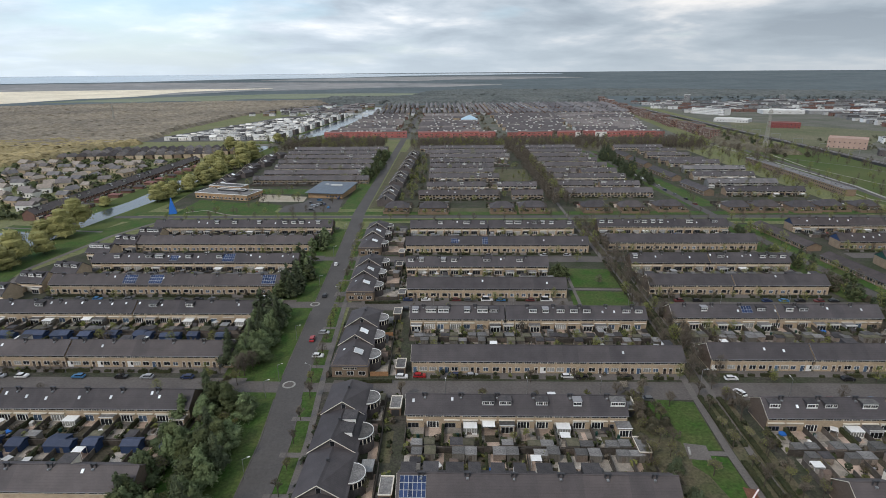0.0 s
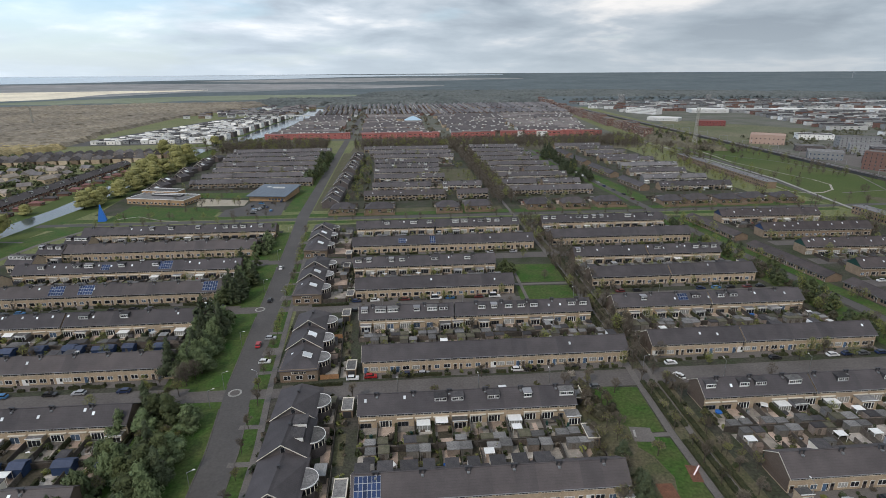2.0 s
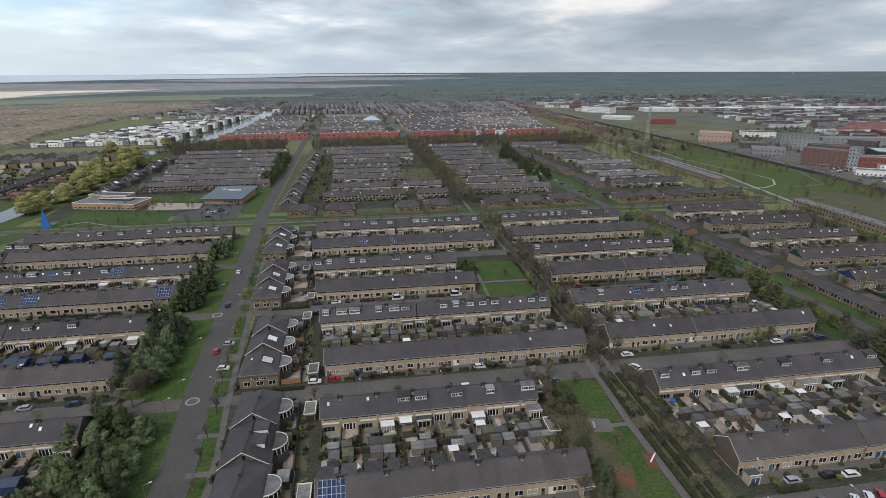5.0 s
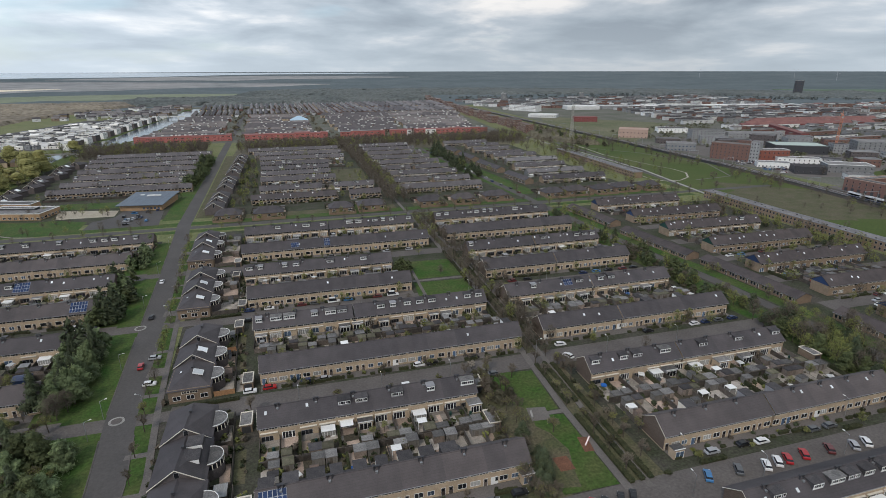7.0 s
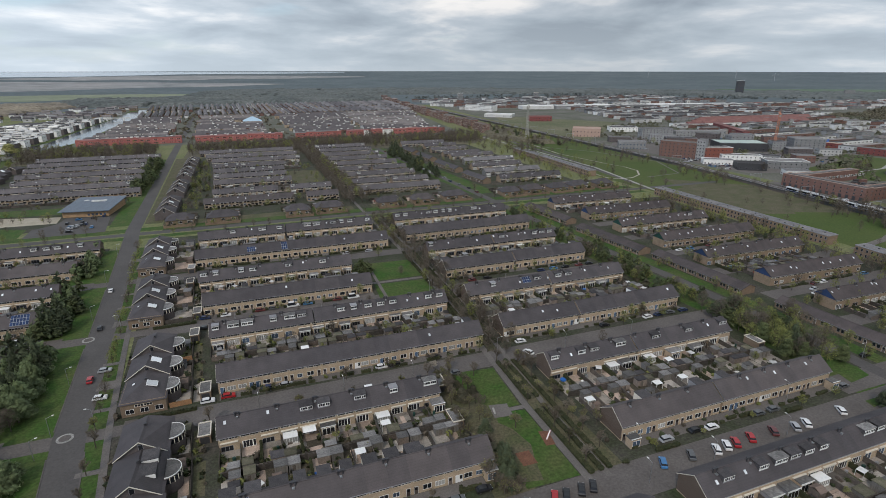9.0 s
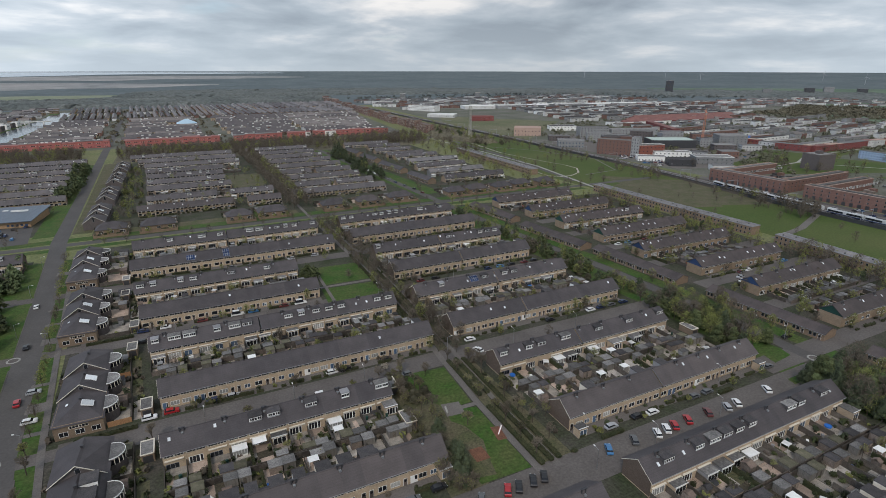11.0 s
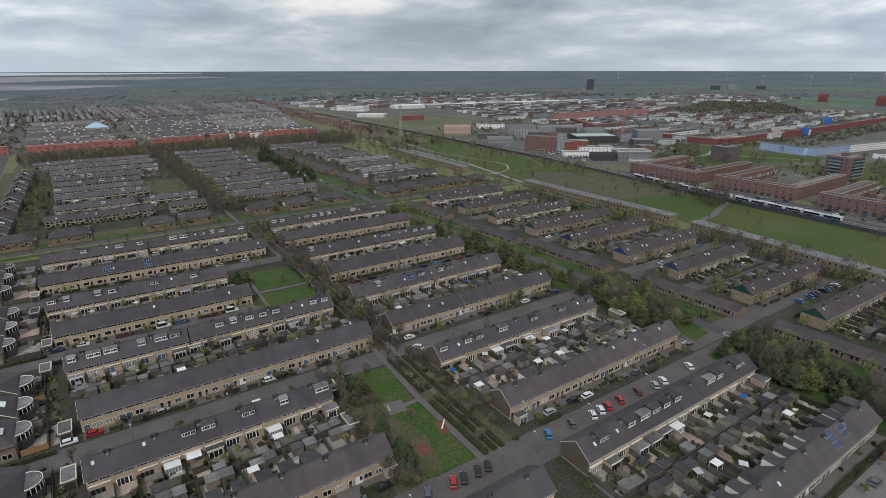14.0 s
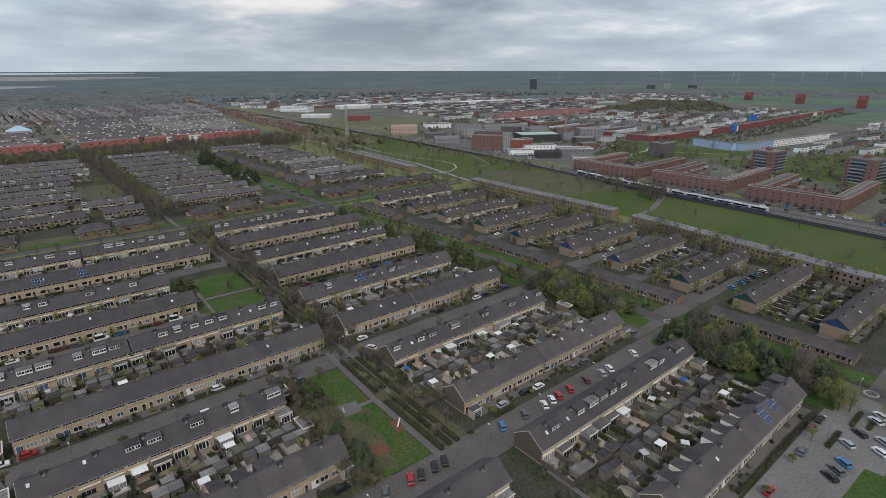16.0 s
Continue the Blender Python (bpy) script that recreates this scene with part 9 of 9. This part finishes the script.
# ---- street furniture ----
POLE = Build().tube((0, 0, 0), (0, 0, 6.2), 0.09, 0.06, 6).mesh("pole", METAL)
ARM = Build().tube((0, 0, 6.15), (1.5, 0, 6.5), 0.05, 0.04, 5).mesh("arm", METAL)
HEAD = Build().box(1.3, 2.0, -0.12, 0.12, 6.42, 6.54).mesh("lamp_head", WHITE)
for x, y, a in ((-52, 112, 20), (-56.5, 158, 20), (-45.5, 158, 160), (-58, 187, 0), (-60.5, 240, 0), (-62.5, 285, 0), (-64, 330, 0), (-48, 226, 180), (-58, 148, 20), (0, 147, 90), (26, 147, 90), (49.5, 147.4, 90), (97, 92, 90), (112, 80, 90), (140, 80, 90), (156, 92, 90),
                (84.2, 153, 0), (110, 147, 90), (140, 146, 90), (196, 75, 0), (206, 100, 180), (195, 20, 0), (165, 20, 90), (30, 213, 90), (-5, 213, 90), (80, 213, 90), (120, 213, 90), (150, 213, 90), (20, 80, 90), (50, 80, 90), (90, 80, 90)):
    r = root("street_lamp", pose(x, y, 0.05, 0, 0, a), "slim grey street lamp with a short arm", "lamp", "street lamps")
    part("pole", POLE, r), part("arm", ARM, r), part("lamp_head", HEAD, r)


def ring(x, y, rad, label):
    r = root("traffic_circle", pose(x, y, 0.1), label, "traffic circle")
    part("rim", Build().tube((0, 0, 0), (0, 0, 0.1), rad, rad, 24).mesh("rim", CONCRETE), r)
    part("island", Build().tube((0, 0, 0.05), (0, 0, 0.14), rad * 0.72, rad * 0.7, 24).mesh("island", STREET), r)


for x, y in ((-52.5, 155.5), (-58.5, 220.5), (201.5, 86.3), (201.2, 17.4)):
    ring(x, y, 2.2, "small raised traffic circle with a pale rim")

# playground: slide, bench table
sl = root("slide", pose(75.9, 105.0, 0.14, 0, 0, 40) @ Matrix.Diagonal((0.8, 0.55, 0.65, 1)), "small steel slide on a timber frame", "slide")
part("chute", Build().prism([(-2.0, 0.25), (1.4, 1.75), (1.9, 1.75), (1.9, 1.68), (1.45, 1.65), (-2.0, 0.15)], -0.35, 0.35, "y").mesh("chute", WHITE), sl)
for py in (-0.4, 0.4):
    part("side_rail", Build().prism([(-2.0, 0.2), (1.4, 1.7), (1.9, 1.7), (1.9, 2.05), (1.4, 2.0), (-2.0, 0.5)], py - 0.04, py + 0.04, "y").mesh("side_rail", PAINTS["red"]), sl)
    part("leg", Build().box(1.5, 1.62, py - 0.06, py + 0.06, 0, 1.7).mesh("leg", TIMBER), sl)
tt = root("bench_table", pose(66.5, 120.8, 0.13, 0, 0, 75), "long concrete table on the paved square", "table")
part("tabletop", Build().box(-1.6, 1.6, -0.3, 0.3, 0.6, 0.7).mesh("tabletop", CONCRETE), tt)
for px in (-1.2, 1.2):
    part("leg", Build().box(px - 0.1, px + 0.1, -0.2, 0.2, 0, 0.6).mesh("leg", CONCRETE), tt)

# ---- train ----
def along(d):
    """The place and bearing on the railway d metres north of y = 0."""
    for (ax, ay), (bx, by) in zip(RAIL, RAIL[1:]):
        if ay <= d <= by:
            k = (d - ay) / (by - ay)
            return ax + (bx - ax) * k, d, math.degrees(math.atan2(by - ay, bx - ax))


train = root("train", pose(0, 0, 0), "white passenger train with dark windows and a blue stripe", "train")
TRAIN_BODY = plain("train_grey_white", (0.46, 0.47, 0.48), 0.4)
TRAIN_BLUE = plain("train_blue", (0.04, 0.055, 0.11), 0.4)
for d_ in (137.0, 162.0, 187.0, 215.0, 240.0, 265.0, 290.0):
    x, y, a = along(d_)
    b = Build()
    side = [(-1.45, 0.9), (1.45, 0.9), (1.45, 3.3), (1.0, 3.95), (-1.0, 3.95), (-1.45, 3.3)]
    b.prism(side, -12.2, 12.2, "x")
    c = part("carriage", b.mesh("carriage", TRAIN_BODY), train, (x - 2.6, y, 1.8), turn=radians(a))
    for s in (-1, 1):
        part("window_band", Build().box(-11.5, -1.2, s * 1.47 - 0.02, s * 1.47 + 0.02, 1.7, 3.05).box(1.2, 11.5, s * 1.47 - 0.02, s * 1.47 + 0.02, 1.7, 3.05).mesh("window_band", GLASS), c)
        part("stripe", Build().box(-12.2, 12.2, s * 1.46 - 0.02, s * 1.46 + 0.02, 0.9, 1.5).mesh("stripe", TRAIN_BLUE), c)
    part("roof_unit", Build().box(-6, 6, -0.8, 0.8, 3.95, 4.25).mesh("roof_unit", FELT), c)
    for bx in (-8, 8):
        part("bogie", Build().box(bx - 1.4, bx + 1.4, -1.1, 1.1, 0.1, 0.95).mesh("bogie", BLACK), c)
for y in range(10, 900, 55):
    x, yy, a = along(float(y))
    r = root("catenary_mast", pose(x, yy, 1.7, 0, 0, a), "thin steel mast over the railway", "mast", "catenary masts")
    for s in (-6, 6):
        part("post", Build().tube((0, s, 0), (0, s, 7.5), 0.16, 0.14, 5).mesh("post", METAL), r)
    part("beam", Build().box(-0.12, 0.12, -6, 6, 7.1, 7.4).mesh("beam", METAL), r)

# ---- lattice mast, crane, far masts, wind turbines ----
def lattice(parent, x, y, z0, z1, w0, w1, n, mt, r=0.16):
    for cx, cy in ((-1, -1), (1, -1), (1, 1), (-1, 1)):
        part("leg", Build().tube((x + cx * w0, y + cy * w0, z0), (x + cx * w1, y + cy * w1, z1), r, r * 0.8, 4).mesh("leg", mt), parent)
    b = Build()
    for i in range(n):
        k0, k1 = i / n, (i + 1) / n
        za, zb, wa, wb = z0 + (z1 - z0) * k0, z0 + (z1 - z0) * k1, w0 + (w1 - w0) * k0, w0 + (w1 - w0) * k1
        cs = ((-1, -1), (1, -1), (1, 1), (-1, 1))
        for (px, py), (qx, qy) in zip(cs, cs[1:] + cs[:1]):
            b.tube((x + px * wa, y + py * wa, za), (x + qx * wb, y + qy * wb, zb), r * 0.6, r * 0.6, 3)
            b.tube((x + px * wb, y + py * wb, zb), (x + qx * wb, y + qy * wb, zb), r * 0.6, r * 0.6, 3)
    part("bracing", b.mesh("bracing", mt), parent)


MAST_PAINT = plain("pale_mast_paint", (0.36, 0.35, 0.31), 0.6)
lm = root("lattice_mast", pose(413, 693, 0), "tall pale lattice antenna mast in the greenway", "mast")
lattice(lm, 0, 0, 0, 46, 2.0, 1.0, 18, MAST_PAINT, 0.2)
part("antenna", Build().box(-2.6, 2.6, -1.8, 1.8, 45, 46).box(-2.2, -1.2, -0.5, 0.5, 46, 49).box(1.2, 2.2, -0.5, 0.5, 46, 49).box(-0.2, 0.2, -0.2, 0.2, 46, 51).mesh("antenna", MAST_PAINT), lm)
CRANE = plain("orange_crane_paint", (0.48, 0.20, 0.12), 0.5)
cr = root("tower_crane", pose(655, 483, 0, 0, 0, 40), "orange-red tower crane over a building site", "crane")
lattice(cr, 0, 0, 0, 46, 1.2, 1.2, 16, CRANE, 0.3)
part("jib", Build().box(-12, 34, -0.5, 0.5, 45, 46.2).tube((0, 0, 46), (0, 0, 52), 0.4, 0.2, 4).tube((0, 0, 52), (30, 0, 46), 0.1, 0.1, 3).tube((0, 0, 52), (-11, 0, 46), 0.1, 0.1, 3).mesh("jib", CRANE), cr)
part("counterweight", Build().box(-12, -9, -1, 1, 43, 45).mesh("counterweight", CONCRETE), cr)
fm = root("lattice_mast", pose(-700, 1165, 0), "thin far antenna mast in the woods", "mast")
lattice(fm, 0, 0, 0, 34, 1.2, 0.8, 10, MAST_PAINT, 0.3)
TURBINE = plain("pale_grey_turbine_paint", (0.42, 0.43, 0.45), 0.5)
BLADE = Build().prism([(0, 0), (1.1, 6), (0.2, 46), (-0.2, 46), (-0.7, 5)], -0.3, 0.3, "y").mesh("blade", TURBINE)
TOWER = Build().tube((0, 0, 0), (0, 0, 78), 2.0, 1.1, 10).mesh("turbine_tower", TURBINE)
NACELLE = Build().box(-1.8, 1.8, -4, 4, 76.5, 80).mesh("nacelle", WHITE)
for x, y in ((3439, 1827), (3158, 1477), (3393, 1363), (3165, 1245), (3376, 1145), (3570, 1063), (3755, 998), (3931, 954), (4022, 892), (3000, 2300), (3100, 2650), (2700, 3000)):
    z = rise(math.hypot(x, y))
    r = root("wind_turbine", pose(x, y, z, 0, 0, rng.uniform(-60, -20)) @ Matrix.Diagonal((0.5, 0.5, 0.5, 1)), "white wind turbine with three blades on the far plain", "wind turbine", "wind turbines")
    part("turbine_tower", TOWER, r), part("nacelle", NACELLE, r)
    a0 = rng.uniform(0, 120)
    for i in range(3):
        ob = part("blade", BLADE, r, (0, -4.2, 78))
        ob.rotation_euler = (0, radians(a0 + 120 * i), 0)


# ---- what is too far or too many to tell apart, joined ----
for k_, lab_, cat_ in (("shrub", "many small garden shrubs between far houses", "shrubs"), ("fence", "dark timber fences of far gardens", "fences"), ("shed", "small sheds in far back gardens", "sheds"),
                       ("bare", "bare and budding trees along far streets", "trees"), ("ever", "dark evergreen trees between far estates", "trees"), ("row", "rows of houses of the far town", "houses"), ("car", "parked cars of the far town", "cars")):
    FAR_PILES[k_].done("far_" + k_ + ("s" if k_ not in ("bare", "ever") else "_trees"), None, lab_, cat_)
